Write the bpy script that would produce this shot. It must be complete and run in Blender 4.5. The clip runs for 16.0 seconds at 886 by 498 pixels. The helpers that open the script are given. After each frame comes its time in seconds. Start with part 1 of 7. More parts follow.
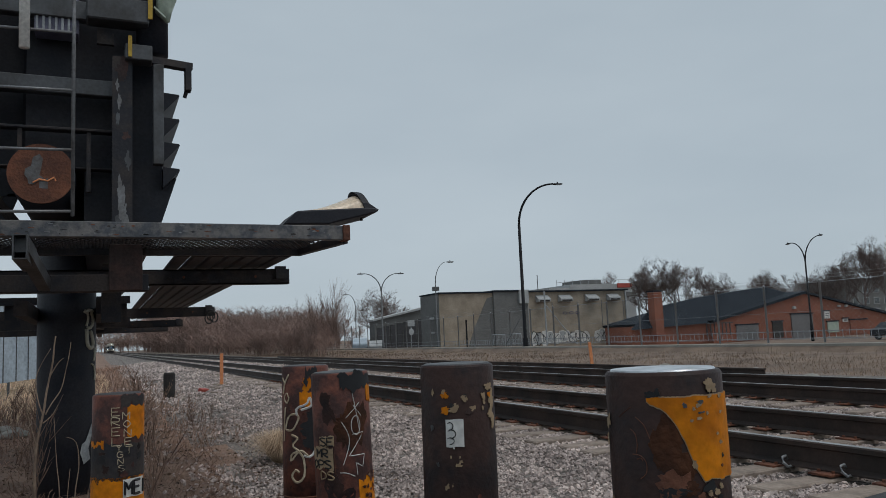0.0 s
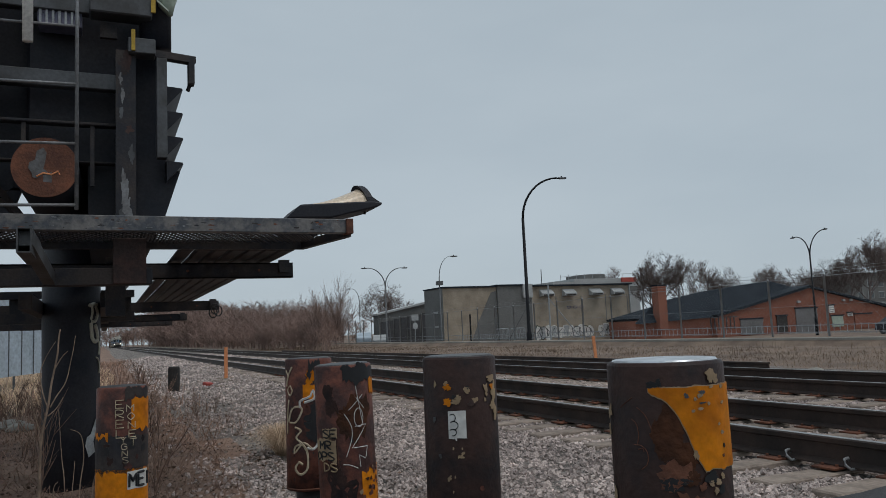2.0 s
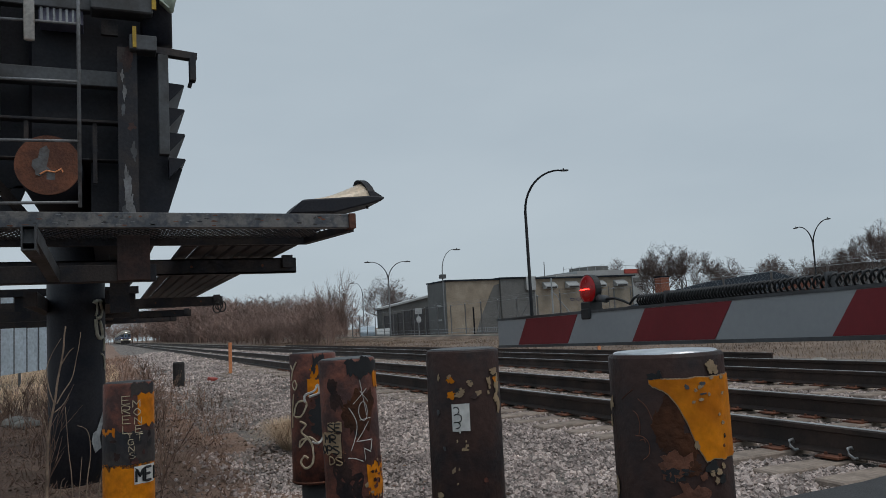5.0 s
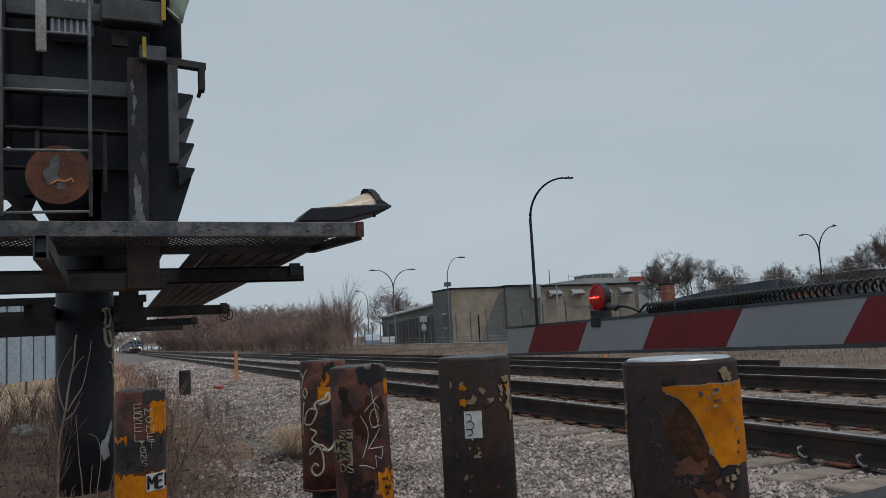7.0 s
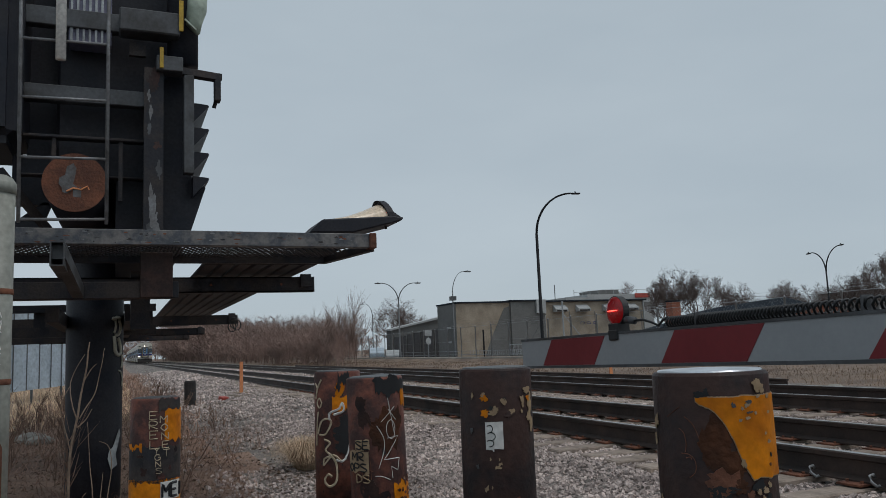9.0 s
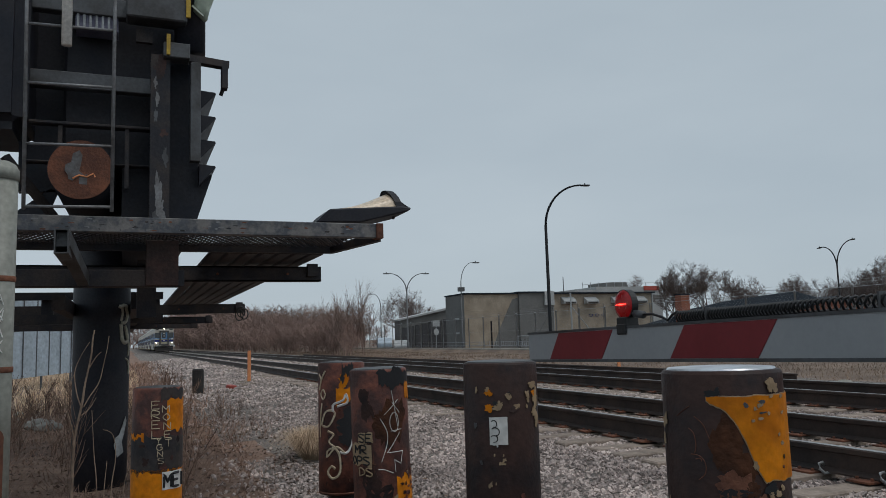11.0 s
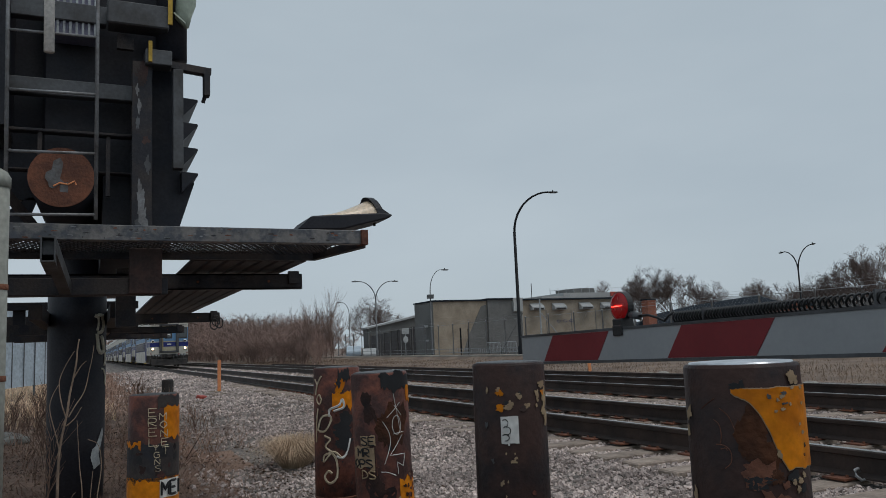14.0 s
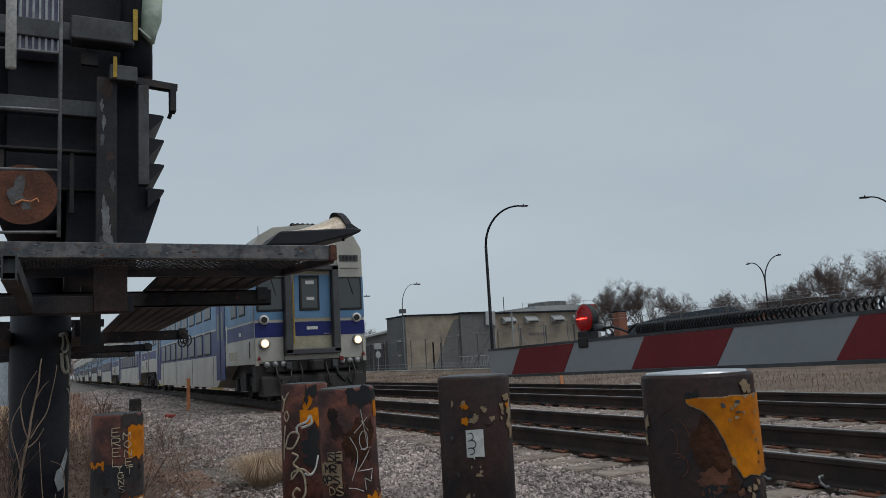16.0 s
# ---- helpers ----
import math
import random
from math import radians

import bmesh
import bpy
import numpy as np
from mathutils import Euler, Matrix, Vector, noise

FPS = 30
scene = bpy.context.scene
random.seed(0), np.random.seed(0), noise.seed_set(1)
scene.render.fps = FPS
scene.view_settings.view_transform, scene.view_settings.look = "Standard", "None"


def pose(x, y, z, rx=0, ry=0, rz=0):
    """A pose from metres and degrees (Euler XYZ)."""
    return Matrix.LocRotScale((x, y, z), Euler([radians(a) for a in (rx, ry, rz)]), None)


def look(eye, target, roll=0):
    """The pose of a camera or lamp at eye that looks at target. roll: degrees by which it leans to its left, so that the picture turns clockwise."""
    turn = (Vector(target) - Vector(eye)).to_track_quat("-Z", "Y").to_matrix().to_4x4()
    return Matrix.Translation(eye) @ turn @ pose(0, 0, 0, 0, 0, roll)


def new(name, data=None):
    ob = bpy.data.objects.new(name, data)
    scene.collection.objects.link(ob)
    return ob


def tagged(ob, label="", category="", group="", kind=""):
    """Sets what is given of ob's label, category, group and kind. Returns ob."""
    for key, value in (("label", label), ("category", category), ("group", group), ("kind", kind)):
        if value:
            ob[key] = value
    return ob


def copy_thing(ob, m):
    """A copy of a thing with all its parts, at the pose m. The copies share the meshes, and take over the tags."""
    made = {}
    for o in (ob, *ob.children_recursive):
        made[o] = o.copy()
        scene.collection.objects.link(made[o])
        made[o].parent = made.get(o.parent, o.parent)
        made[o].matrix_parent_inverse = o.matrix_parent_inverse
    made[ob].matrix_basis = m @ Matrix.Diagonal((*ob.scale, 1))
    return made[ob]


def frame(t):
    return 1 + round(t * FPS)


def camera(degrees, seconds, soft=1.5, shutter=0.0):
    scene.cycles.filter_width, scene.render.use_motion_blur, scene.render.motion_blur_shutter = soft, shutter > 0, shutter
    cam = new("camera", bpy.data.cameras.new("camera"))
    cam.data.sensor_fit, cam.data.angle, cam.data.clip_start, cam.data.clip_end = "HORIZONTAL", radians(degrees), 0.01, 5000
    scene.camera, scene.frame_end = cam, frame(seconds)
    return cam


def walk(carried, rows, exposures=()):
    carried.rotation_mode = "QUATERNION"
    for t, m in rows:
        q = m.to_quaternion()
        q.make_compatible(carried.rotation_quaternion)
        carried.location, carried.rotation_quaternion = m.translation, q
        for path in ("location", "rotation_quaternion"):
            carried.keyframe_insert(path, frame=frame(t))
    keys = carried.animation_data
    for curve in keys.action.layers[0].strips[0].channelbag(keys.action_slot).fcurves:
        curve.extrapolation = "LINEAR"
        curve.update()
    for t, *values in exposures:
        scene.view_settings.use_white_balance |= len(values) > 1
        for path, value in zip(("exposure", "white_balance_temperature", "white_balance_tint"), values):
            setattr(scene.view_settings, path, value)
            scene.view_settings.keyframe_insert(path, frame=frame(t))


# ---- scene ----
cam = camera(59.8, 16.0, soft=0.55)

PATH = [
    (0, (-4.789, 0.094, 0.889), (-3.971, 1.905, 1.113), -2.6),
    (0.5, (-4.794, 0.091, 0.885), (-3.977, 1.903, 1.104), -2.7),
    (1, (-4.791, 0.092, 0.882), (-3.975, 1.904, 1.101), -2.6),
    (1.5, (-4.79, 0.091, 0.882), (-3.978, 1.906, 1.097), -2.5),
    (2, (-4.785, 0.093, 0.882), (-3.976, 1.91, 1.092), -2.6),
    (2.5, (-4.78, 0.093, 0.881), (-3.974, 1.911, 1.09), -2.6),
    (3, (-4.779, 0.089, 0.879), (-3.969, 1.906, 1.087), -2.6),
    (3.5, (-4.778, 0.084, 0.877), (-3.955, 1.896, 1.074), -2.7),
    (4, (-4.785, 0.088, 0.879), (-3.968, 1.904, 1.071), -2.8),
    (6.5, (-4.793, 0.064, 0.886), (-4.002, 1.889, 1.094), -3.3),
    (7, (-4.816, 0.069, 0.884), (-4.025, 1.893, 1.098), -3.2),
    (7.5, (-4.845, 0.077, 0.88), (-4.055, 1.902, 1.094), -3.1),
    (8, (-4.86, 0.081, 0.876), (-4.068, 1.903, 1.107), -3.2),
    (8.5, (-4.871, 0.078, 0.875), (-4.088, 1.901, 1.123), -2.8),
    (10.8, (-4.823, 0.139, 0.878), (-4.049, 1.967, 1.118), -1.7),
    (11, (-4.836, 0.126, 0.881), (-4.078, 1.963, 1.109), -1.8),
    (11.5, (-4.888, 0.168, 0.881), (-4.128, 2.006, 1.097), -2.1),
    (12, (-4.926, 0.169, 0.878), (-4.144, 1.996, 1.101), -2.2),
    (12.5, (-4.955, 0.176, 0.869), (-4.162, 1.998, 1.089), -2.4),
    (13, (-4.966, 0.158, 0.866), (-4.176, 1.981, 1.092), -2.5),
    (13.5, (-4.969, 0.142, 0.872), (-4.158, 1.955, 1.104), -2.4),
    (14, (-4.965, 0.135, 0.869), (-4.13, 1.936, 1.113), -2.5),
    (14.5, (-4.963, 0.131, 0.87), (-4.112, 1.923, 1.12), -2.6),
    (15, (-4.96, 0.123, 0.871), (-4.093, 1.906, 1.132), -2.9),
    (15.5, (-4.945, 0.112, 0.869), (-4.059, 1.884, 1.14), -3.2),
    (16, (-4.95, 0.112, 0.867), (-4.05, 1.877, 1.144), -3.3),
]
walk(cam, [(t, look(e, g, r)) for t, e, g, r in PATH])

# ---- world and light: a flat overcast sky ----
world = bpy.data.worlds.new("overcast")
scene.world = world
world.use_nodes = True
wn, wl = world.node_tree.nodes, world.node_tree.links
wn.clear()
w_out = wn.new("ShaderNodeOutputWorld")
w_bg = wn.new("ShaderNodeBackground")
w_sky = wn.new("ShaderNodeTexSky")
w_sky.sky_type = "NISHITA"
w_sky.sun_disc = False
w_sky.sun_elevation, w_sky.sun_rotation = radians(42), radians(150)
w_dim = wn.new("ShaderNodeHueSaturation")
w_dim.inputs["Saturation"].default_value = 0.45
w_dim.inputs["Value"].default_value = 0.09
w_co = wn.new("ShaderNodeTexCoord")
w_map = wn.new("ShaderNodeMapping")
w_map.inputs["Scale"].default_value = (1.1, 1.1, 3.4)
w_noise = wn.new("ShaderNodeTexNoise")
w_noise.inputs["Scale"].default_value = 1.7
w_noise.inputs["Detail"].default_value = 5
w_ramp = wn.new("ShaderNodeValToRGB")
w_ramp.color_ramp.elements[0].position, w_ramp.color_ramp.elements[0].color = 0.3, (0.405, 0.485, 0.55, 1)
w_ramp.color_ramp.elements[1].position, w_ramp.color_ramp.elements[1].color = 0.72, (0.475, 0.555, 0.615, 1)
w_mix = wn.new("ShaderNodeMixRGB")
w_mix.inputs[0].default_value = 0.85
wl.new(w_sky.outputs[0], w_dim.inputs["Color"])
wl.new(w_co.outputs["Generated"], w_map.inputs[0])
wl.new(w_map.outputs[0], w_noise.inputs["Vector"])
wl.new(w_noise.outputs[0], w_ramp.inputs[0])
wl.new(w_dim.outputs[0], w_mix.inputs[1])
wl.new(w_ramp.outputs[0], w_mix.inputs[2])
wl.new(w_mix.outputs[0], w_bg.inputs[0])
w_bg.inputs[1].default_value = 1.0
wl.new(w_bg.outputs[0], w_out.inputs[0])

sun_data = bpy.data.lights.new("sun", "SUN")
sun_data.energy, sun_data.angle, sun_data.color = 0.82, radians(25), (1.0, 0.95, 0.9)
sun = new("sun", sun_data)
sun.matrix_world = look((0, 0, 60), (-18, 22, 0))
scene.view_settings.exposure = 0.0


# ---- materials ----
def mat(name, col, col2=None, rough=0.7, metal=0.0, scale=3.0, fine=60.0, bump=0.15, contrast=0.5, rnd=0.0, emit=None, spec=0.5, grit=0.22):
    """A surface with two scales of variation between col and col2, fine grain and relief."""
    m = bpy.data.materials.new(name)
    m.use_nodes = True
    n, l = m.node_tree.nodes, m.node_tree.links
    b = n["Principled BSDF"]
    col2 = col2 or tuple(c * 0.72 for c in col)
    co = n.new("ShaderNodeTexCoord")
    big = n.new("ShaderNodeTexNoise")
    big.inputs["Scale"].default_value, big.inputs["Detail"].default_value, big.inputs["Roughness"].default_value = scale, 6, 0.62
    small = n.new("ShaderNodeTexNoise")
    small.inputs["Scale"].default_value, small.inputs["Detail"].default_value = fine, 3
    l.new(co.outputs["Object"], big.inputs["Vector"])
    l.new(co.outputs["Object"], small.inputs["Vector"])
    ramp = n.new("ShaderNodeValToRGB")
    ramp.color_ramp.elements[0].position, ramp.color_ramp.elements[1].position = 0.5 - contrast / 4, 0.5 + contrast / 4
    ramp.color_ramp.elements[0].color, ramp.color_ramp.elements[1].color = (*col, 1), (*col2, 1)
    l.new(big.outputs[0], ramp.inputs[0])
    grain = n.new("ShaderNodeMapRange")
    grain.inputs[1].default_value, grain.inputs[2].default_value, grain.inputs[3].default_value, grain.inputs[4].default_value = 0.25, 0.75, 1 - grit, 1 + grit
    l.new(small.outputs[0], grain.inputs[0])
    mul = n.new("ShaderNodeVectorMath")
    mul.operation = "SCALE"
    l.new(ramp.outputs[0], mul.inputs[0])
    last = grain.outputs[0]
    if rnd:
        info = n.new("ShaderNodeObjectInfo")
        geo = n.new("ShaderNodeNewGeometry")
        add = n.new("ShaderNodeMath")
        add.operation = "ADD"
        l.new(info.outputs["Random"], add.inputs[0])
        l.new(geo.outputs["Random Per Island"], add.inputs[1])
        mr = n.new("ShaderNodeMapRange")
        mr.inputs[1].default_value, mr.inputs[2].default_value, mr.inputs[3].default_value, mr.inputs[4].default_value = 0, 2, 1 - rnd, 1 + rnd
        l.new(add.outputs[0], mr.inputs[0])
        m2 = n.new("ShaderNodeMath")
        m2.operation = "MULTIPLY"
        l.new(last, m2.inputs[0])
        l.new(mr.outputs[0], m2.inputs[1])
        last = m2.outputs[0]
    l.new(last, mul.inputs["Scale"])
    l.new(mul.outputs[0], b.inputs["Base Color"])
    rr = n.new("ShaderNodeMapRange")
    rr.inputs[3].default_value, rr.inputs[4].default_value = max(0.05, rough - 0.12), min(1, rough + 0.12)
    l.new(big.outputs[0], rr.inputs[0])
    l.new(rr.outputs[0], b.inputs["Roughness"])
    b.inputs["Metallic"].default_value = metal
    b.inputs["Specular IOR Level"].default_value = spec
    if bump:
        bm_ = n.new("ShaderNodeBump")
        bm_.inputs["Strength"].default_value, bm_.inputs["Distance"].default_value = bump, 0.02
        l.new(small.outputs[0], bm_.inputs["Height"])
        l.new(bm_.outputs[0], b.inputs["Normal"])
    if emit:
        b.inputs["Emission Color"].default_value, b.inputs["Emission Strength"].default_value = (*emit[0], 1), emit[1]
    return m


def glass_mat(name, col, rough=0.08, spec=0.7):
    m = bpy.data.materials.new(name)
    m.use_nodes = True
    b = m.node_tree.nodes["Principled BSDF"]
    b.inputs["Base Color"].default_value, b.inputs["Roughness"].default_value = (*col, 1), rough
    b.inputs["Specular IOR Level"].default_value = spec
    return m


def gravel_mat(name):
    """Crushed stone: cells of many greys with dark gaps."""
    m = mat(name, (0.2, 0.168, 0.148), (0.1, 0.083, 0.072), 0.92, scale=0.8, fine=30, bump=0.0)
    n, l = m.node_tree.nodes, m.node_tree.links
    b = n["Principled BSDF"]
    co = n.new("ShaderNodeTexCoord")
    v = n.new("ShaderNodeTexVoronoi")
    v.inputs["Scale"].default_value = 34
    l.new(co.outputs["Object"], v.inputs["Vector"])
    ramp = n.new("ShaderNodeValToRGB")
    ramp.color_ramp.elements[0].color, ramp.color_ramp.elements[1].color = (0.03, 0.026, 0.023, 1), (0.44, 0.385, 0.345, 1)
    sep = n.new("ShaderNodeSeparateColor")
    l.new(v.outputs["Color"], sep.inputs[0])
    l.new(sep.outputs[0], ramp.inputs[0])
    old = b.inputs["Base Color"].links[0].from_socket
    mx = n.new("ShaderNodeMixRGB")
    mx.inputs[0].default_value = 0.6
    l.new(old, mx.inputs[1])
    l.new(ramp.outputs[0], mx.inputs[2])
    l.new(mx.outputs[0], b.inputs["Base Color"])
    bp = n.new("ShaderNodeBump")
    bp.inputs["Strength"].default_value, bp.inputs["Distance"].default_value, bp.invert = 0.9, 0.03, True
    l.new(v.outputs["Distance"], bp.inputs["Height"])
    l.new(bp.outputs[0], b.inputs["Normal"])
    return m


M_GRAVEL = gravel_mat("gravel")
M_STONE = mat("ballast_stone", (0.5, 0.415, 0.378), (0.25, 0.205, 0.187), 0.9, scale=1.6, fine=70, bump=0.3, rnd=0.95)
M_EARTH = mat("dry_earth", (0.31, 0.195, 0.137), (0.15, 0.09, 0.066), 0.95, scale=1.4, fine=35, bump=0.5)
M_VERGE = mat("dry_verge", (0.23, 0.165, 0.12), (0.13, 0.09, 0.068), 0.95, scale=0.5, fine=14, bump=0.6)
M_ASPHALT = mat("asphalt", (0.055, 0.055, 0.058), (0.04, 0.04, 0.042), 0.9, scale=2, fine=120, bump=0.4)
M_CONC = mat("concrete", (0.33, 0.31, 0.275), (0.25, 0.235, 0.21), 0.9, scale=0.5, fine=22, bump=0.1)
M_RAIL = mat("rail_side", (0.05, 0.030, 0.023), (0.022, 0.016, 0.014), 0.75, scale=2, fine=40, bump=0.1)
M_RAILTOP = mat("rail_top", (0.40, 0.39, 0.38), (0.28, 0.26, 0.25), 0.33, 1.0, scale=1, fine=30, bump=0.02)
M_TIE = mat("weathered_tie", (0.38, 0.305, 0.25), (0.2, 0.158, 0.13), 0.92, scale=3, fine=30, bump=0.5, rnd=0.3)
M_TAR = mat("creosote", (0.035, 0.03, 0.028), (0.02, 0.018, 0.017), 0.85, scale=6, fine=50, bump=0.4)
M_RUST = mat("rust", (0.20, 0.075, 0.04), (0.10, 0.042, 0.028), 0.9, scale=5, fine=60, bump=0.3)
M_PRIMER = mat("grey_primer", (0.13, 0.13, 0.135), (0.085, 0.075, 0.07), 0.7, scale=14, fine=60, bump=0.1)
M_BLACK = mat("black_paint", (0.017, 0.0195, 0.028), (0.034, 0.033, 0.038), 0.5, scale=2.2, fine=50, bump=0.06, spec=0.22)
M_BLACK2 = mat("worn_black_steel", (0.024, 0.025, 0.031), (0.052, 0.042, 0.039), 0.55, scale=4, fine=60, bump=0.12, contrast=0.35, spec=0.25)
M_GREYSTEEL = mat("grey_steel", (0.085, 0.09, 0.098), (0.04, 0.038, 0.038), 0.5, 0.1, scale=3, fine=40, bump=0.06)
M_FENCEPOST = mat("pale_galvanised_post", (0.4, 0.42, 0.44), (0.3, 0.31, 0.325), 0.6, scale=2, fine=30, bump=0.03)
M_GALV = mat("galvanised", (0.40, 0.42, 0.43), (0.29, 0.30, 0.31), 0.45, 0.3, scale=4, fine=30, bump=0.04)
M_BROWN = mat("brown_pipe_paint", (0.02, 0.0155, 0.0165), (0.046, 0.025, 0.021), 0.48, scale=6, fine=70, bump=0.12, contrast=0.3, spec=0.16)
M_BROWN2 = mat("reddish_pipe_paint", (0.16, 0.058, 0.041), (0.06, 0.031, 0.028), 0.5, scale=8, fine=70, bump=0.14, contrast=0.32, spec=0.16)
M_ORANGE = mat("orange_paint", (0.76, 0.25, 0.005), (0.50, 0.145, 0.004), 0.5, scale=7, fine=40, bump=0.1, spec=0.2)
M_BURNT = mat("burnt_rust", (0.085, 0.034, 0.018), (0.04, 0.02, 0.014), 0.8, scale=14, fine=60, bump=0.3, spec=0.15)
M_CHIP = mat("pale_chip", (0.38, 0.27, 0.16), (0.26, 0.18, 0.11), 0.75, scale=20, fine=80, bump=0.2)
M_WHITE = mat("white_paint", (0.74, 0.73, 0.7), (0.6, 0.58, 0.55), 0.5, scale=6, fine=40, bump=0.05)
M_TAGCREAM = mat("cream_spray_paint", (0.5, 0.48, 0.4), (0.4, 0.38, 0.31), 0.6, scale=8, fine=60, bump=0.05)
M_CREAMINK = mat("scratched_bright", (0.56, 0.47, 0.34), (0.42, 0.33, 0.22), 0.7, scale=20, fine=60, bump=0.1)
M_INK = mat("black_ink", (0.012, 0.012, 0.014), None, 0.6, scale=10, fine=60, bump=0.0)
M_CAPTOP = mat("bare_steel_top", (0.62, 0.65, 0.69), (0.45, 0.47, 0.5), 0.32, 0.6, scale=9, fine=50, bump=0.05)
M_ARMGREY = mat("grey_reflective", (0.315, 0.325, 0.335), (0.29, 0.30, 0.31), 0.55, scale=2, fine=60, bump=0.01, grit=0.04)
M_ARMRED = mat("red_reflective", (0.19, 0.010, 0.016), (0.165, 0.009, 0.014), 0.55, scale=4, fine=60, bump=0.01, grit=0.06)
M_RUBBER = mat("black_rubber", (0.014, 0.014, 0.015), None, 0.5, scale=8, fine=50, bump=0.05)
M_REDLENS = mat("red_lens", (0.22, 0.004, 0.007), (0.14, 0.003, 0.005), 0.25, scale=30, fine=90, bump=0.1, emit=((1, 0.015, 0.015), 0.05))
M_REDGLOW = mat("red_glow", (0.8, 0.02, 0.02), None, 0.3, scale=30, fine=90, bump=0, emit=((1, 0.03, 0.02), 9))
M_HEADLIGHT = mat("headlight_glow", (1, 0.9, 0.75), None, 0.3, scale=30, fine=90, bump=0, emit=((1, 0.8, 0.55), 22))
M_HEADRING = mat("headlight_reflector", (0.9, 0.75, 0.55), None, 0.25, scale=30, fine=90, bump=0, emit=((1, 0.62, 0.3), 0.9))
M_CREAM = mat("train_cream", (0.52, 0.50, 0.44), (0.42, 0.395, 0.345), 0.45, scale=1.2, fine=30, bump=0.01, grit=0.07)
M_NAVY = mat("train_navy", (0.022, 0.032, 0.17), (0.018, 0.026, 0.13), 0.45, scale=1.2, fine=30, bump=0.01, grit=0.07, spec=0.25)
M_SKYBLUE = mat("train_light_blue", (0.15, 0.29, 0.47), (0.12, 0.24, 0.40), 0.45, scale=1.2, fine=30, bump=0.01, grit=0.07, spec=0.25)
M_TRAINDARK = mat("train_underframe", (0.022, 0.02, 0.02), (0.04, 0.034, 0.03), 0.8, scale=4, fine=30, bump=0.3)
M_TRAINGREY = mat("train_dark_grey", (0.07, 0.072, 0.078), (0.05, 0.05, 0.054), 0.5, scale=3, fine=30, bump=0.03)
M_GLASS = glass_mat("dark_window_glass", (0.03, 0.038, 0.042))
M_SIDEGLASS = glass_mat("tinted_train_glass", (0.02, 0.024, 0.03), 0.3, 0.15)
M_BEIGEDOOR = mat("train_door_cream", (0.42, 0.38, 0.27), (0.34, 0.30, 0.21), 0.5, scale=3, fine=30, bump=0.03)
M_BARK = mat("grey_bark", (0.16, 0.12, 0.108), (0.09, 0.068, 0.062), 0.95, scale=6, fine=40, bump=0.3, rnd=0.3)
M_SCRUB = mat("pale_scrub", (0.32, 0.22, 0.183), (0.14, 0.096, 0.082), 0.95, scale=0.22, fine=20, bump=0.0, rnd=0.55, contrast=0.35)
M_LITTER = mat("leaf_litter_brown", (0.2, 0.13, 0.09), (0.085, 0.055, 0.042), 0.95, scale=1.5, fine=40, bump=0.0, rnd=0.8)
M_BEAM = mat("scraped_beam", (0.06, 0.066, 0.078), (0.16, 0.15, 0.145), 0.5, 0.1, scale=9, fine=50, bump=0.12, contrast=0.3)
M_LADDER = mat("dull_ladder_steel", (0.23, 0.235, 0.245), (0.13, 0.125, 0.125), 0.5, 0.2, scale=9, fine=50, bump=0.05)
M_TWIG = mat("brown_twig", (0.35, 0.22, 0.16), (0.13, 0.08, 0.062), 0.95, scale=0.4, fine=20, bump=0.1, rnd=0.75)
M_VERGEGRASS = mat("brown_grass", (0.36, 0.26, 0.185), (0.17, 0.115, 0.085), 0.95, scale=0.25, fine=10, bump=0.0, rnd=0.6, contrast=0.35)
M_STRAW = mat("dry_straw", (0.8, 0.6, 0.42), (0.55, 0.4, 0.27), 0.9, scale=0.6, fine=20, bump=0.05, rnd=0.4)
M_SAPLING = mat("pale_stem", (0.3, 0.215, 0.155), (0.16, 0.115, 0.085), 0.85, scale=8, fine=50, bump=0.1)
M_BRICK = mat("red_brick", (0.27, 0.10, 0.062), (0.20, 0.075, 0.048), 0.9, scale=0.8, fine=14, bump=0.2)
M_BUILD = mat("beige_concrete_wall", (0.37, 0.31, 0.24), (0.26, 0.215, 0.165), 0.9, scale=0.7, fine=8, bump=0.1)
M_BUILDGREY = mat("grey_concrete_wall", (0.165, 0.165, 0.16), (0.125, 0.125, 0.12), 0.9, scale=0.35, fine=8, bump=0.1)
M_ROOFDARK = mat("dark_metal_roof", (0.03, 0.038, 0.048), (0.022, 0.028, 0.036), 0.85, spec=0.12, scale=0.5, fine=8, bump=0.1)
M_SHUTTER = mat("grey_shutter", (0.17, 0.165, 0.165), (0.13, 0.125, 0.125), 0.7, scale=0.7, fine=10, bump=0.1)
M_PALE = mat("pale_cladding", (0.40, 0.41, 0.41), (0.34, 0.35, 0.35), 0.6, scale=0.4, fine=6, bump=0.03)
M_SIGNRED = mat("sign_red", (0.42, 0.07, 0.05), None, 0.6, scale=1, fine=10, bump=0.0)
M_BLUEFENCE = mat("blue_grey_sheet", (0.42, 0.49, 0.55), (0.36, 0.42, 0.47), 0.5, 0.0, scale=0.8, fine=10, bump=0.03)
M_POSTGREY = mat("painted_grey_green_pipe", (0.31, 0.315, 0.275), (0.2, 0.2, 0.175), 0.55, scale=3, fine=40, bump=0.06)
M_ORANGEWOOD = mat("orange_stake_wood", (0.75, 0.30, 0.13), (0.62, 0.22, 0.09), 0.8, scale=6, fine=40, bump=0.15)
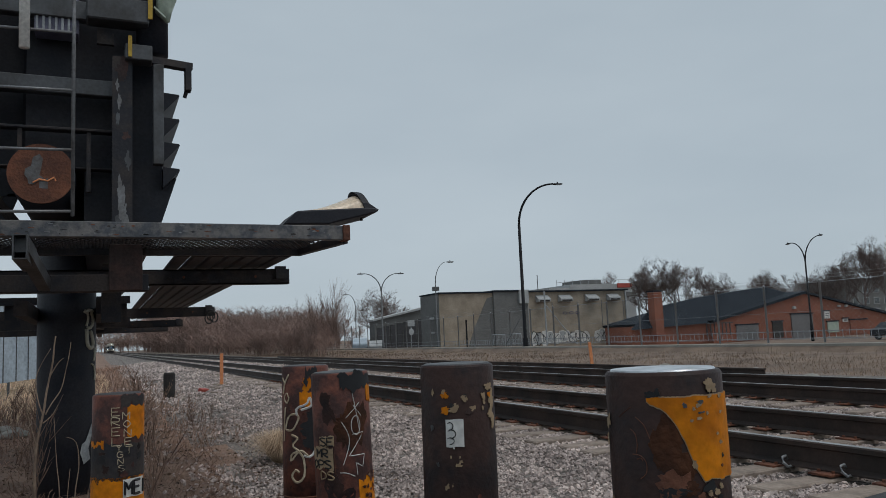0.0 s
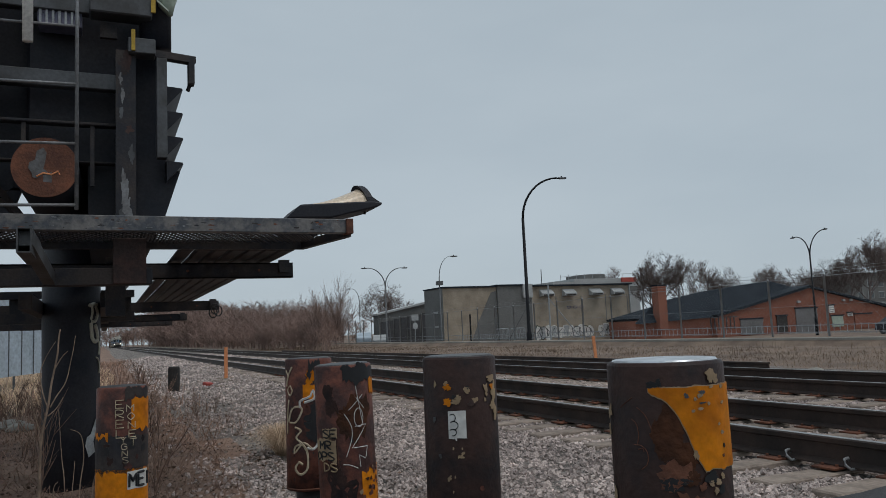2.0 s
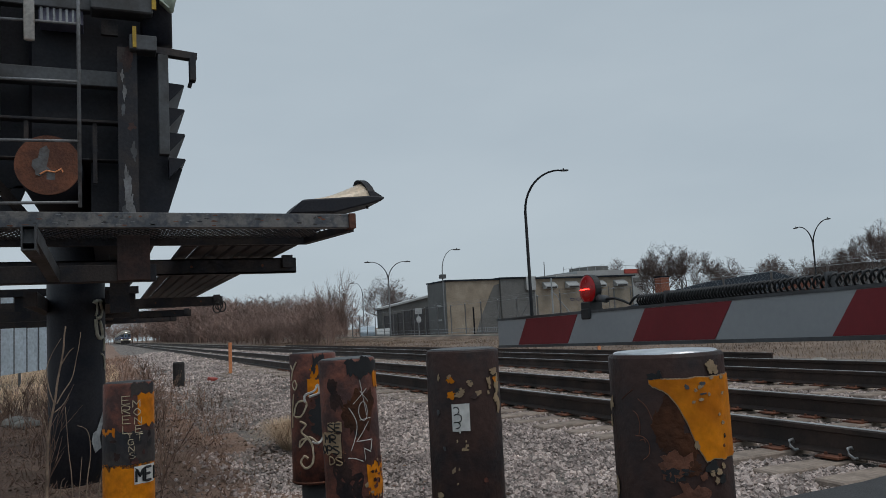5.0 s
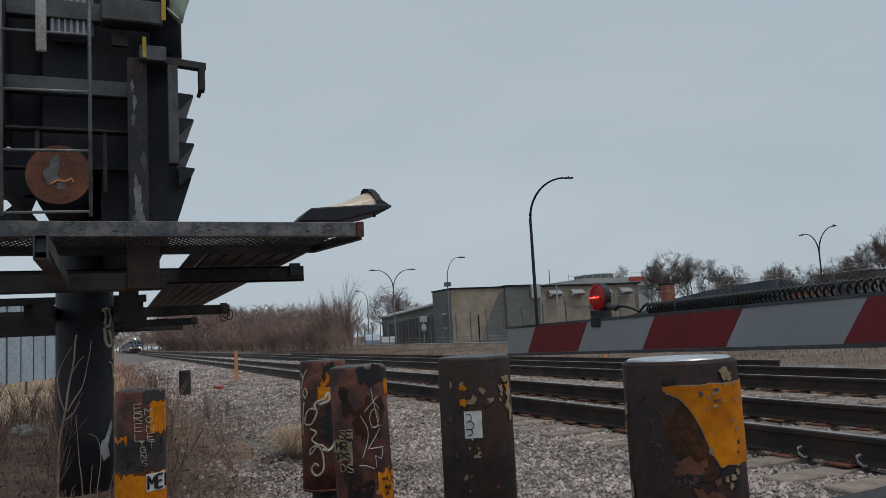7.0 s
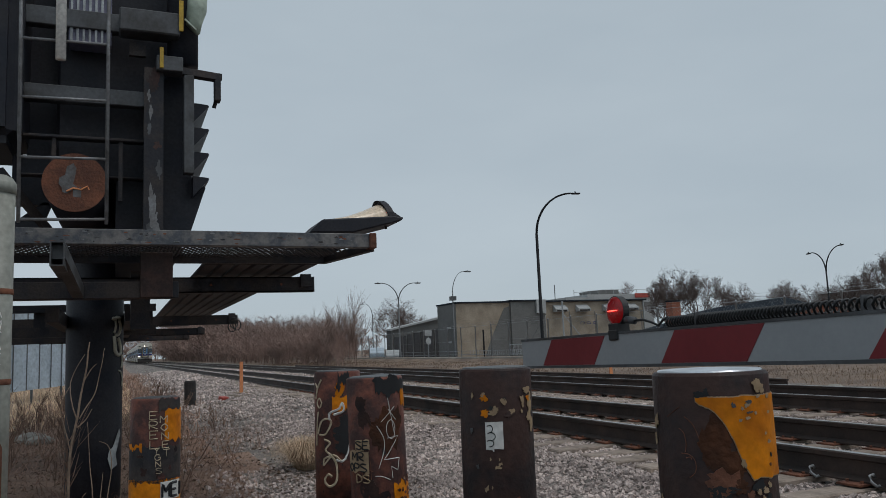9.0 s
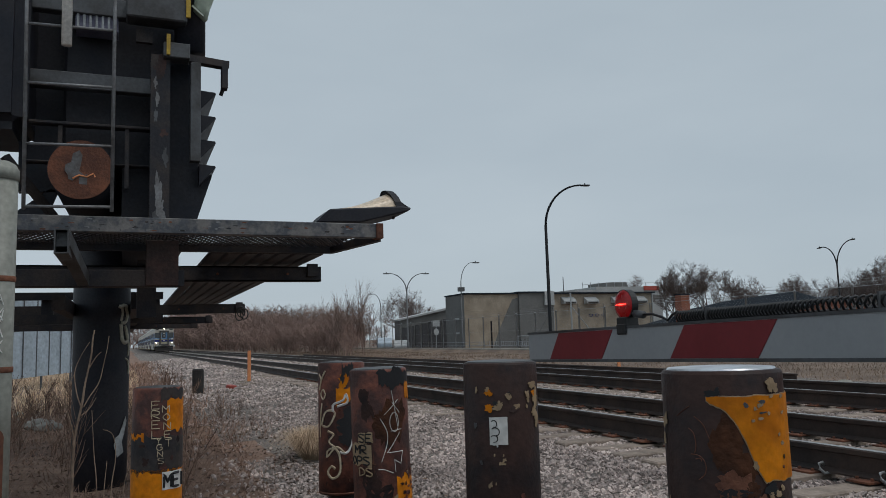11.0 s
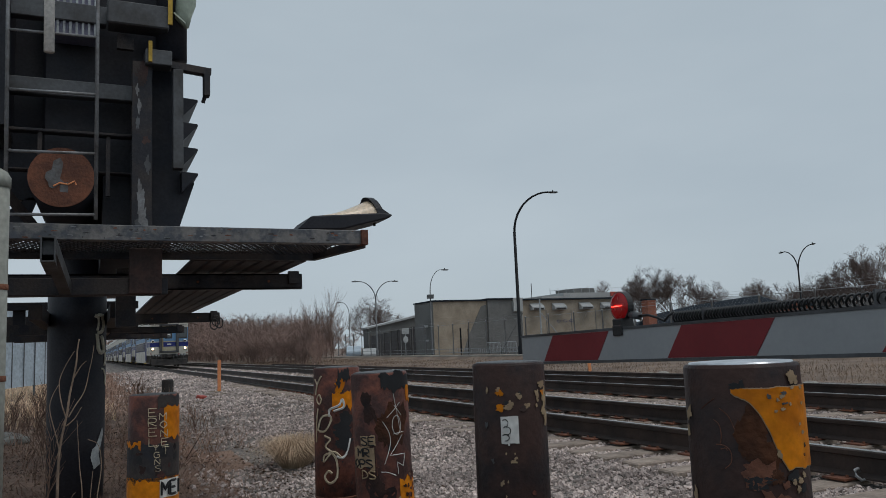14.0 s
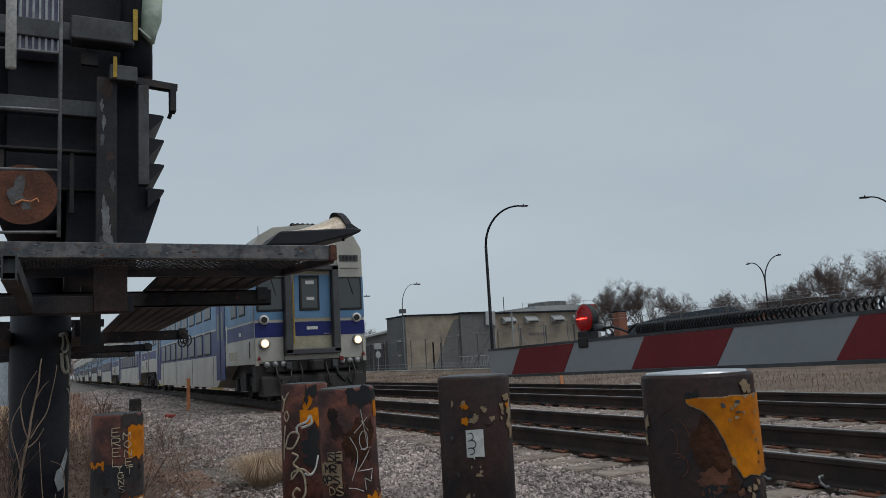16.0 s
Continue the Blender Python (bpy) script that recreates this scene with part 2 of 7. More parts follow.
M_LAMPBLACK = mat("lamp_black", (0.012, 0.013, 0.016), None, 0.55, scale=3, fine=30, bump=0.02, spec=0.15)
M_LAMPGREY = mat("lamp_grey", (0.11, 0.115, 0.12), None, 0.5, scale=3, fine=30, bump=0.02)
M_LENS = mat("floodlight_lens", (0.85, 0.7, 0.53), (0.74, 0.58, 0.42), 0.25, scale=4, fine=40, bump=0.02)
M_TUBE = mat("pale_tube", (0.88, 0.86, 0.82), (0.78, 0.76, 0.72), 0.35, 0.0, scale=4, fine=40, bump=0.02)
M_BROWNPLATE = mat("brown_plate", (0.085, 0.046, 0.04), (0.04, 0.03, 0.029), 0.6, scale=5, fine=50, bump=0.15, spec=0.2)
M_YELLOW = mat("yellow_paint", (0.55, 0.36, 0.03), (0.40, 0.25, 0.03), 0.6, scale=9, fine=60, bump=0.1)
M_TARP = mat("pale_green_sheet", (0.40, 0.46, 0.38), (0.30, 0.36, 0.30), 0.6, scale=4, fine=20, bump=0.3)
M_LED = mat("louvre_purple_grey", (0.20, 0.20, 0.28), (0.13, 0.13, 0.19), 0.6, scale=5, fine=40, bump=0.1)


# ---- mesh helpers ----
def part(name, bm, material, parent=None, label="", smooth=False):
    """Links a bmesh as one mesh object, under a thing or a part if one is given."""
    me = bpy.data.meshes.new(name)
    bm.to_mesh(me)
    bm.free()
    if smooth:
        me.polygons.foreach_set("use_smooth", [True] * len(me.polygons))
    me.materials.append(material)
    ob = new(name, me)
    if parent:
        ob.parent = parent
    if label:
        ob["label"] = label
    return ob


def B():
    return bmesh.new()


def box(bm, c, s, m=None):
    """A box of size s round c, turned by m about its centre."""
    t = Matrix.Translation(c) @ (m.to_4x4() if m else Matrix()) @ Matrix.Diagonal((*s, 1))
    bmesh.ops.create_cube(bm, size=1, matrix=t)
    return bm


def bbox(bm, x0, x1, y0, y1, z0, z1):
    return box(bm, ((x0 + x1) / 2, (y0 + y1) / 2, (z0 + z1) / 2), (x1 - x0, y1 - y0, z1 - z0))


def beam(bm, a, b, w, h):
    """A bar of width w and height h from a to b."""
    a, b = Vector(a), Vector(b)
    d = b - a
    q = d.to_track_quat("Y", "Z").to_matrix()
    return box(bm, (a + b) / 2, (w, d.length, h), q)


def rod(bm, a, b, r0, r1=None, seg=8, caps=True):
    a, b = Vector(a), Vector(b)
    d = b - a
    t = Matrix.Translation((a + b) / 2) @ d.to_track_quat("Z", "Y").to_matrix().to_4x4()
    bmesh.ops.create_cone(bm, cap_ends=caps, segments=seg, radius1=r0, radius2=r0 if r1 is None else r1, depth=d.length, matrix=t)
    return bm


def tube(bm, pts, r, seg=6):
    """A bent tube through the points; r is a number or a radius for each point."""
    pts = [Vector(p) for p in pts]
    rs = r if isinstance(r, (list, tuple)) else [r] * len(pts)
    rings = []
    for i, p in enumerate(pts):
        d = (pts[min(i + 1, len(pts) - 1)] - pts[max(i - 1, 0)]).normalized()
        s = d.cross(Vector((0.31, 0.17, 0.93))).normalized()
        u = d.cross(s)
        rings.append([bm.verts.new(p + rs[i] * (math.cos(k * math.tau / seg) * s + math.sin(k * math.tau / seg) * u)) for k in range(seg)])
    for a, b in zip(rings, rings[1:]):
        for k in range(seg):
            bm.faces.new((a[k], a[(k + 1) % seg], b[(k + 1) % seg], b[k]))
    bm.faces.new(rings[0][::-1])
    bm.faces.new(rings[-1])
    return bm


def prism(bm, poly, x0, x1, axis="x"):
    """A prism over a polygon: (y, z) pairs along x, (x, z) along y, (x, y) along z."""
    def at(u, v, w):
        return {"x": (w, u, v), "y": (u, w, v), "z": (u, v, w)}[axis]
    a = [bm.verts.new(at(u, v, x0)) for u, v in poly]
    b = [bm.verts.new(at(u, v, x1)) for u, v in poly]
    n = len(poly)
    bm.faces.new(a)
    bm.faces.new(b[::-1])
    for i in range(n):
        bm.faces.new((a[i], b[i], b[(i + 1) % n], a[(i + 1) % n]))
    bmesh.ops.recalc_face_normals(bm, faces=bm.faces)
    return bm


def lathe(bm, prof, seg=40, c=(0, 0)):
    """A turned body from (radius, z) pairs."""
    rings = [[bm.verts.new((c[0] + r * math.cos(k * math.tau / seg), c[1] + r * math.sin(k * math.tau / seg), z)) for k in range(seg)] for r, z in prof]
    for a, b in zip(rings, rings[1:]):
        for k in range(seg):
            bm.faces.new((a[k], a[(k + 1) % seg], b[(k + 1) % seg], b[k]))
    bm.faces.new(rings[0][::-1])
    bm.faces.new(rings[-1])
    return bm


def spline(pts, n=5):
    """A smooth run of points through those given."""
    q = [Vector(p) for p in (pts[0], *pts, pts[-1])]
    out = []
    for a, b, c, d in zip(q, q[1:], q[2:], q[3:]):
        for i in range(n):
            f = i / n
            out.append(0.5 * (2 * b + (c - a) * f + (2 * a - 5 * b + 4 * c - d) * f * f + (3 * b - a - 3 * c + d) * f ** 3))
    return out + [q[-1]]


def soften(bm, w=0.004, seg=1):
    bmesh.ops.bevel(bm, geom=bm.edges[:], offset=w, segments=seg, affect="EDGES", clamp_overlap=True)
    return bm


def thing(name, label, category, at=(0, 0, 0), group="", kind="", turn=0):
    ob = new(name)
    ob.empty_display_size = 0.2
    ob.matrix_world = pose(*at, 0, 0, turn)
    return tagged(ob, label, category, group, kind)


def from_arrays(name, verts, faces, material, smooth=False):
    me = bpy.data.meshes.new(name)
    me.from_pydata(verts, [], faces)
    me.materials.append(material)
    if smooth:
        me.polygons.foreach_set("use_smooth", [True] * len(me.polygons))
    return new(name, me)


# ---- ground, ballast, road ----
def ground_z(x, y):
    keys = ((-60, -0.1), (-14, -0.35), (-5, -0.42), (-2.7, -0.42), (-0.95, -0.245), (6.5, -0.245), (8.4, -0.34), (12, -0.36), (19.9, -0.3), (20.1, -0.28), (20.3, 0.0), (21.6, -0.06), (25, -0.6), (30, -1.05), (400, -1.05))
    z = keys[-1][1]
    if x <= keys[0][0]:
        z = keys[0][1]
    else:
        for (a, za), (b, zb) in zip(keys, keys[1:]):
            if a <= x <= b:
                z = za + (zb - za) * (x - a) / (b - a)
                break
    amp = 0.05 if x < -2.4 or 8 < x < 19.6 else 0.012
    return z + amp * noise.noise((x * 0.9, y * 0.7, 0.3)) + 0.4 * amp * noise.noise((x * 3.1, y * 2.7, 4.3))


def build_ground():
    xs = [-1500, -600, -250, -120, -60, -35, -24, -18, -14] + [-12 + 0.4 * i for i in range(0, 80)] + [20.3, 20.6, 21.6, 23, 25, 27, 30, 33, 45, 70, 120, 250, 600, 1500]
    ys = [-1500, -500, -150, -60, -25, -12, -6, -2, 0, 2, 3.1] + [3.5 + 0.5 * i for i in range(54)] + [32, 35, 39, 44, 50, 58, 68, 80, 95, 120, 160, 220, 320, 480, 800, 2500]
    verts = [(x, y, ground_z(x, y)) for y in ys for x in xs]
    nx = len(xs)
    faces = [(j * nx + i, j * nx + i + 1, (j + 1) * nx + i + 1, (j + 1) * nx + i) for j in range(len(ys) - 1) for i in range(nx - 1)]
    ob = from_arrays("ground", verts, faces, M_EARTH, True)
    ob.data.materials.append(M_GRAVEL)
    ob.data.materials.append(M_VERGE)
    ob.data.materials.append(M_ASPHALT)
    for p in ob.data.polygons:
        x, y = p.center.x, p.center.y
        edge = 0.5 * noise.noise((x * 0.3, y * 0.35, 1.7))
        p.material_index = 3 if 20.2 < x < 27 else 1 if -3.4 + edge < x < 10.0 + 1.6 * edge else 2 if 8.6 <= x <= 20.2 or x < -6.5 or x > 27 else 0
    tagged(ob, "dry brown earth with grey crushed stone along the tracks", "ground", kind="structure")


def build_road():
    bm = B()
    prism(bm, [(-30, -0.16), (-6, -0.13), (-1.0, -0.10), (-0.3, -0.06), (-0.06, -0.06), (-0.06, -0.5), (-30, -0.5)], -9, 3.15, "y")
    for x0, x1 in ((0.06, 1.44), (1.57, 3.89), (4.01, 5.39), (5.52, 19)):
        bbox(bm, x0, x1, -9, 3.15, -0.5, -0.06)
    ob = part("road", bm, M_ASPHALT)
    tagged(ob, "dark asphalt road at the level crossing", "road", kind="structure")


build_ground()
build_road()


# ---- railway ----
RAIL = [(-0.075, -0.19), (0.075, -0.19), (0.075, -0.178), (0.015, -0.155), (0.009, -0.05), (0.034, -0.04), (0.036, -0.008), (0.026, -0.0015), (-0.026, -0.0015), (-0.036, -0.008), (-0.034, -0.04), (-0.009, -0.05), (-0.015, -0.155), (-0.075, -0.178)]


def track(cx, label, y_far=620):
    t = thing("railway_track", label, "railway track", group="railway tracks")
    for x in (cx - 0.753, cx + 0.753):
        bm = B()
        prism(bm, [(x + u, v) for u, v in RAIL], -40, y_far, "y")
        rail = part("rail", bm, M_RAIL, t, "dark rusty steel rail")
        bm = B()
        bbox(bm, x - 0.026, x + 0.026, -40, y_far, -0.001, 0.0025)
        part("running_surface", bm, M_RAILTOP, rail, "polished bright rail head")
    # one sleeper mesh and one tie plate mesh, shared by all
    bm = box(B(), (0, 0, -0.09), (3.0, 0.22, 0.18))
    soften(bm, 0.012)
    sleeper = part("sleeper", bm, M_TIE, t)
    sleeper.location = (cx, 3.6, -0.2)
    bm = B()
    box(bm, (0, 0, 0.005), (0.34, 0.19, 0.014))
    for sx, sy in ((-0.1, -0.06), (0.1, 0.06), (-0.1, 0.06), (0.1, -0.06)):
        rod(bm, (sx, sy, 0), (sx, sy, 0.03), 0.012, seg=6)
    plate = part("tie_plate", bm, M_RUST, t, "rusty tie plate with spikes")
    plate.location = (cx - 0.753, 3.6, -0.2)
    rng = random.Random(int(cx * 10))
    for k in range(1, 92):
        y = 3.6 + 0.5 * k
        s = new("sleeper", sleeper.data)
        s.parent = t
        s.location = (cx + rng.uniform(-0.05, 0.05), y + rng.uniform(-0.03, 0.03), -0.2 - rng.uniform(0, 0.022))
        s.rotation_euler = (0, 0, rng.uniform(-0.02, 0.02))
        if k < 40:
            for x in (cx - 0.753, cx + 0.753):
                p = new("tie_plate", plate.data)
                p.parent = t
                p.location = (x, y, -0.2)
    # bent rail anchors hooked under the near rail
    for k in range(3 if cx < 2 else 0):
        y = 3.42 + 0.5 * k
        bm = B()
        x = cx - 0.753
        tube(bm, [(x - 0.02, y, -0.185), (x - 0.1, y + 0.01, -0.19), (x - 0.125, y + 0.03, -0.16), (x - 0.11, y + 0.045, -0.125), (x - 0.07, y + 0.05, -0.12), (x - 0.05, y + 0.06, -0.14)], 0.011, 6)
        part("rail_anchor", bm, M_GALV, t, "bent steel rail anchor", True)
    return t


track(0.753, "main railway track with dark rails on weathered sleepers")
track(4.703, "second railway track with dark rails on weathered sleepers")


def spare_rail():
    bm = B()
    prism(bm, [(7.9 + u, v - 0.08) for u, v in RAIL], 12.2, 60, "y")
    tagged(part("spare_rail", bm, M_RAIL), "rusty disused rail lying beside the tracks", "rail")


spare_rail()


def stones():
    """Crushed ballast: one joined mesh of angular broken stones, finer where the path passes nearest."""
    rng = np.random.default_rng(5)
    corner = np.array([(x, y, z) for x in (-1, 1) for y in (-1, 1) for z in (-1, 1)], float)
    tri = np.array([(0, 1, 3), (0, 3, 2), (4, 6, 7), (4, 7, 5), (0, 4, 5), (0, 5, 1), (2, 3, 7), (2, 7, 6), (0, 2, 6), (0, 6, 4), (1, 5, 7), (1, 7, 3)])
    spots = []
    for x0, x1, y0, y1, n, s0, s1 in ((-4.4, 5.2, 3.2, 7.5, 42000, 0.008, 0.02), (-4.4, 7.4, 7.5, 14, 42000, 0.011, 0.024), (-4.2, 9.6, 14, 30, 26000, 0.016, 0.034), (-3.6, 8.4, 30, 72, 10000, 0.035, 0.065)):
        size = s0 + (s1 - s0) * rng.random(n) ** 1.6
        spots.append(np.column_stack([rng.uniform(x0, x1, n), rng.uniform(y0, y1, n), size]))
    p = np.vstack(spots)
    # thins out raggedly towards the earth
    wob = np.array([noise.noise((x * 0.5, y * 0.45, 9.1)) for x, y, _ in p])
    keep = rng.random(len(p)) < np.clip((p[:, 0] + 4.0 + 1.3 * wob) / 1.7, 0.06, 1)
    for cx in (0.753, 4.703):
        for x in (cx - 0.753, cx + 0.753):
            keep &= np.abs(p[:, 0] - x) > 0.09
        k = (p[:, 1] - 3.6) / 0.5
        keep &= ~((np.abs(k - np.round(k)) * 0.5 < 0.10) & (np.abs(p[:, 0] - cx) < 1.45) & (rng.random(len(p)) < np.where(p[:, 1] < 5.2, 0.9, 0.55)))
    p = p[keep]
    n = len(p)
    v = corner[None] * (1 + rng.uniform(-0.45, 0.3, (n, 8, 3)))
    v *= (p[:, 2:3] * rng.uniform((0.8, 0.6, 0.45), (1.25, 1.0, 0.85), (n, 3)))[:, None, :]
    q = rng.normal(size=(n, 4)) * (1, 0.45, 0.45, 1)
    q /= np.linalg.norm(q, axis=1)[:, None]
    w, u = q[:, 0][:, None, None], q[:, None, 1:]
    c = np.cross(u, v)
    v = v + 2 * (w * c + np.cross(u, c))
    z = np.array([ground_z(x, y) for x, y, _ in p]) + p[:, 2] * rng.uniform(-0.1, 0.7, n)
    v += np.column_stack([p[:, 0], p[:, 1], z])[:, None, :]
    faces = (tri[None] + (np.arange(n) * 8)[:, None, None]).reshape(-1)
    me = bpy.data.meshes.new("ballast")
    me.vertices.add(n * 8)
    me.vertices.foreach_set("co", v.reshape(-1))
    me.loops.add(len(faces))
    me.loops.foreach_set("vertex_index", faces.astype(np.int32))
    me.polygons.add(len(faces) // 3)
    me.polygons.foreach_set("loop_start", np.arange(0, len(faces), 3, dtype=np.int32))
    me.polygons.foreach_set("use_smooth", np.zeros(len(faces) // 3, dtype=bool))
    me.update(calc_edges=True)
    me.validate()
    me.materials.append(M_STONE)
    tagged(new("ballast", me), "loose grey crushed stone ballast", "ballast", kind="stuff")


def leaf_litter():
    """Dead leaves and bark scraps on the earth beside the ballast."""
    rng = np.random.default_rng(8)
    V, F = [], []
    while len(F) < 15000:
        x, y = rng.uniform(-8, -1.9), 4.0 + 20 * rng.random() ** 1.5
        if x > -3.2 and rng.random() < (x + 3.2) * 0.85:
            continue
        s, a = rng.uniform(0.008, 0.028), rng.uniform(0, 6.28)
        z, c, d = ground_z(x, y) + rng.uniform(0.004, 0.03), math.cos(a) * s, math.sin(a) * s
        t = rng.uniform(-0.5, 0.5, 4) * s
        k = len(V)
        V.extend(((x - c, y - d, z + t[0]), (x + d * 0.5, y - c * 0.5, z + t[1]), (x + c, y + d, z + t[2]), (x - d * 0.5, y + c * 0.5, z + t[3] + 0.4 * s)))
        F.append((k, k + 1, k + 2, k + 3))
    tagged(from_arrays("leaf_litter", V, F, M_LITTER), "brown dead leaves and bark scraps on earth", "leaf litter", kind="stuff")


leaf_litter()
stones()


# ---- bollards ----
def shell_patch(r, a0, a1, z0, z1, rng, rough=0.012, lift=0.0016, n=22, low=None):
    """A thin paint skin on a pipe of radius r, between two angles and two heights, with ragged edges."""
    bm = B()
    rows = []
    seed = rng.uniform(0, 50)
    n = max(n, 44) if rough > 0.004 else n
    for i in range(n + 1):
        f = i / n
        a = a0 + (a1 - a0) * f
        wob = [1.5 * rough * noise.noise((a * 5.0, z0 * 31 + e, seed)) + 0.7 * rough * noise.noise((a * 17.0, z0 * 31 + e, seed)) for e in (0.0, 7.0)]
        lo, hi = (low(a - a0) if low else z0) + wob[0], z1 + wob[1] * 0.7
        rows.append([bm.verts.new(((r + lift) * math.cos(a), (r + lift) * math.sin(a), z)) for z in (lo, lo + (hi - lo) * 0.5, hi)])
    for p, q in zip(rows, rows[1:]):
        for k in range(2):
            bm.faces.new((p[k], q[k], q[k + 1], p[k + 1]))
    ret = bmesh.ops.extrude_face_region(bm, geom=bm.faces[:])
    for v in ret["geom"]:
        if isinstance(v, bmesh.types.BMVert):
            v.co.x *= (r + lift + 0.0008) / (r + lift)
            v.co.y *= (r + lift + 0.0008) / (r + lift)
    bmesh.ops.recalc_face_normals(bm, faces=bm.faces)
    return bm


def blob_patch(r, a, z, wa, h, rng, lift=0.0022, n=34):
    """A ragged chip or patch on a pipe: an outline of lobes and fine teeth, with a small thickness."""
    bm = B()
    ph = rng.uniform(0, 60)
    rings = []
    for f, up in ((0.0, 0.0009), (0.55, 0.0009), (1.0, 0.0009), (1.0, 0.0)):
        ring = []
        for k in range(n):
            t = k * math.tau / n
            u, w = math.cos(t), math.sin(t)
            s = 0.9 + 0.55 * noise.noise((u * 1.1, w * 1.1, ph)) + 0.4 * noise.noise((u * 3.3, w * 3.3, ph + 9)) + 0.22 * noise.noise((u * 8, w * 8, ph + 20))
            s = max(0.25, s) * f
            aa, zz, rr = a + wa * s * u, z + h * s * w, r + lift + up
            ring.append((rr * math.cos(aa), rr * math.sin(aa), zz))
        rings.append(ring)
    c = bm.verts.new(rings[0][0])
    rows = [[bm.verts.new(p) for p in ring] for ring in rings[1:]]
    for k in range(n):
        bm.faces.new((c, rows[0][k], rows[0][(k + 1) % n]))
        for p, q in zip(rows, rows[1:]):
            bm.faces.new((p[k], q[k], q[(k + 1) % n], p[(k + 1) % n]))
    return bm


def stroke(r, pts, w=0.0022, lift=0.003, curved=True):
    """A drawn line on a pipe: (angle, height) pairs."""
    bm = B()
    fine = []
    if curved and len(pts) > 2:
        q = [pts[0], *pts, pts[-1]]
        pts = []
        for p0, p1, p2, p3 in zip(q, q[1:], q[2:], q[3:]):
            for i in range(6):
                f = i / 6
                pts.append(tuple(0.5 * (2 * b + (c - a) * f + (2 * a - 5 * b + 4 * c - d) * f * f + (3 * b - a - 3 * c + d) * f ** 3) for a, b, c, d in zip(p0, p1, p2, p3)))
        pts.append(q[-1])
    for (a, z), (b, y) in zip(pts, pts[1:]):
        for i in range(5):
            f = i / 5
            fine.append((a + (b - a) * f, z + (y - z) * f))
    fine.append(pts[-1])
    return tube(bm, [((r + lift) * math.cos(a), (r + lift) * math.sin(a), z) for a, z in fine], w, 4)


LETTERS = {"M": [[(0, 0), (0, 1), (0.5, 0.4), (1, 1), (1, 0)]], "E": [[(1, 0), (0, 0), (0, 1), (1, 1)], [(0, 0.5), (0.8, 0.5)]],
           "O": [[(0.5, 0), (0, 0.5), (0.5, 1), (1, 0.5), (0.5, 0)]], "N": [[(0, 0), (0, 1), (1, 0), (1, 1)]], "T": [[(0.5, 0), (0.5, 1)], [(0, 1), (1, 1)]],
           "R": [[(0, 0), (0, 1), (0.9, 0.9), (0.8, 0.5), (0, 0.5), (1, 0)]], "L": [[(0, 1), (0, 0), (1, 0)]], "Y": [[(0, 1), (0.5, 0.5), (1, 1)], [(0.5, 0.5), (0.5, 0)]],
           "G": [[(1, 0.9), (0.3, 1), (0, 0.5), (0.3, 0), (1, 0.1), (1, 0.5), (0.6, 0.5)]], "A": [[(0, 0), (0.5, 1), (1, 0)], [(0.2, 0.4), (0.8, 0.4)]],
           "P": [[(0, 0), (0, 1), (0.9, 0.9), (0.8, 0.5), (0, 0.5)]], "S": [[(1, 0.9), (0.3, 1), (0, 0.75), (1, 0.3), (0.7, 0), (0, 0.1)]],
           "D": [[(0, 0), (0, 1), (0.8, 0.8), (0.9, 0.3), (0, 0)]], "X": [[(0, 0), (1, 1)], [(0, 1), (1, 0)]], "W": [[(0, 1), (0.25, 0), (0.5, 0.6), (0.75, 0), (1, 1)]], "I": [[(0.5, 0), (0.5, 1)]]}


def write_on(pipe, r, text, a, z, h, mat_, w=0.0018, down=False, wa=0.17, label="", tilt=0.0):
    """Hand-drawn characters on a pipe, each character a part: along the ring, or down the pipe."""
    for i, ch in enumerate(text):
        for st in LETTERS.get(ch, []):
            pts = []
            for u, v in st:
                aa = (a + (u - 0.5) * wa + tilt * i) if down else a + (i + u * 0.8) * wa
                zz = (z - i * h * 1.25 + v * h) if down else z + v * h
                pts.append((aa, zz))
            part("letter", stroke(r, pts, w, curved=ch in "OGSRPD"), mat_, pipe, label)


def pipe_bollard(x, y, r, top, name_label, material, lean=(0, 0), foot=-0.2, sleeve=None):
    t = thing("bollard", name_label, "bollard", (x, y, foot), "steel bollards by the crossing")
    t.matrix_world = pose(x, y, foot, lean[0], lean[1], 0)
    h = top - foot
    bm = B()
    lo = h - sleeve if sleeve else 0
    lathe(bm, [(r, lo), (r, lo + 0.3 * (h - lo)), (r * 1.004, lo + 0.6 * (h - lo)), (r, h - 0.006), (r - 0.004, h - 0.001), (r - 0.007, h)], 56)
    pipe = part("pipe", bm, material, t, "", True)
    for p in pipe.data.polygons:
        p.use_smooth = abs(p.normal.z) < 0.5
    if sleeve:
        bm = B()
        lathe(bm, [(r * 0.62, 0), (r * 0.62, lo + 0.02)], 32)
        part("inner_post", bm, M_TRAINDARK, t, "thin dark inner post", True)
        bm = B()
        lathe(bm, [(r * 1.012, lo + 0.005), (r * 1.012, lo + 0.012)], 56)
        part("rim", bm, M_RUST, t, "rusty lower rim", True)
    bm = B()
    lathe(bm, [(r - 0.010, h + 0.0002), (r - 0.012, h + 0.003), (r * 0.5, h + 0.005), (0.002, h + 0.006)], 48)
    part("top_plate", bm, M_CAPTOP if top > 0.807 else M_GREYSTEEL, t, "welded steel top plate")
    return t, pipe, h


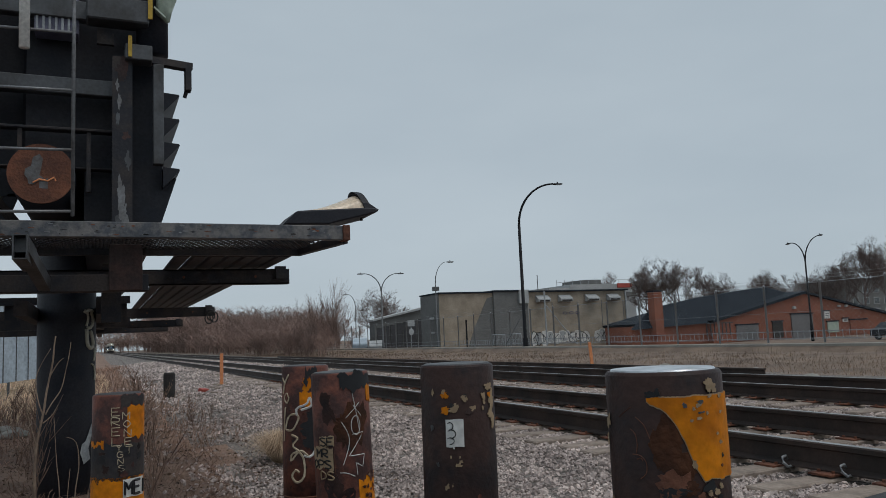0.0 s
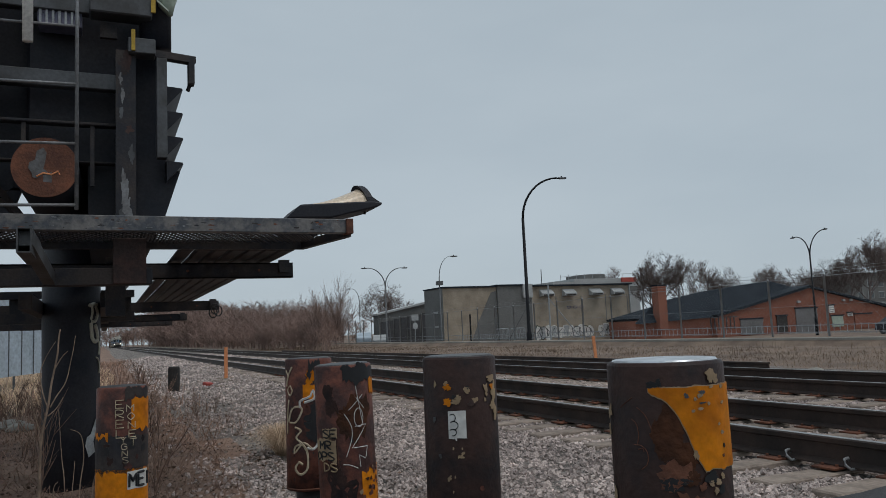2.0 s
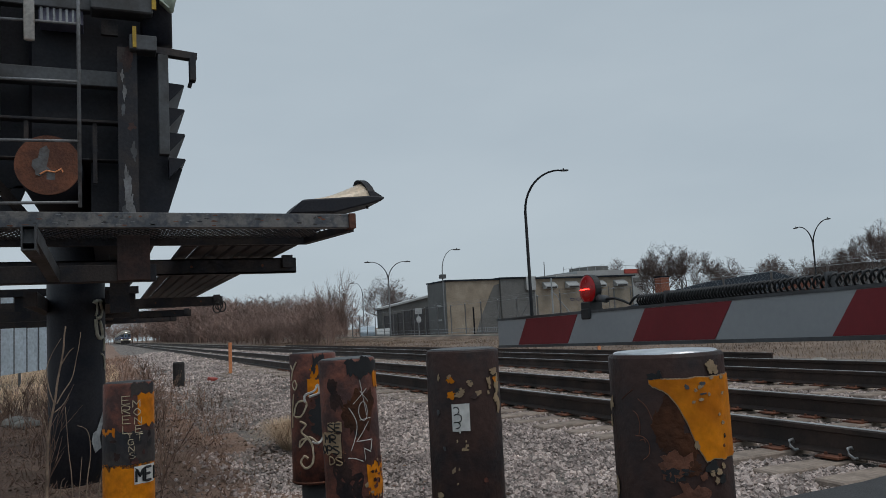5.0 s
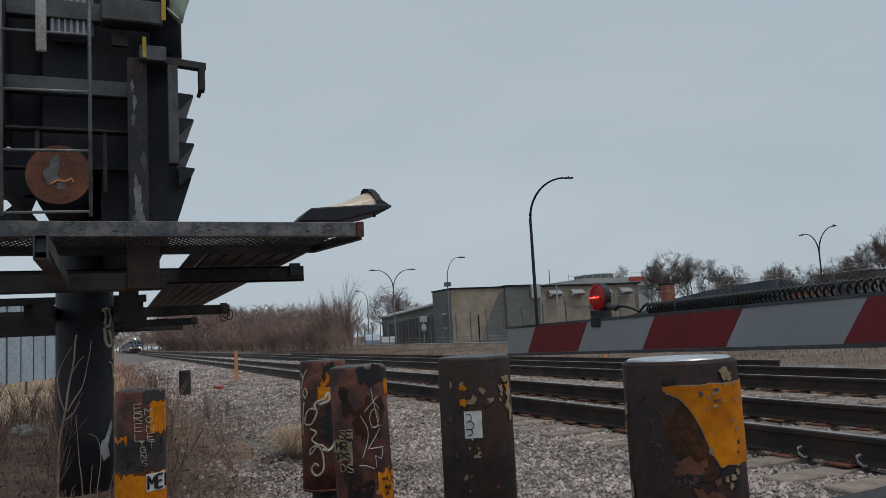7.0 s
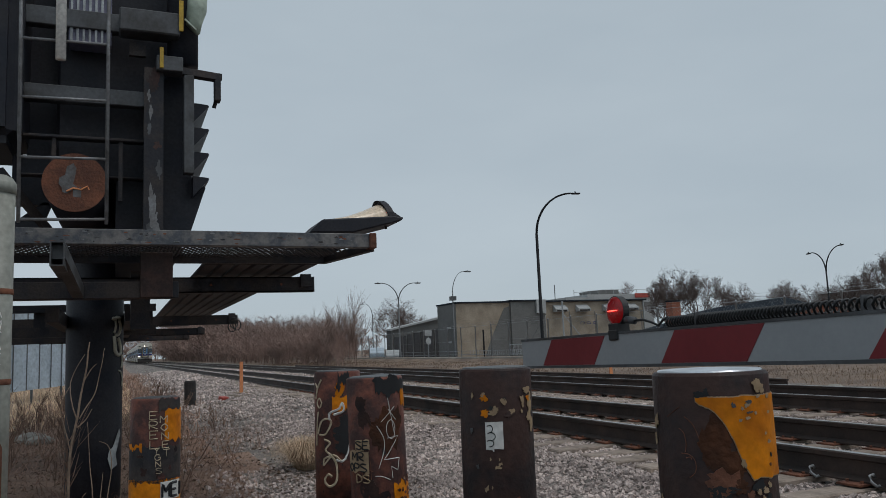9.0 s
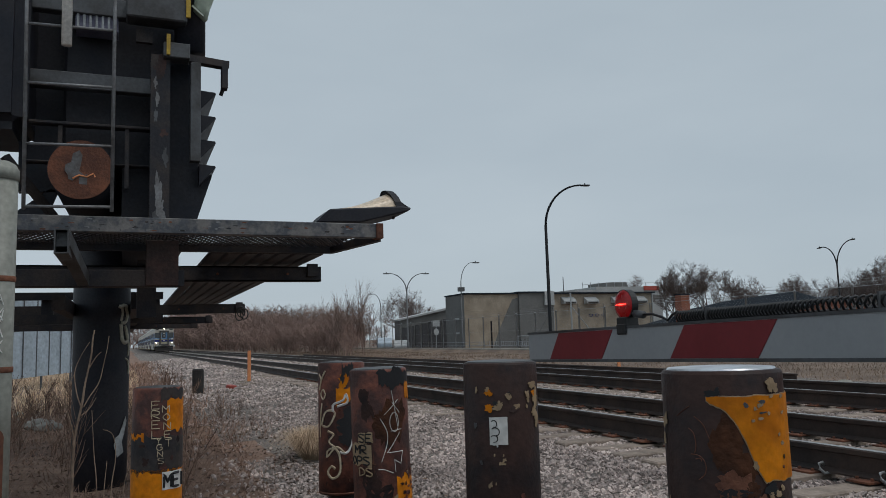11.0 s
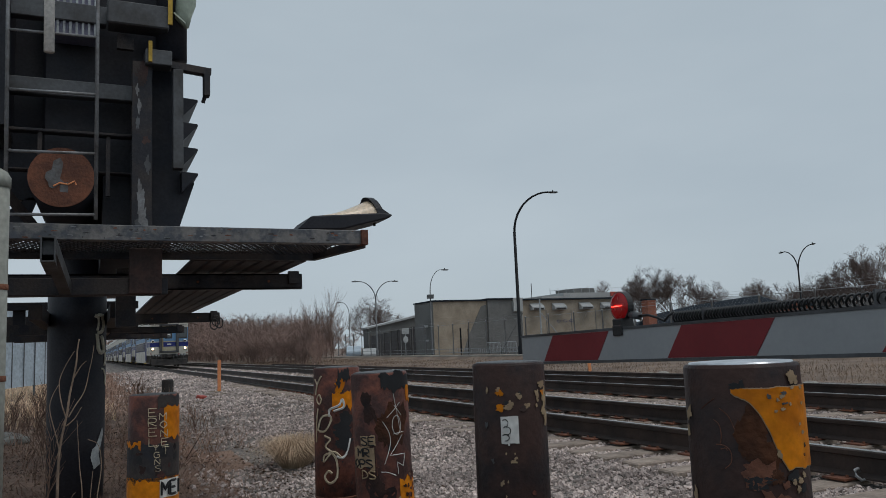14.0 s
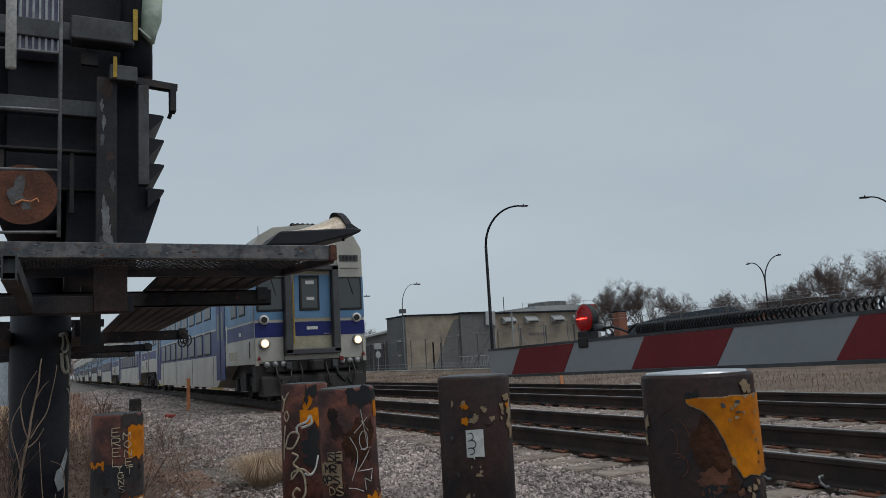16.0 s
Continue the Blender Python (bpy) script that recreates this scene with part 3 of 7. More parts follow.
def build_bollards():
    rng = random.Random(3)
    # angles on a pipe: 0 points along +x, -90 degrees back along the road
    def view(x, y):
        return math.atan2(0.1 - y, -4.8 - x)
    # near bollard: dark brown with a large orange band and rust burns
    x, y = -3.82, 1.266
    t, p, h = pipe_bollard(x, y, 0.1055, 0.808, "dark brown steel pipe bollard with flaking orange paint", M_BROWN)
    v = view(x, y)
    r = 0.1055
    def edge(f):
        keys = ((0, 0.05), (0.28, 0.068), (0.44, 0.088), (0.55, 0.113), (0.62, 0.136), (0.70, 0.16), (0.86, 0.186), (3, 0.186))
        for (a, za), (c, zc) in zip(keys, keys[1:]):
            if f <= c:
                return h - za - (zc - za) * (f - a) / (c - a)
    # bare burnt steel beside the paint, then the paint with its pale torn rim
    for da, dz, wa, hh in ((0.02, 0.115, 0.26, 0.036), (0.1, 0.15, 0.3, 0.034), (-0.12, 0.13, 0.2, 0.04), (0.28, 0.165, 0.22, 0.024)):
        part("burnt_patch", blob_patch(r, v + da, h - dz, wa, hh, rng, 0.0004), M_BURNT, p, "brown burnt steel where paint has gone")
    part("paint_rim", shell_patch(r, v - 0.285, v + 1.5, 0, h - 0.041, random.Random(5), 0.0035, 0.0012, 60, lambda a: edge(a) - 0.0018), M_CHIP, p, "pale torn edge of the paint")
    part("paint_patch", shell_patch(r, v - 0.275, v + 1.5, 0, h - 0.043, random.Random(5), 0.0035, 0.0018, 60, edge), M_ORANGE, p, "orange paint band with a ragged edge")
    for da, dz, wa, hh, m in ((-0.02, 0.183, 0.2, 0.014, M_RUST), (0.12, 0.198, 0.3, 0.02, M_RUST), (0.36, 0.2, 0.16, 0.014, M_BURNT), (0.0, 0.207, 0.19, 0.012, M_INK), (0.19, 0.203, 0.14, 0.006, M_INK), (0.62, 0.2, 0.1, 0.008, M_INK), (0.66, 0.208, 0.05, 0.006, M_CHIP), (0.8, 0.208, 0.07, 0.006, M_CHIP), (0.72, 0.197, 0.09, 0.01, M_INK), (0.92, 0.2, 0.05, 0.006, M_CHIP), (0.86, 0.222, 0.1, 0.008, M_INK), (0.75, 0.222, 0.05, 0.007, M_CHIP), (0.5, 0.213, 0.07, 0.007, M_RUST),
                              (-0.2, 0.037, 0.1, 0.006, M_INK), (-0.1, 0.034, 0.05, 0.009, M_INK), (0.78, 0.022, 0.1, 0.013, M_CHIP), (0.9, 0.032, 0.08, 0.008, M_CHIP), (-1.22, 0.09, 0.1, 0.012, M_CHIP), (-1.3, 0.125, 0.06, 0.012, M_CHIP), (-1.2, 0.24, 0.07, 0.02, M_CHIP), (0.42, 0.158, 0.05, 0.008, M_CHIP), (0.25, 0.25, 0.35, 0.03, M_RUST), (0.02, 0.3, 0.15, 0.04, M_RUST)):
        part("chip", blob_patch(r, v + da, h - dz, wa, hh, rng), m, p, "rust or bare spot where paint has burnt off")
    for da, dz, wa, hh, m in ((0.32, 0.058, 0.04, 0.005, M_GREYSTEEL), (0.6, 0.053, 0.06, 0.004, M_GREYSTEEL), (0.56, 0.058, 0.05, 0.004, M_CHIP), (0.8, 0.044, 0.05, 0.003, M_CHIP), (1.06, 0.046, 0.05, 0.004, M_CHIP), (0.42, 0.084, 0.03, 0.003, M_CHIP), (0.56, 0.081, 0.05, 0.003, M_CHIP), (0.72, 0.073, 0.03, 0.003, M_CHIP), (1.05, 0.074, 0.04, 0.003, M_CHIP), (0.6, 0.071, 0.06, 0.002, M_GREYSTEEL), (1.02, 0.148, 0.03, 0.004, M_INK), (1.0, 0.125, 0.05, 0.003, M_CHIP), (0.92, 0.11, 0.03, 0.003, M_CHIP), (0.98, 0.165, 0.03, 0.003, M_RUST), (0.47, 0.064, 0.03, 0.003, M_CHIP)):
        part("chip", blob_patch(r, v + da, h - dz, wa, hh, rng, 0.003), m, p, "small pale chip in the paint")
    for pts in ([(-0.5, 0.077), (-0.36, 0.09), (-0.28, 0.11), (-0.24, 0.124), (-0.3, 0.121)], [(-0.62, 0.098), (-0.53, 0.106), (-0.5, 0.125), (-0.53, 0.14)], [(-0.6, 0.142), (-0.45, 0.144), (-0.36, 0.155), (-0.37, 0.173), (-0.48, 0.184)], [(-0.86, 0.079), (-0.7, 0.068), (-0.58, 0.06)], [(-0.52, 0.15), (-0.44, 0.148), (-0.42, 0.153)]):
        part("burn_mark", stroke(r, [(v + a, h - z) for a, z in pts], 0.0009, 0.0004), M_RUST, p, "curved rusty scratch")
    # second: brown with a white sticker
    x, y = -3.835, 2.165
    t, p, h = pipe_bollard(x, y, 0.106, 0.806, "dark brown steel pipe bollard with a small white sticker", M_BROWN, (0.4, 0.2))
    v = view(x, y)
    r = 0.106
    st = part("sticker", shell_patch(r, v - 0.33, v + 0.13, h - 0.222, h - 0.147, rng, 0.0015, 0.003, 10), M_WHITE, p, "white paper sticker with a black drawing")
    for c in ((-0.22, 0.165, 0.10, 0.010), (-0.19, 0.186, 0.14, 0.011), (-0.22, 0.205, 0.12, 0.009)):
        pts = [(v + c[0] + c[2] * math.cos(k * 0.6) * 0.8, h - c[1] + c[3] * math.sin(k * 0.6)) for k in range(-3, 5)]
        part("drawing", stroke(r, pts, 0.0013, 0.0045), M_INK, st)
    for da, dz, wa, hh, m in ((-0.34, 0.08, 0.12, 0.010, M_ORANGE), (-0.37, 0.072, 0.06, 0.006, M_CHIP), (-0.34, 0.122, 0.11, 0.012, M_ORANGE), (-0.12, 0.122, 0.14, 0.007, M_CHIP), (-0.05, 0.112, 0.09, 0.010, M_CHIP), (-0.16, 0.108, 0.08, 0.006, M_INK), (0.18, 0.09, 0.08, 0.010, M_CHIP), (0.2, 0.084, 0.04, 0.005, M_INK), (0.31, 0.128, 0.13, 0.009, M_BROWNPLATE), (0.4, 0.118, 0.08, 0.007, M_CHIP), (0.73, 0.088, 0.07, 0.011, M_CHIP), (0.74, 0.104, 0.05, 0.008, M_CHIP), (0.7, 0.12, 0.04, 0.006, M_CHIP), (0.95, 0.062, 0.14, 0.010, M_CHIP), (1.06, 0.1, 0.13, 0.03, M_CHIP), (0.98, 0.085, 0.08, 0.008, M_ORANGE), (1.0, 0.135, 0.15, 0.016, M_CHIP), (1.12, 0.16, 0.1, 0.02, M_CHIP), (-0.69, 0.074, 0.03, 0.012, M_CHIP), (-0.14, 0.224, 0.025, 0.004, M_WHITE), (-0.03, 0.27, 0.1, 0.005, M_CHIP), (0.03, 0.262, 0.05, 0.004, M_CHIP), (-0.35, 0.33, 0.06, 0.008, M_CHIP), (-0.75, 0.17, 0.05, 0.008, M_GREYSTEEL), (-0.6, 0.27, 0.04, 0.006, M_GREYSTEEL), (0.5, 0.36, 0.08, 0.006, M_BROWN2), (-0.8, 0.4, 0.12, 0.009, M_CHIP)):
        part("chip", blob_patch(r, v + da, h - dz, wa, hh, rng), m, p, "flaked spot showing older paint")
    for k in range(8):
        part("chip", blob_patch(r, v + rng.uniform(-0.3, 0.2), h - rng.uniform(0.24, 0.45), 0.02, 0.004, rng), M_CHIP, p, "small pale chip in the paint")
    # third: reddish, leaning, torn letters
    x, y = -3.925, 2.97
    t, p, h = pipe_bollard(x, y, 0.107, 0.772, "leaning reddish brown steel bollard with torn stickers and scratches", M_BROWN2, (0.3, -1.4))
    v = view(x, y)
    r = 0.107
    part("paint_patch", shell_patch(r, v + 0.0, v + 1.5, h - 0.06, h - 0.002, rng, 0.02), M_INK, p, "black paint round the top")
    part("paint_patch", shell_patch(r, v + 0.5, v + 1.5, h - 0.5, h - 0.385, rng, 0.025), M_ORANGE, p, "flaking orange paint")
    part("paint_patch", shell_patch(r, v - 0.6, v - 0.25, h - 0.62, h - 0.54, rng, 0.02), M_ORANGE, p, "flaking orange paint")
    part("paint_patch", shell_patch(r, v + 1.05, v + 1.6, h - 0.11, h - 0.055, rng, 0.012), M_ORANGE, p, "flaking orange paint")
    for k in range(34):
        part("chip", blob_patch(r, v + rng.uniform(0.4, 1.4), h - rng.uniform(0.375, 0.56), rng.uniform(0.03, 0.1), rng.uniform(0.004, 0.013), rng, 0.004), rng.choice((M_CHIP, M_BROWN2, M_BROWN2, M_BURNT)), p, "worn spot")
    for da, dz, wa, hh, m in ((0.2, 0.2, 0.5, 0.09, M_BURNT), (0.55, 0.17, 0.4, 0.08, M_BURNT), (-0.5, 0.12, 0.3, 0.06, M_BROWN), (-0.2, 0.45, 0.5, 0.1, M_BROWN), (0.12, 0.02, 0.2, 0.02, M_INK), (0.6, 0.03, 0.3, 0.028, M_INK), (0.2, 0.27, 0.08, 0.012, M_INK)):
        part("worn_patch", blob_patch(r, v + da, h - dz, wa, hh, rng, 0.0003), m, p, "stained patch")
    st = part("sticker", shell_patch(r, v - 0.85, v - 0.28, h - 0.263, h - 0.224, rng, 0.006, 0.003, 10), M_CHIP, p, "torn cream sticker")
    st2 = part("sticker", shell_patch(r, v - 1.25, v - 0.33, h - 0.344, h - 0.266, rng, 0.006, 0.003, 10), M_CHIP, p, "torn cream sticker")
    for own, txt, a, dz, m in ((st, "SE", -0.8, 0.259, M_INK), (st2, "MR", -1.0, 0.3, M_INK), (st2, "OPS", -1.18, 0.34, M_INK), (p, "DS", -0.82, 0.38, M_CHIP)):
        write_on(own, r + 0.002, txt, v + a, h - dz, 0.029, m, 0.0026, False, 0.27)
    loop = [(0.5 + 0.17 * math.cos(k * 0.7), 0.193 + 0.034 * math.sin(k * 0.7)) for k in range(10)]
    for pts in ([(0.43, 0.077), (0.63, 0.21)], [(0.15, 0.163), (0.68, 0.112)], [(0.43, 0.12), (0.72, 0.16)], loop, [(0, 0.176), (0.22, 0.224), (0.2, 0.27), (0, 0.33)], [(-0.13, 0.357), (0.1, 0.36), (0.38, 0.374)]):
        part("scratch", stroke(r, [(v + a, h - z) for a, z in pts], 0.0015, 0.0008), M_WHITE, p, "pale scratched line")
    part("scratch", stroke(r, [(v + a, h - z) for a, z in ((0.35, 0.224), (0.78, 0.22), (0.2, 0.3), (0.8, 0.3), (0.7, 0.344), (0.45, 0.327), (0.48, 0.37))], 0.0015, 0.0008, False), M_WHITE, p, "pale scratched line")
    for k in range(7):
        part("scratch", stroke(r, [(v - 0.95 + k * 0.11, h - 0.28 - 0.02 * (k % 2)), (v - 0.93 + k * 0.11, h - 0.37)], 0.001, 0.001), M_RUST, p, "reddish scratched line")
    part("scratch", stroke(r, [(v - 0.97, h - 0.31), (v - 0.2, h - 0.34)], 0.001, 0.001), M_RUST, p)
    # fourth: sleeve over a thin post, white tag
    x, y = -3.918, 3.64
    t, p, h = pipe_bollard(x, y, 0.106, 0.782, "dark red-brown sleeve bollard with white graffiti, over a thin post", M_BROWN2, (0, 0.3), sleeve=0.58)
    v = view(x, y)
    r = 0.106
    part("paint_patch", blob_patch(r, v + 0.08, h - 0.078, 0.2, 0.04, rng, 0.002), M_ORANGE, p, "flaking orange paint")
    part("paint_patch", shell_patch(r, v - 0.25, v + 0.7, h - 0.175, h - 0.112, rng, 0.02), M_ORANGE, p, "flaking orange paint")
    part("paint_patch", blob_patch(r, v + 0.02, h - 0.07, 0.1, 0.025, rng, 0.004), M_INK, p, "black paint fleck")
    part("paint_patch", shell_patch(r, v + 0.0, v + 0.5, h - 0.075, h - 0.005, rng, 0.03, 0.003), M_INK, p, "black paint")
    for k in range(5):
        part("paint_patch", blob_patch(r, v + 0.22 + rng.uniform(-0.1, 0.12), h - 0.215 - 0.03 * k, 0.34, 0.035, rng, 0.003), M_INK, p, "black paint smear")
    for pts, w, m, words in (([(-0.37, 0.215), (-0.37, 0.185), (0.03, 0.165), (0.17, 0.14), (0.22, 0.175), (-0.2, 0.192)], 0.006, M_WHITE, "white sprayed line"), ([(0.48, 0.315), (0.32, 0.375), (0.13, 0.397), (-0.12, 0.39)], 0.0055, M_WHITE, "white sprayed line"),
                             ([(-0.75, 0.035), (-1.0, 0.075), (-1.15, 0.12)], 0.0045, M_CREAMINK, ""), ([(-1.0, 0.075), (-1.2, 0.05)], 0.004, M_CREAMINK, ""), ([(-0.75, 0.14), (-0.89, 0.118), (-1.05, 0.14), (-0.89, 0.162), (-0.75, 0.14)], 0.0035, M_CREAMINK, ""),
                             ([(-1.0, 0.277), (-0.77, 0.22), (-0.42, 0.21), (-0.31, 0.23), (-0.58, 0.277), (-0.92, 0.28)], 0.005, M_CREAMINK, ""), ([(-0.64, 0.3), (-0.37, 0.315), (-0.58, 0.345), (-0.37, 0.37), (-0.64, 0.385), (-0.7, 0.415)], 0.005, M_CREAMINK, ""),
                             ([(-0.37, 0.365), (-0.12, 0.407), (-0.12, 0.48), (-0.42, 0.505), (-0.64, 0.48), (-0.48, 0.453), (-0.31, 0.463)], 0.0055, M_CREAMINK, ""), ([(-0.64, 0.41), (-0.25, 0.37), (0.08, 0.395)], 0.005, M_CREAMINK, ""), ([(-0.98, 0.18), (-1.1, 0.25), (-1.15, 0.33)], 0.004, M_CREAMINK, "")):
        part("graffiti_line", stroke(r, [(v + a, h - z) for a, z in pts], w, 0.001), m, p, words or "pale worn painted tag")
    for k in range(26):
        part("chip", blob_patch(r, v + rng.uniform(-0.9, 0.7), h - rng.uniform(0.02, 0.56), rng.uniform(0.02, 0.07), rng.uniform(0.002, 0.009), rng, 0.0012), rng.choice((M_BURNT, M_INK, M_BROWN)), p, "worn spot")
    # fifth, apart: orange bands, scratched words
    x, y = -4.712, 3.69
    t, p, h = pipe_bollard(x, y, 0.101, 0.708, "brown steel bollard with orange bands and scratched letters", M_BROWN2, (0, 0.4))
    v = view(x, y)
    r = 0.101
    part("paint_patch", shell_patch(r, v + 0.35, v + 1.5, h - 0.175, h - 0.05, rng, 0.012), M_ORANGE, p, "orange paint patch")
    part("paint_patch", shell_patch(r, v - 1.5, v - 0.55, h - 0.205, h - 0.185, rng, 0.018), M_ORANGE, p, "orange paint patch")
    part("paint_patch", shell_patch(r, v - 1.6, v + 1.6, h - 0.345, h - 0.2, rng, 0.016), M_BLACK2, p, "worn black band")
    part("paint_patch", shell_patch(r, v - 1.6, v + 1.6, h - 0.75, h - 0.333, rng, 0.010, 0.0016, 40), M_ORANGE, p, "faded orange band")
    part("paint_patch", shell_patch(r, v + 0.1, v + 1.3, h - 0.045, h - 0.004, rng, 0.015), M_BLACK2, p, "black paint round the top")
    for k in range(12):
        part("chip", blob_patch(r, v + rng.uniform(-1, 1), h - rng.uniform(0.2, 0.34), rng.uniform(0.06, 0.2), rng.uniform(0.006, 0.02), rng, 0.003), rng.choice((M_BROWN2, M_BROWN, M_INK)), p, "worn spot")
    write_on(p, r, "MONET", v + 0.30, h - 0.10, 0.028, M_CREAMINK, 0.0019, True, 0.28, "scratched letter", 0.03)
    write_on(p, r, "EREL", v - 0.1, h - 0.085, 0.032, M_CREAMINK, 0.0019, True, 0.3, "scratched letter", 0.01)
    write_on(p, r, "YGNS", v + 0.04, h - 0.225, 0.022, M_CREAMINK, 0.0016, True, 0.2, "scratched letter", 0.03)
    st = part("sticker", shell_patch(r, v + 0.2, v + 1.2, h - 0.415, h - 0.342, rng, 0.002, 0.003, 10), M_WHITE, p, "white sticker with bold black letters")
    write_on(st, r + 0.003, "MEI", v + 0.27, h - 0.405, 0.054, M_INK, 0.0055, False, 0.36)


build_bollards()


# ---- billboard ----
def build_billboard():
    t = thing("billboard", "black steel roadside billboard seen from its end, with catwalk and ladder", "billboard")
    # column, torque tube and rust disc
    bm = B()
    CX, CY, CR = -5.06, 8.5, 0.262
    lathe(bm, [(0.246, -0.55), (0.254, 0.2), (CR, 1.2), (CR, 2.0)], 40, (CX, CY))
    col = part("column", bm, M_BLACK, t, "thick black column with graffiti", True)
    bm = rod(B(), (-5.14, 5.86, 2.1), (-5.07, 9.5, 2.1), 0.207, seg=40)
    part("torque_tube", bm, M_BLACK, t, "black horizontal tube", True)
    bm = rod(B(), (-5.141, 5.845, 2.1), (-5.14, 5.862, 2.1), 0.205, seg=48)
    disc = part("end_cap", bm, M_RUST, t, "round rusty end plate")
    for pts in ([(-5.19, 2.21), (-5.15, 2.235), (-5.13, 2.2), (-5.14, 2.13), (-5.15, 2.09), (-5.12, 2.065), (-5.15, 2.05), (-5.19, 2.02), (-5.215, 2.03), (-5.22, 2.06), (-5.24, 2.09), (-5.235, 2.13), (-5.2, 2.15)],
                [(-5.15, 2.045), (-5.1, 2.07), (-5.06, 2.06), (-5.03, 2.03), (-5.06, 2.005), (-5.1, 1.995), (-5.15, 2.0)]):
        bm = B()
        bm.faces.new([bm.verts.new((x, 5.8425, z)) for x, z in pts])
        part("primer_spot", bm, M_PRIMER, disc, "grey primer spot")
    bm = tube(B(), [(-5.19, 2.035, 0), (-5.15, 2.06, 0), (-5.1, 2.05, 0), (-5.06, 2.075, 0), (-5.05, 2.05, 0)], 0.006, 6)
    for w in bm.verts:
        w.co = Vector((w.co.x, 5.842 + w.co.z, w.co.y))
    part("rust_run", bm, M_ORANGEWOOD, disc, "bright fresh rust")
    # white tag on the column
    def on_column(x, z, out=0.002):
        return (x, CY - math.sqrt(max(0.0008, (CR + out) ** 2 - (x - CX) ** 2)), z)
    for pts, w in (([(-4.905, 1.285), (-4.885, 1.275), (-4.865, 1.292), (-4.835, 1.28)], 0.019), ([(-4.875, 1.27), (-4.872, 1.2), (-4.885, 1.14)], 0.012), ([(-4.845, 1.27), (-4.83, 1.2), (-4.845, 1.13), (-4.88, 1.12)], 0.017),
                   ([(-4.885, 1.11), (-4.88, 1.02), (-4.872, 0.96), (-4.85, 0.925), (-4.828, 0.95), (-4.835, 1.03), (-4.85, 1.09)], 0.018), ([(-4.815, 0.93), (-4.812, 0.86), (-4.818, 0.8)], 0.01), ([(-4.84, 0.775), (-4.82, 0.755), (-4.81, 0.69), (-4.812, 0.62)], 0.008)):
        part("graffiti_line", tube(B(), spline([on_column(x, z) for x, z in pts]), w, 6), M_TAGCREAM, col, "cream sprayed tag", True)
    for pts in ([(-4.93, -0.05), (-4.915, 0.03), (-4.885, 0.05), (-4.86, 0.12), (-4.83, 0.22), (-4.82, 0.17), (-4.84, 0.06), (-4.86, -0.02), (-4.845, -0.12), (-4.9, -0.16)],):
        bm = B()
        bm.faces.new([bm.verts.new(on_column(x, z, 0.004)) for x, z in pts])
        part("paint_smear", bm, M_GALV, col, "pale scraped paint smear")
    # display cabinets, a pair back to back
    bm = soften(bbox(B(), -5.28, -4.35, 6.15, 19.0, 2.2, 6.4), 0.02)
    part("display_cabinet", bm, M_BLACK, t, "black display cabinet")
    bm = soften(bbox(B(), -6.5, -5.47, 5.75, 6.6, 2.35, 6.4), 0.09, 3)
    part("display_cabinet", bm, M_BLACK, t, "black display cabinet")
    bm = bbox(B(), -5.48, -5.27, 6.3, 6.6, 2.36, 6.2)
    part("inner_panel", bm, M_BLACK, t)
    part("rear_plate", bbox(B(), -5.56, -5.29, 6.2, 6.3, 2.0, 2.36), M_BLACK, t)
    part("rear_plate", prism(B(), [(-5.75, 1.7), (-5.42, 1.7), (-5.3, 2.02), (-5.36, 2.02)], 6.2, 6.26, "y"), M_BLACK, t)
    bm = bbox(B(), -4.88, -4.42, 6.1, 8.6, 1.66, 2.2)
    part("base_box", bm, M_BLACK, t)
    # upright in front and its frame
    part("upright_flange", bbox(B(), -4.70, -4.57, 5.78, 5.80, 1.73, 2.95), M_BLACK2, t, "worn black steel upright")
    part("upright_flange", bbox(B(), -4.70, -4.57, 5.95, 5.97, 1.73, 2.95), M_BLACK2, t)
    part("upright_web", bbox(B(), -4.645, -4.625, 5.80, 5.95, 1.73, 2.95), M_BLACK2, t)
    rng = random.Random(21)
    for c, z, w, hh, m in ((-4.645, 1.95, 0.03, 0.14, M_LADDER), (-4.63, 1.83, 0.04, 0.1, M_LADDER), (-4.66, 1.78, 0.025, 0.06, M_GREYSTEEL), (-4.655, 2.62, 0.014, 0.07, M_LADDER), (-4.665, 2.5, 0.016, 0.06, M_GREYSTEEL), (-4.61, 2.38, 0.03, 0.035, M_BROWNPLATE), (-4.64, 2.84, 0.05, 0.09, M_BROWNPLATE), (-4.6, 2.2, 0.02, 0.08, M_GREYSTEEL), (-4.67, 2.74, 0.012, 0.05, M_LADDER)):
        ph = rng.uniform(0, 50)
        bm = B()
        ring = []
        for a in [i * math.tau / 30 for i in range(30)]:
            f = 0.8 + 0.5 * noise.noise((math.cos(a) * 1.5, math.sin(a) * 1.5, ph)) + 0.4 * noise.noise((math.cos(a) * 5, math.sin(a) * 5, ph))
            ring.append(bm.verts.new((min(-4.572, max(-4.698, c + w * f * math.cos(a))), 5.7785 - 0.0004 * len(ring) / 30, z + hh * f * math.sin(a))))
        bm.faces.new(ring)
        part("worn_patch", bm, m, t, "pale worn patch")
    bm = prism(B(), [(-4.62, 1.72), (-4.39, 1.72), (-4.26, 2.13), (-4.36, 2.2), (-4.36, 3.02), (-4.62, 3.02)], 5.99, 6.12, "y")
    part("side_plate", bm, M_BLACK, t)
    bm = soften(bbox(B(), -4.435, -4.365, 5.72, 5.8, 2.175, 2.9), 0.004)
    part("hanger_plate", bm, M_GREYSTEEL, t, "grey flat steel hanger")
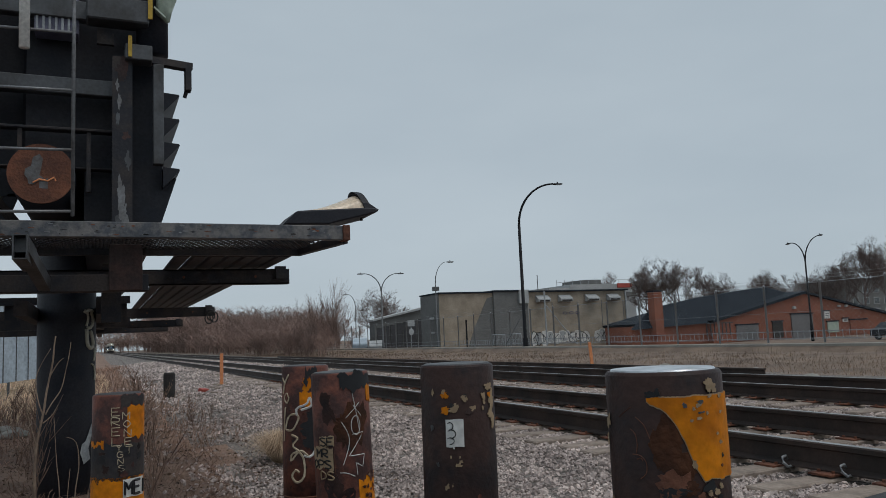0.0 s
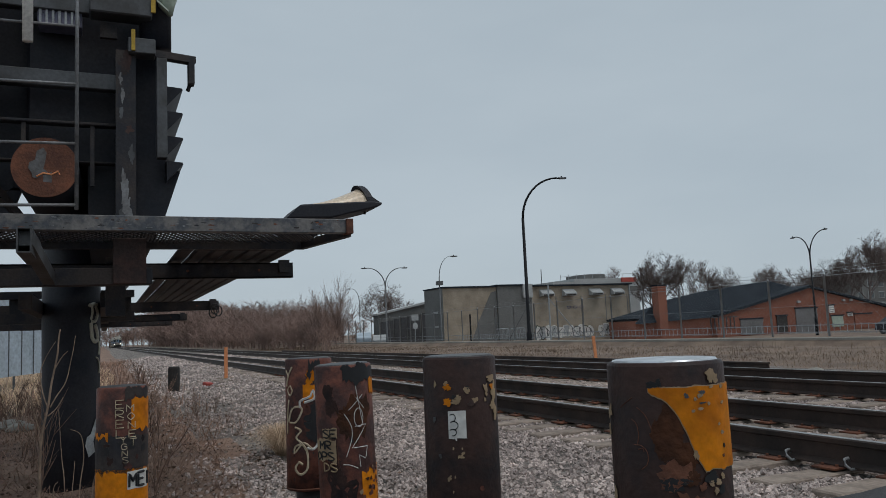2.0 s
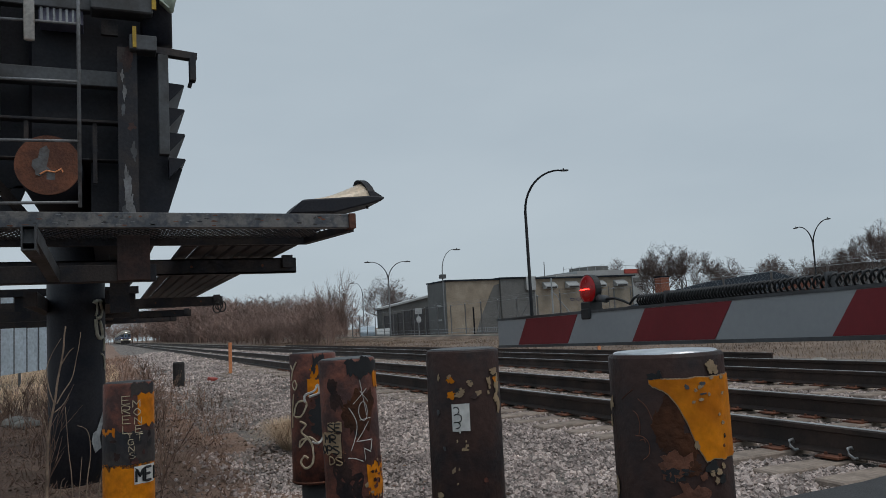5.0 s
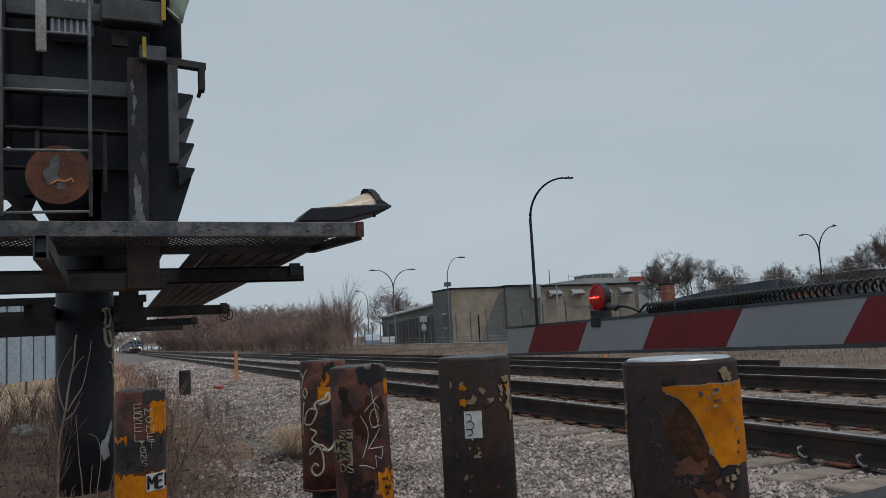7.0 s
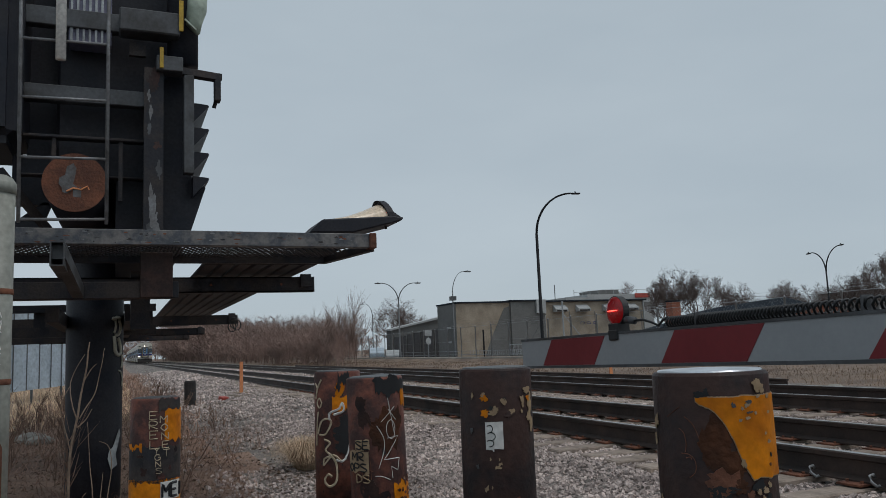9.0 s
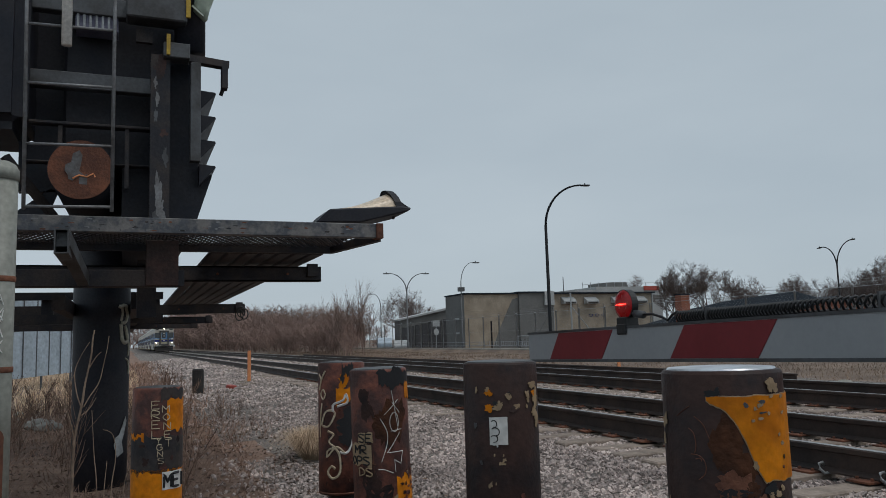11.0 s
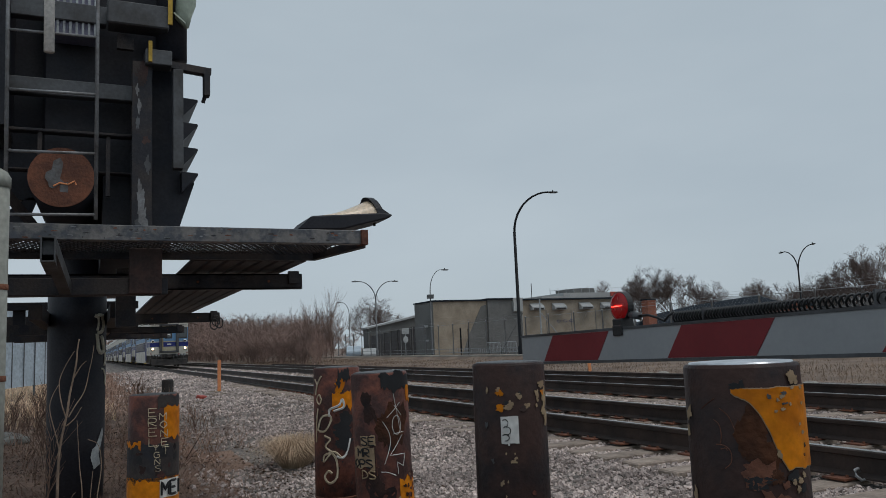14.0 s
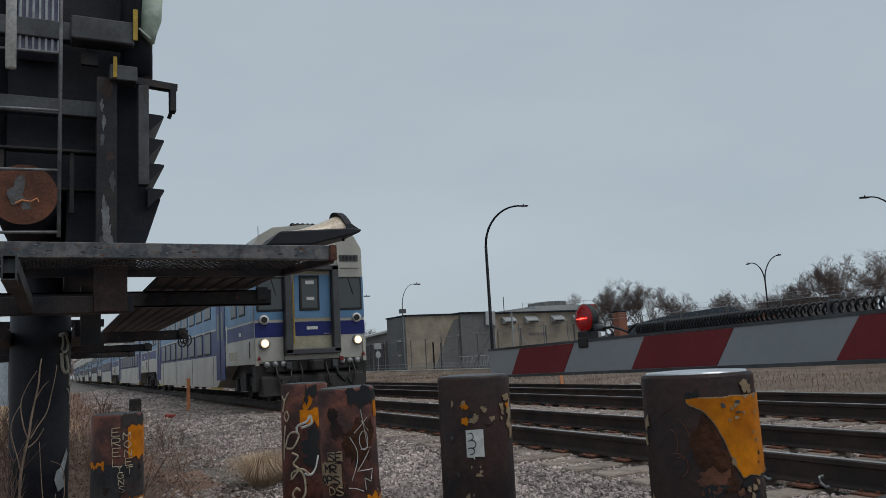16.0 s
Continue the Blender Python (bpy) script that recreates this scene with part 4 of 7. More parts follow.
    for z0, z1, m, y in ((2.69, 2.805, M_GREYSTEEL, 5.9), (2.43, 2.452, M_BLACK2, 5.92), (3.24, 3.374, M_GREYSTEEL, 5.9), (2.17, 2.185, M_BLACK2, 5.98)):
        bm = soften(bbox(B(), -5.5, -4.68, y, y + 0.09, z0, z1), 0.006)
        part("cross_bar", bm, m, t, "horizontal steel bar")
    for x in (-5.28, -4.85):
        bm = bbox(B(), x - 0.014, x + 0.014, 5.94, 5.97, 2.0, 2.45)
        part("strut", bm, M_BLACK2, t)
    bm = soften(bbox(B(), -4.87, -4.46, 5.72, 5.9, 3.19, 3.36), 0.01)
    part("bracket_box", bm, M_GREYSTEEL, t, "grey scraped channel")
    bm = bbox(B(), -4.80, -4.69, 5.86, 5.9, 3.06, 3.17)
    part("junction_box", bm, M_BLACK2, t)
    bm = bbox(B(), -5.2, -4.92, 5.93, 6.1, 3.14, 3.6)
    part("louvre_block", bm, M_LED, t, "purple-grey louvred block")
    for i in range(7):
        bm = bbox(B(), -5.19 + i * 0.04, -5.175 + i * 0.04, 5.915, 5.935, 3.14, 3.6)
        part("slat", bm, M_GALV, t)
    # outrigger arm with its dropped end
    bm = B()
    bbox(bm, -4.62, -4.44, 5.72, 5.86, 2.92, 3.03)
    part("arm_block", soften(bm, 0.006), M_GREYSTEEL, t, "grey bolted block")
    bm = beam(B(), (-4.46, 5.82, 2.955), (-4.16, 5.86, 2.945), 0.07, 0.05)
    part("arm", bm, M_BLACK2, t)
    bm = soften(bbox(B(), -4.21, -4.165, 5.82, 5.9, 2.76, 2.97), 0.004)
    part("arm_end", bm, M_BLACK2, t)
    bm = beam(B(), (-4.195, 5.87, 2.77), (-4.21, 5.89, 2.72), 0.02, 0.02)
    part("hook", bm, M_BLACK2, t)
    # long slanted slats down the track side
    for i in range(4):
        z = 2.17 + 0.185 * i
        bm = prism(B(), [(-4.36, z - 0.13), (-4.245, z), (-4.25, z + 0.012), (-4.36, z + 0.02)], 5.88, 18.6, "y")
        part("slat", bm, M_BLACK, t, "long slanted black slat")
    # rounded top corner, sheet and yellow paint
    bm = rod(B(), (-4.43, 5.9, 3.02), (-4.43, 5.9, 4.6), 0.11, seg=20)
    part("corner_post", bm, M_BLACK, t, "", True)
    bm = B()
    tube(bm, [(-4.33, 5.78, 3.6), (-4.34, 5.78, 3.42), (-4.36, 5.78, 3.31), (-4.33, 5.78, 3.24)], [0.07, 0.07, 0.06, 0.015], 8)
    part("loose_sheet", bm, M_TARP, t, "torn pale green sheet", True)
    bm = beam(B(), (-4.43, 5.72, 3.32), (-4.35, 5.72, 3.25), 0.01, 0.012)
    part("strap", bm, M_TARP, t)
    bm = bbox(B(), -4.60, -4.575, 5.70, 5.72, 2.93, 3.08)
    part("yellow_mark", bm, M_YELLOW, t, "yellow painted tab")
    bm = bbox(B(), -4.47, -4.44, 5.70, 5.718, 3.22, 3.45)
    part("yellow_mark", bm, M_YELLOW, t, "yellow painted tab")
    # catwalk: end beam, mesh deck, far decking, edge beams, cross beams
    bm = soften(bbox(B(), -7.4, -3.152, 5.33, 5.40, 1.6, 1.7), 0.005)
    part("catwalk_end_beam", bm, M_BEAM, t, "grey scraped steel beam")
    bm = soften(bbox(B(), -3.2, -3.15, 5.31, 5.42, 1.595, 1.703), 0.004)
    part("beam_end", bm, M_RUST, t, "rusty beam end")
    bm = B()
    nx, y0, y1, x0, x1 = 66, 5.40, 6.12, -6.4, -3.3
    dx, ny = (x1 - x0) / nx, 13
    dy = (y1 - y0) / ny
    for i in range(nx):
        for j in range(ny):
            cx, cy = x0 + (i + 0.5 * (j % 2)) * dx, y0 + j * dy
            for sx in (1, -1):
                a, b = Vector((cx, cy, 1.622)), Vector((cx + sx * dx / 2, cy + dy, 1.622))
                d = (b - a).normalized().cross(Vector((0, 0, 1))) * 0.0058
                q = [bm.verts.new(p) for p in (a - d, b - d, b + d, a + d)]
                bm.faces.new(q)
    ret = bmesh.ops.extrude_face_region(bm, geom=bm.faces[:])
    for v in ret["geom"]:
        if isinstance(v, bmesh.types.BMVert):
            v.co.z += 0.007
    mesh = part("mesh_deck", bm, M_BLACK2, t, "expanded metal mesh deck")
    mesh["kind"] = "stuff"
    bm = bbox(B(), -6.4, -3.31, 6.10, 6.15, 1.575, 1.64)
    part("deck_edge", bm, M_BLACK2, t)
    bm = beam(B(), (-3.165, 5.40, 1.612), (-3.325, 6.14, 1.607), 0.05, 0.06)
    part("deck_edge", bm, M_BLACK2, t)
    for i in range(7):
        x = -4.25 + i * 0.128
        bm = soften(bbox(B(), x, x + 0.108, 6.155, 18.5, 1.57, 1.61), 0.01)
        part("deck_plank", bm, M_BLACK2, t, "steel deck plank")
    for y, x1, z0, z1 in ((6.93, -3.222, 1.415, 1.548), (11.44, -3.265, 1.32, 1.45), (15.8, -3.28, 1.30, 1.43), (19.0, -3.3, 1.28, 1.4)):
        bm = B()
        bbox(bm, -6.4, x1, y, y + 0.012, z0, z1)
        bbox(bm, -6.4, x1, y, y + 0.09, z1 - 0.012, z1)
        bbox(bm, -6.4, x1, y, y + 0.09, z0, z0 + 0.012)
        part("cross_beam", bm, M_BLACK2, t, "black channel cross beam")
        bm = bbox(B(), x1 - 0.13, x1 - 0.04, y - 0.05, y, z1 - 0.09, z1 + 0.02)
        part("lug", bm, M_BLACK2, t)
        for k in (0.3, 0.9, 1.5):
            bm = rod(B(), (x1 - k, y - 0.012, (z0 + z1) / 2), (x1 - k, y, (z0 + z1) / 2), 0.012, seg=6)
            part("bolt", bm, M_RUST, t)
    bm = soften(bbox(B(), -7.0, -4.47, 5.70, 5.82, 1.285, 1.40), 0.006)
    part("lower_beam", bm, M_BLACK2, t, "worn black steel beam")
    bm = soften(bbox(B(), -4.72, -4.51, 5.68, 5.70, 1.29, 1.60), 0.004)
    part("gusset", bm, M_BROWNPLATE, t, "brown rusty plate")
    bm = bbox(B(), -4.76, -4.61, 6.95, 7.1, 1.12, 1.6)
    part("drop_plate", bm, M_BLACK2, t)
    for k, (x, z) in enumerate(((-3.33, 1.33), (-3.29, 1.3), (-3.36, 1.28))):
        loop = [(x + 0.055 * math.cos(a), 11.36 - 0.02 * k, z + 0.075 * math.sin(a)) for a in [i * math.tau / 10 for i in range(11)]]
        part("cable_loop", tube(B(), loop, 0.009, 5), M_RUBBER, t, "loose black cable loop", True)
    rng = random.Random(33)
    for k in range(70):
        cx, cz, w, hh, ph = rng.uniform(-5.4, -3.25), rng.uniform(1.61, 1.69), rng.uniform(0.003, 0.022), rng.uniform(0.0015, 0.006), rng.uniform(0, 40)
        bm = B()
        bm.faces.new([bm.verts.new((cx + w * math.cos(a) * (1 + 0.6 * noise.noise((math.cos(a) * 2, math.sin(a) * 2, ph))), 5.3285, cz + hh * math.sin(a) * (1 + 0.6 * noise.noise((math.sin(a) * 2, math.cos(a) * 2, ph))))) for a in [i * math.tau / 14 for i in range(14)]])
        part("scuff", bm, rng.choice((M_RUST, M_LADDER, M_BLACK2)), t, "scuffed or rusty spot on the beam")
    # open square stub
    bm = B()
    for c, s in (((-5.194, 5.0, 1.455), (0.008, 0.7, 0.135)), ((-5.13, 5.0, 1.455), (0.008, 0.7, 0.135)), ((-5.162, 5.0, 1.519), (0.056, 0.7, 0.008)), ((-5.162, 5.0, 1.391), (0.056, 0.7, 0.008))):
        box(bm, c, s)
    part("square_stub", bm, M_GREYSTEEL, t, "open square steel tube")
    part("slanting_arm", beam(B(), (-5.155, 4.7, 1.47), (-5.1, 5.72, 1.33), 0.07, 0.08), M_GREYSTEEL, t, "worn slanting steel arm")
    # lower truss behind the column
    for y, z in ((9.5, 1.2), (12.5, 1.2)):
        bm = bbox(B(), -7.5, -4.45, y, y + 0.1, z - 0.05, z + 0.06)
        part("lower_truss", bm, M_BLACK2, t)
        bm = bbox(B(), -7.5, -4.45, y, y + 0.1, z + 0.22, z + 0.3)
        part("lower_truss", bm, M_BLACK2, t)
        for x in (-6.6, -5.7, -5.3, -4.6):
            bm = bbox(B(), x, x + 0.12, y + 0.1, y + 0.12, z - 0.05, z + 0.3)
            part("truss_plate", bm, M_BLACK2, t)
    for x in (-5.4, -4.8):
        bm = bbox(B(), x, x + 0.1, 7.1, 18.5, 1.2, 1.32)
        part("long_beam", bm, M_BLACK2, t)
    bm = beam(B(), (-5.62, 6.0, 2.2), (-5.2, 6.3, 1.66), 0.05, 0.05)
    part("brace", bm, M_BLACK2, t)
    # ladder
    for x in (-5.415, -4.93):
        bm = rod(B(), (x, 5.27, 1.72), (x + (-0.03 if x < -5 else -0.004), 5.27, 4.2), 0.0115, seg=8)
        part("ladder_rail", bm, M_LADDER, t, "thin steel ladder rail", True)
    for z in (1.75, 2.135, 2.515, 2.89, 3.27, 3.65):
        bm = rod(B(), (-5.42, 5.27, z - 0.012), (-4.93, 5.27, z), 0.0095, seg=8)
        part("ladder_rung", bm, M_LADDER, t, "thin steel ladder rung", True)
    # hanging lamp tube
    bm = rod(B(), (-5.20, 5.2, 2.735), (-5.21, 5.2, 4.2), 0.03, seg=20)
    part("hanging_tube", bm, M_TUBE, t, "pale hanging metal tube", True)
    # floodlight on the catwalk's corner
    bm = B()
    tray = [(-3.345, 1.875), (-3.22, 1.995), (-2.58, 2.04), (-2.485, 2.03), (-2.51, 2.0), (-2.62, 1.97), (-2.84, 1.915), (-2.95, 1.885)]
    prism(bm, tray, 6.42, 6.9, "y")
    fl = part("floodlight", soften(bm, 0.012), M_BLACK, t, "black floodlight housing on the catwalk corner")
    fl.location = (-0.037, 0, -0.004)
    bm = B()
    for i in range(11):
        f = i / 10
        x, h = -3.10 + 0.50 * f, 0.02 + 0.155 * f ** 1.4
        base = 2.005 + 0.03 * f
        ring = [bm.verts.new((x, 6.66 - 0.2 * math.cos(a), base + h * math.sin(a))) for a in [k * math.pi / 10 for k in range(11)]]
        if i:
            for k in range(10):
                bm.faces.new((prev[k], prev[k + 1], ring[k + 1], ring[k]))
        prev = ring
    part("lens", bm, M_LENS, fl, "pale domed glass lens", True)
    bm = B()
    poly = [(6.66 - 0.215 * math.cos(a), 2.035 + 0.18 * math.sin(a)) for a in [k * math.pi / 12 for k in range(13)]]
    prism(bm, poly, -2.615, -2.555, "x")
    for v in bm.verts:
        v.co.x -= (v.co.z - 2.035) * 0.35
        if v.co.x > -2.58 and v.co.z < 2.05:
            v.co.x += 0.05
    part("end_hood", bm, M_BLACK, fl, "black end hood")
    bm = beam(B(), (-3.42, 6.66, 1.64), (-3.26, 6.66, 1.9), 0.06, 0.03)
    part("lamp_arm", bm, M_BLACK2, fl)
    bm = rod(B(), (-2.6, 6.6, 1.95), (-2.6, 6.6, 1.99), 0.012, seg=6)
    part("drain_bolt", bm, M_BLACK2, fl)


build_billboard()


# ---- gate arm ----
ARM_L = 5.53


def build_gate():
    t = thing("crossing_gate_arm", "grey and red striped level crossing arm with a red lamp", "crossing gate", (-3.1, -2.25, 0.92))
    bm = soften(bbox(B(), -0.024, 0.024, -0.3, ARM_L, -0.066, 0.058), 0.003)
    arm = part("arm", bm, M_ARMGREY, t, "grey reflective arm")
    bm = bbox(B(), -0.027, 0.027, -0.3, ARM_L + 0.001, 0.052, 0.062)
    part("edge_strip", bm, M_GREYSTEEL, arm)
    bm = bbox(B(), -0.027, 0.027, -0.3, ARM_L + 0.001, -0.071, -0.06)
    part("edge_strip", bm, M_GREYSTEEL, arm)
    for k in range(6):
        a = ARM_L - 0.195 - 0.808 * k
        b = a - 0.397
        for s in (-1, 1):
            bm = prism(B(), [(a + 0.004, -0.059), (a - 0.08, 0.051), (b - 0.08, 0.051), (b + 0.004, -0.059)], s * 0.0235, s * 0.0262, "x")
            part("red_stripe", bm, M_ARMRED, arm, "red reflective stripe")
    # lamp
    y = ARM_L - 0.735
    bm = B()
    bbox(bm, -0.03, 0.03, y - 0.03, y + 0.03, 0.058, 0.095)
    bbox(bm, -0.034, -0.025, y - 0.028, y + 0.028, 0.03, 0.07)
    bbox(bm, 0.025, 0.034, y - 0.028, y + 0.028, 0.03, 0.07)
    lamp = part("lamp", soften(bm, 0.004), M_RUBBER, t, "red warning lamp on a black clamp")
    bm = rod(B(), (-0.013, y, 0.142), (0.013, y, 0.142), 0.056, seg=28)
    part("lamp_body", bm, M_RUBBER, lamp, "black lamp rim")
    for s in (-1, 1):
        bm = B()
        for i in range(5):
            a0 = i / 4 * math.pi / 2
            rr, x = 0.053 * math.cos(a0) + 0.0005, s * (0.013 + 0.012 * math.sin(a0))
            ring = [bm.verts.new((x, y + rr * math.cos(k * math.tau / 24), 0.142 + rr * math.sin(k * math.tau / 24))) for k in range(24)]
            if i:
                for k in range(24):
                    bm.faces.new((prev[k], prev[(k + 1) % 24], ring[(k + 1) % 24], ring[k]))
            prev = ring
        bm.faces.new(prev)
        part("lens", bm, M_REDLENS, lamp, "domed red lens", True)
        bm = box(B(), (s * 0.0255, y, 0.142), (0.003, 0.06, 0.0022))
        for k in range(6):
            box(bm, (s * 0.0255, y - 0.012 + 0.005 * k, 0.142), (0.004, 0.002, 0.005 if k in (2, 3) else 0.0035))
        part("glow_bar", bm, M_REDGLOW, lamp, "bright red light bar")
    bm = rod(B(), (0, y - 0.05, 0.105), (0, y - 0.10, 0.098), 0.014, seg=10)
    part("cable_gland", bm, M_GREYSTEEL, lamp, "", True)
    # cable: a lead, then a stretched coil
    bm = tube(B(), [(0, y - 0.1, 0.098), (0, y - 0.15, 0.098), (0, y - 0.2, 0.085), (0, y - 0.235, 0.072), (0, y - 0.26, 0.09), (0.01, y - 0.28, 0.1)], 0.005, 6)
    part("cable_lead", bm, M_RUBBER, t, "black cable lead", True)
    pts, a, yy = [], 0.0, y - 0.29
    while yy > 0.0:
        tight = 0.0018 + 0.0016 * (0.5 + 0.5 * math.sin(yy * 5.5)) ** 2
        pts.append((0.017 * math.sin(a), yy, 0.08 + 0.017 * math.cos(a)))
        a += math.tau / 7
        yy -= tight
    bm = tube(B(), pts, 0.0042, 5)
    part("coiled_cable", bm, M_RUBBER, t, "black coiled cable along the top edge", True)
    for k in range(6):
        yb = y - 0.45 - 0.62 * k
        bm = bbox(B(), -0.022, 0.022, yb, yb + 0.005, 0.06, 0.103)
        part("cable_tie", bm, M_GREYSTEEL, t)
    return t


gate = build_gate()


# ---- gate mast behind, and grey pipe post ----
def build_mast():
    t = thing("gate_mast", "grey steel mast carrying the crossing arm", "gate mast", (-3.1, -2.25, -0.12))
    part("mast", lathe(B(), [(0.09, 0), (0.09, 1.9)], 24, (0.2, 0)), M_GALV, t, "", True)
    part("base", soften(box(B(), (0.2, 0, 0.05), (0.4, 0.4, 0.1)), 0.01), M_CONC, t)
    part("mechanism_box", soften(box(B(), (0.2, -0.05, 1.05), (0.3, 0.5, 0.5)), 0.02), M_ARMGREY, t)


build_mast()


def build_post():
    t = thing("pipe_post", "weathered grey-green steel pipe post with a domed cap and rusty bands", "post", (-5.335, 3.8, -0.2))
    r = 0.064
    part("pipe", lathe(B(), [(r, 0), (r, 1.85)], 36), M_POSTGREY, t, "", True)
    part("cap", lathe(B(), [(r + 0.004, 1.80), (r + 0.004, 1.845), (r, 1.85), (r * 0.85, 1.868), (r * 0.5, 1.882), (0.004, 1.888)], 36), M_POSTGREY, t, "domed cap", True)
    for z in (1.38, 1.005):
        part("band", lathe(B(), [(r + 0.001, z - 0.012), (r + 0.003, z - 0.01), (r + 0.003, z + 0.01), (r + 0.001, z + 0.012)], 36), M_RUST, t, "rusty clamp band", True)
    bm = shell_patch(r, -1.1, -0.8, 0.1, 0.75, random.Random(4), 0.03)
    part("rust_streak", bm, M_RUST, t, "brown rust streak")
    v = math.atan2(-3.7, 0.5)
    write_on(t, r, "AXI", v + 0.1, 1.27, 0.05, M_WHITE, 0.0022, True, 0.5, "faint white scratched letter")
    write_on(t, r, "WAX", v + 0.1, 1.20, 0.05, M_WHITE, 0.0022, True, 0.5, "faint white scratched letter")
    for pts in ([(-0.35, 0.62), (-0.1, 0.68), (-0.15, 0.55), (0.15, 0.58), (0.0, 0.5), (-0.2, 0.54)], [(-0.2, 0.5), (0.05, 0.42), (-0.1, 0.36), (0.2, 0.38), (0.05, 0.3), (0.15, 0.25)], [(-0.3, 0.34), (-0.1, 0.3), (-0.05, 0.22)]):
        part("tag", stroke(r, [(v + a, 0.15 + z) for a, z in pts], 0.0028), M_INK, t, "black marker tag")


build_post()


# ---- train ----
CAR_L, HW = 23.6, 1.41


def car_section():
    """Half outline of the body, from the sill to the roof's crown."""
    return [(HW, 0.0), (HW, 2.75), (HW - 0.03, 2.95), (HW - 0.16, 3.2), (HW - 0.5, 3.4), (0, 3.5)]


def sill(y):
    """Height of the body's lower edge along the car."""
    for a, b in ((3.4, 4.8), (CAR_L - 4.8, CAR_L - 3.4)):
        if a <= y <= b:
            f = (y - a) / (b - a)
            return 0.95 - 0.6 * (f if a < 10 else 1 - f)
    return 0.35 if 4.8 < y < CAR_L - 4.8 else 0.95


def band(y, zone):
    """Heights of the colour bands: they drop between the bogies."""
    f = min(max((min(y, CAR_L - y) - 3.0) / 2.2, 0), 1)
    f = f * f * (3 - 2 * f)
    lo = {"navy": (1.58, 1.28), "line": (1.95, 2.02), "sky": (2.0, 2.08), "top": (2.95, 2.95)}[zone]
    return lo[0] + (lo[1] - lo[0]) * f


def side_strip(lower, upper, y0, y1, off):
    """A thin panel on both flanks between two height functions of y."""
    bm = B()
    n = 40
    for s in (-1, 1):
        prev = None
        for i in range(n + 1):
            y = y0 + (y1 - y0) * i / n
            q = [bm.verts.new((s * (HW + d), y, z)) for d, z in ((0, lower(y)), (off, lower(y)), (off, upper(y)), (0, upper(y)))]
            if prev:
                for k in range(4):
                    bm.faces.new((prev[k], prev[(k + 1) % 4], q[(k + 1) % 4], q[k]))
            prev = q
    bmesh.ops.recalc_face_normals(bm, faces=bm.faces)
    return bm


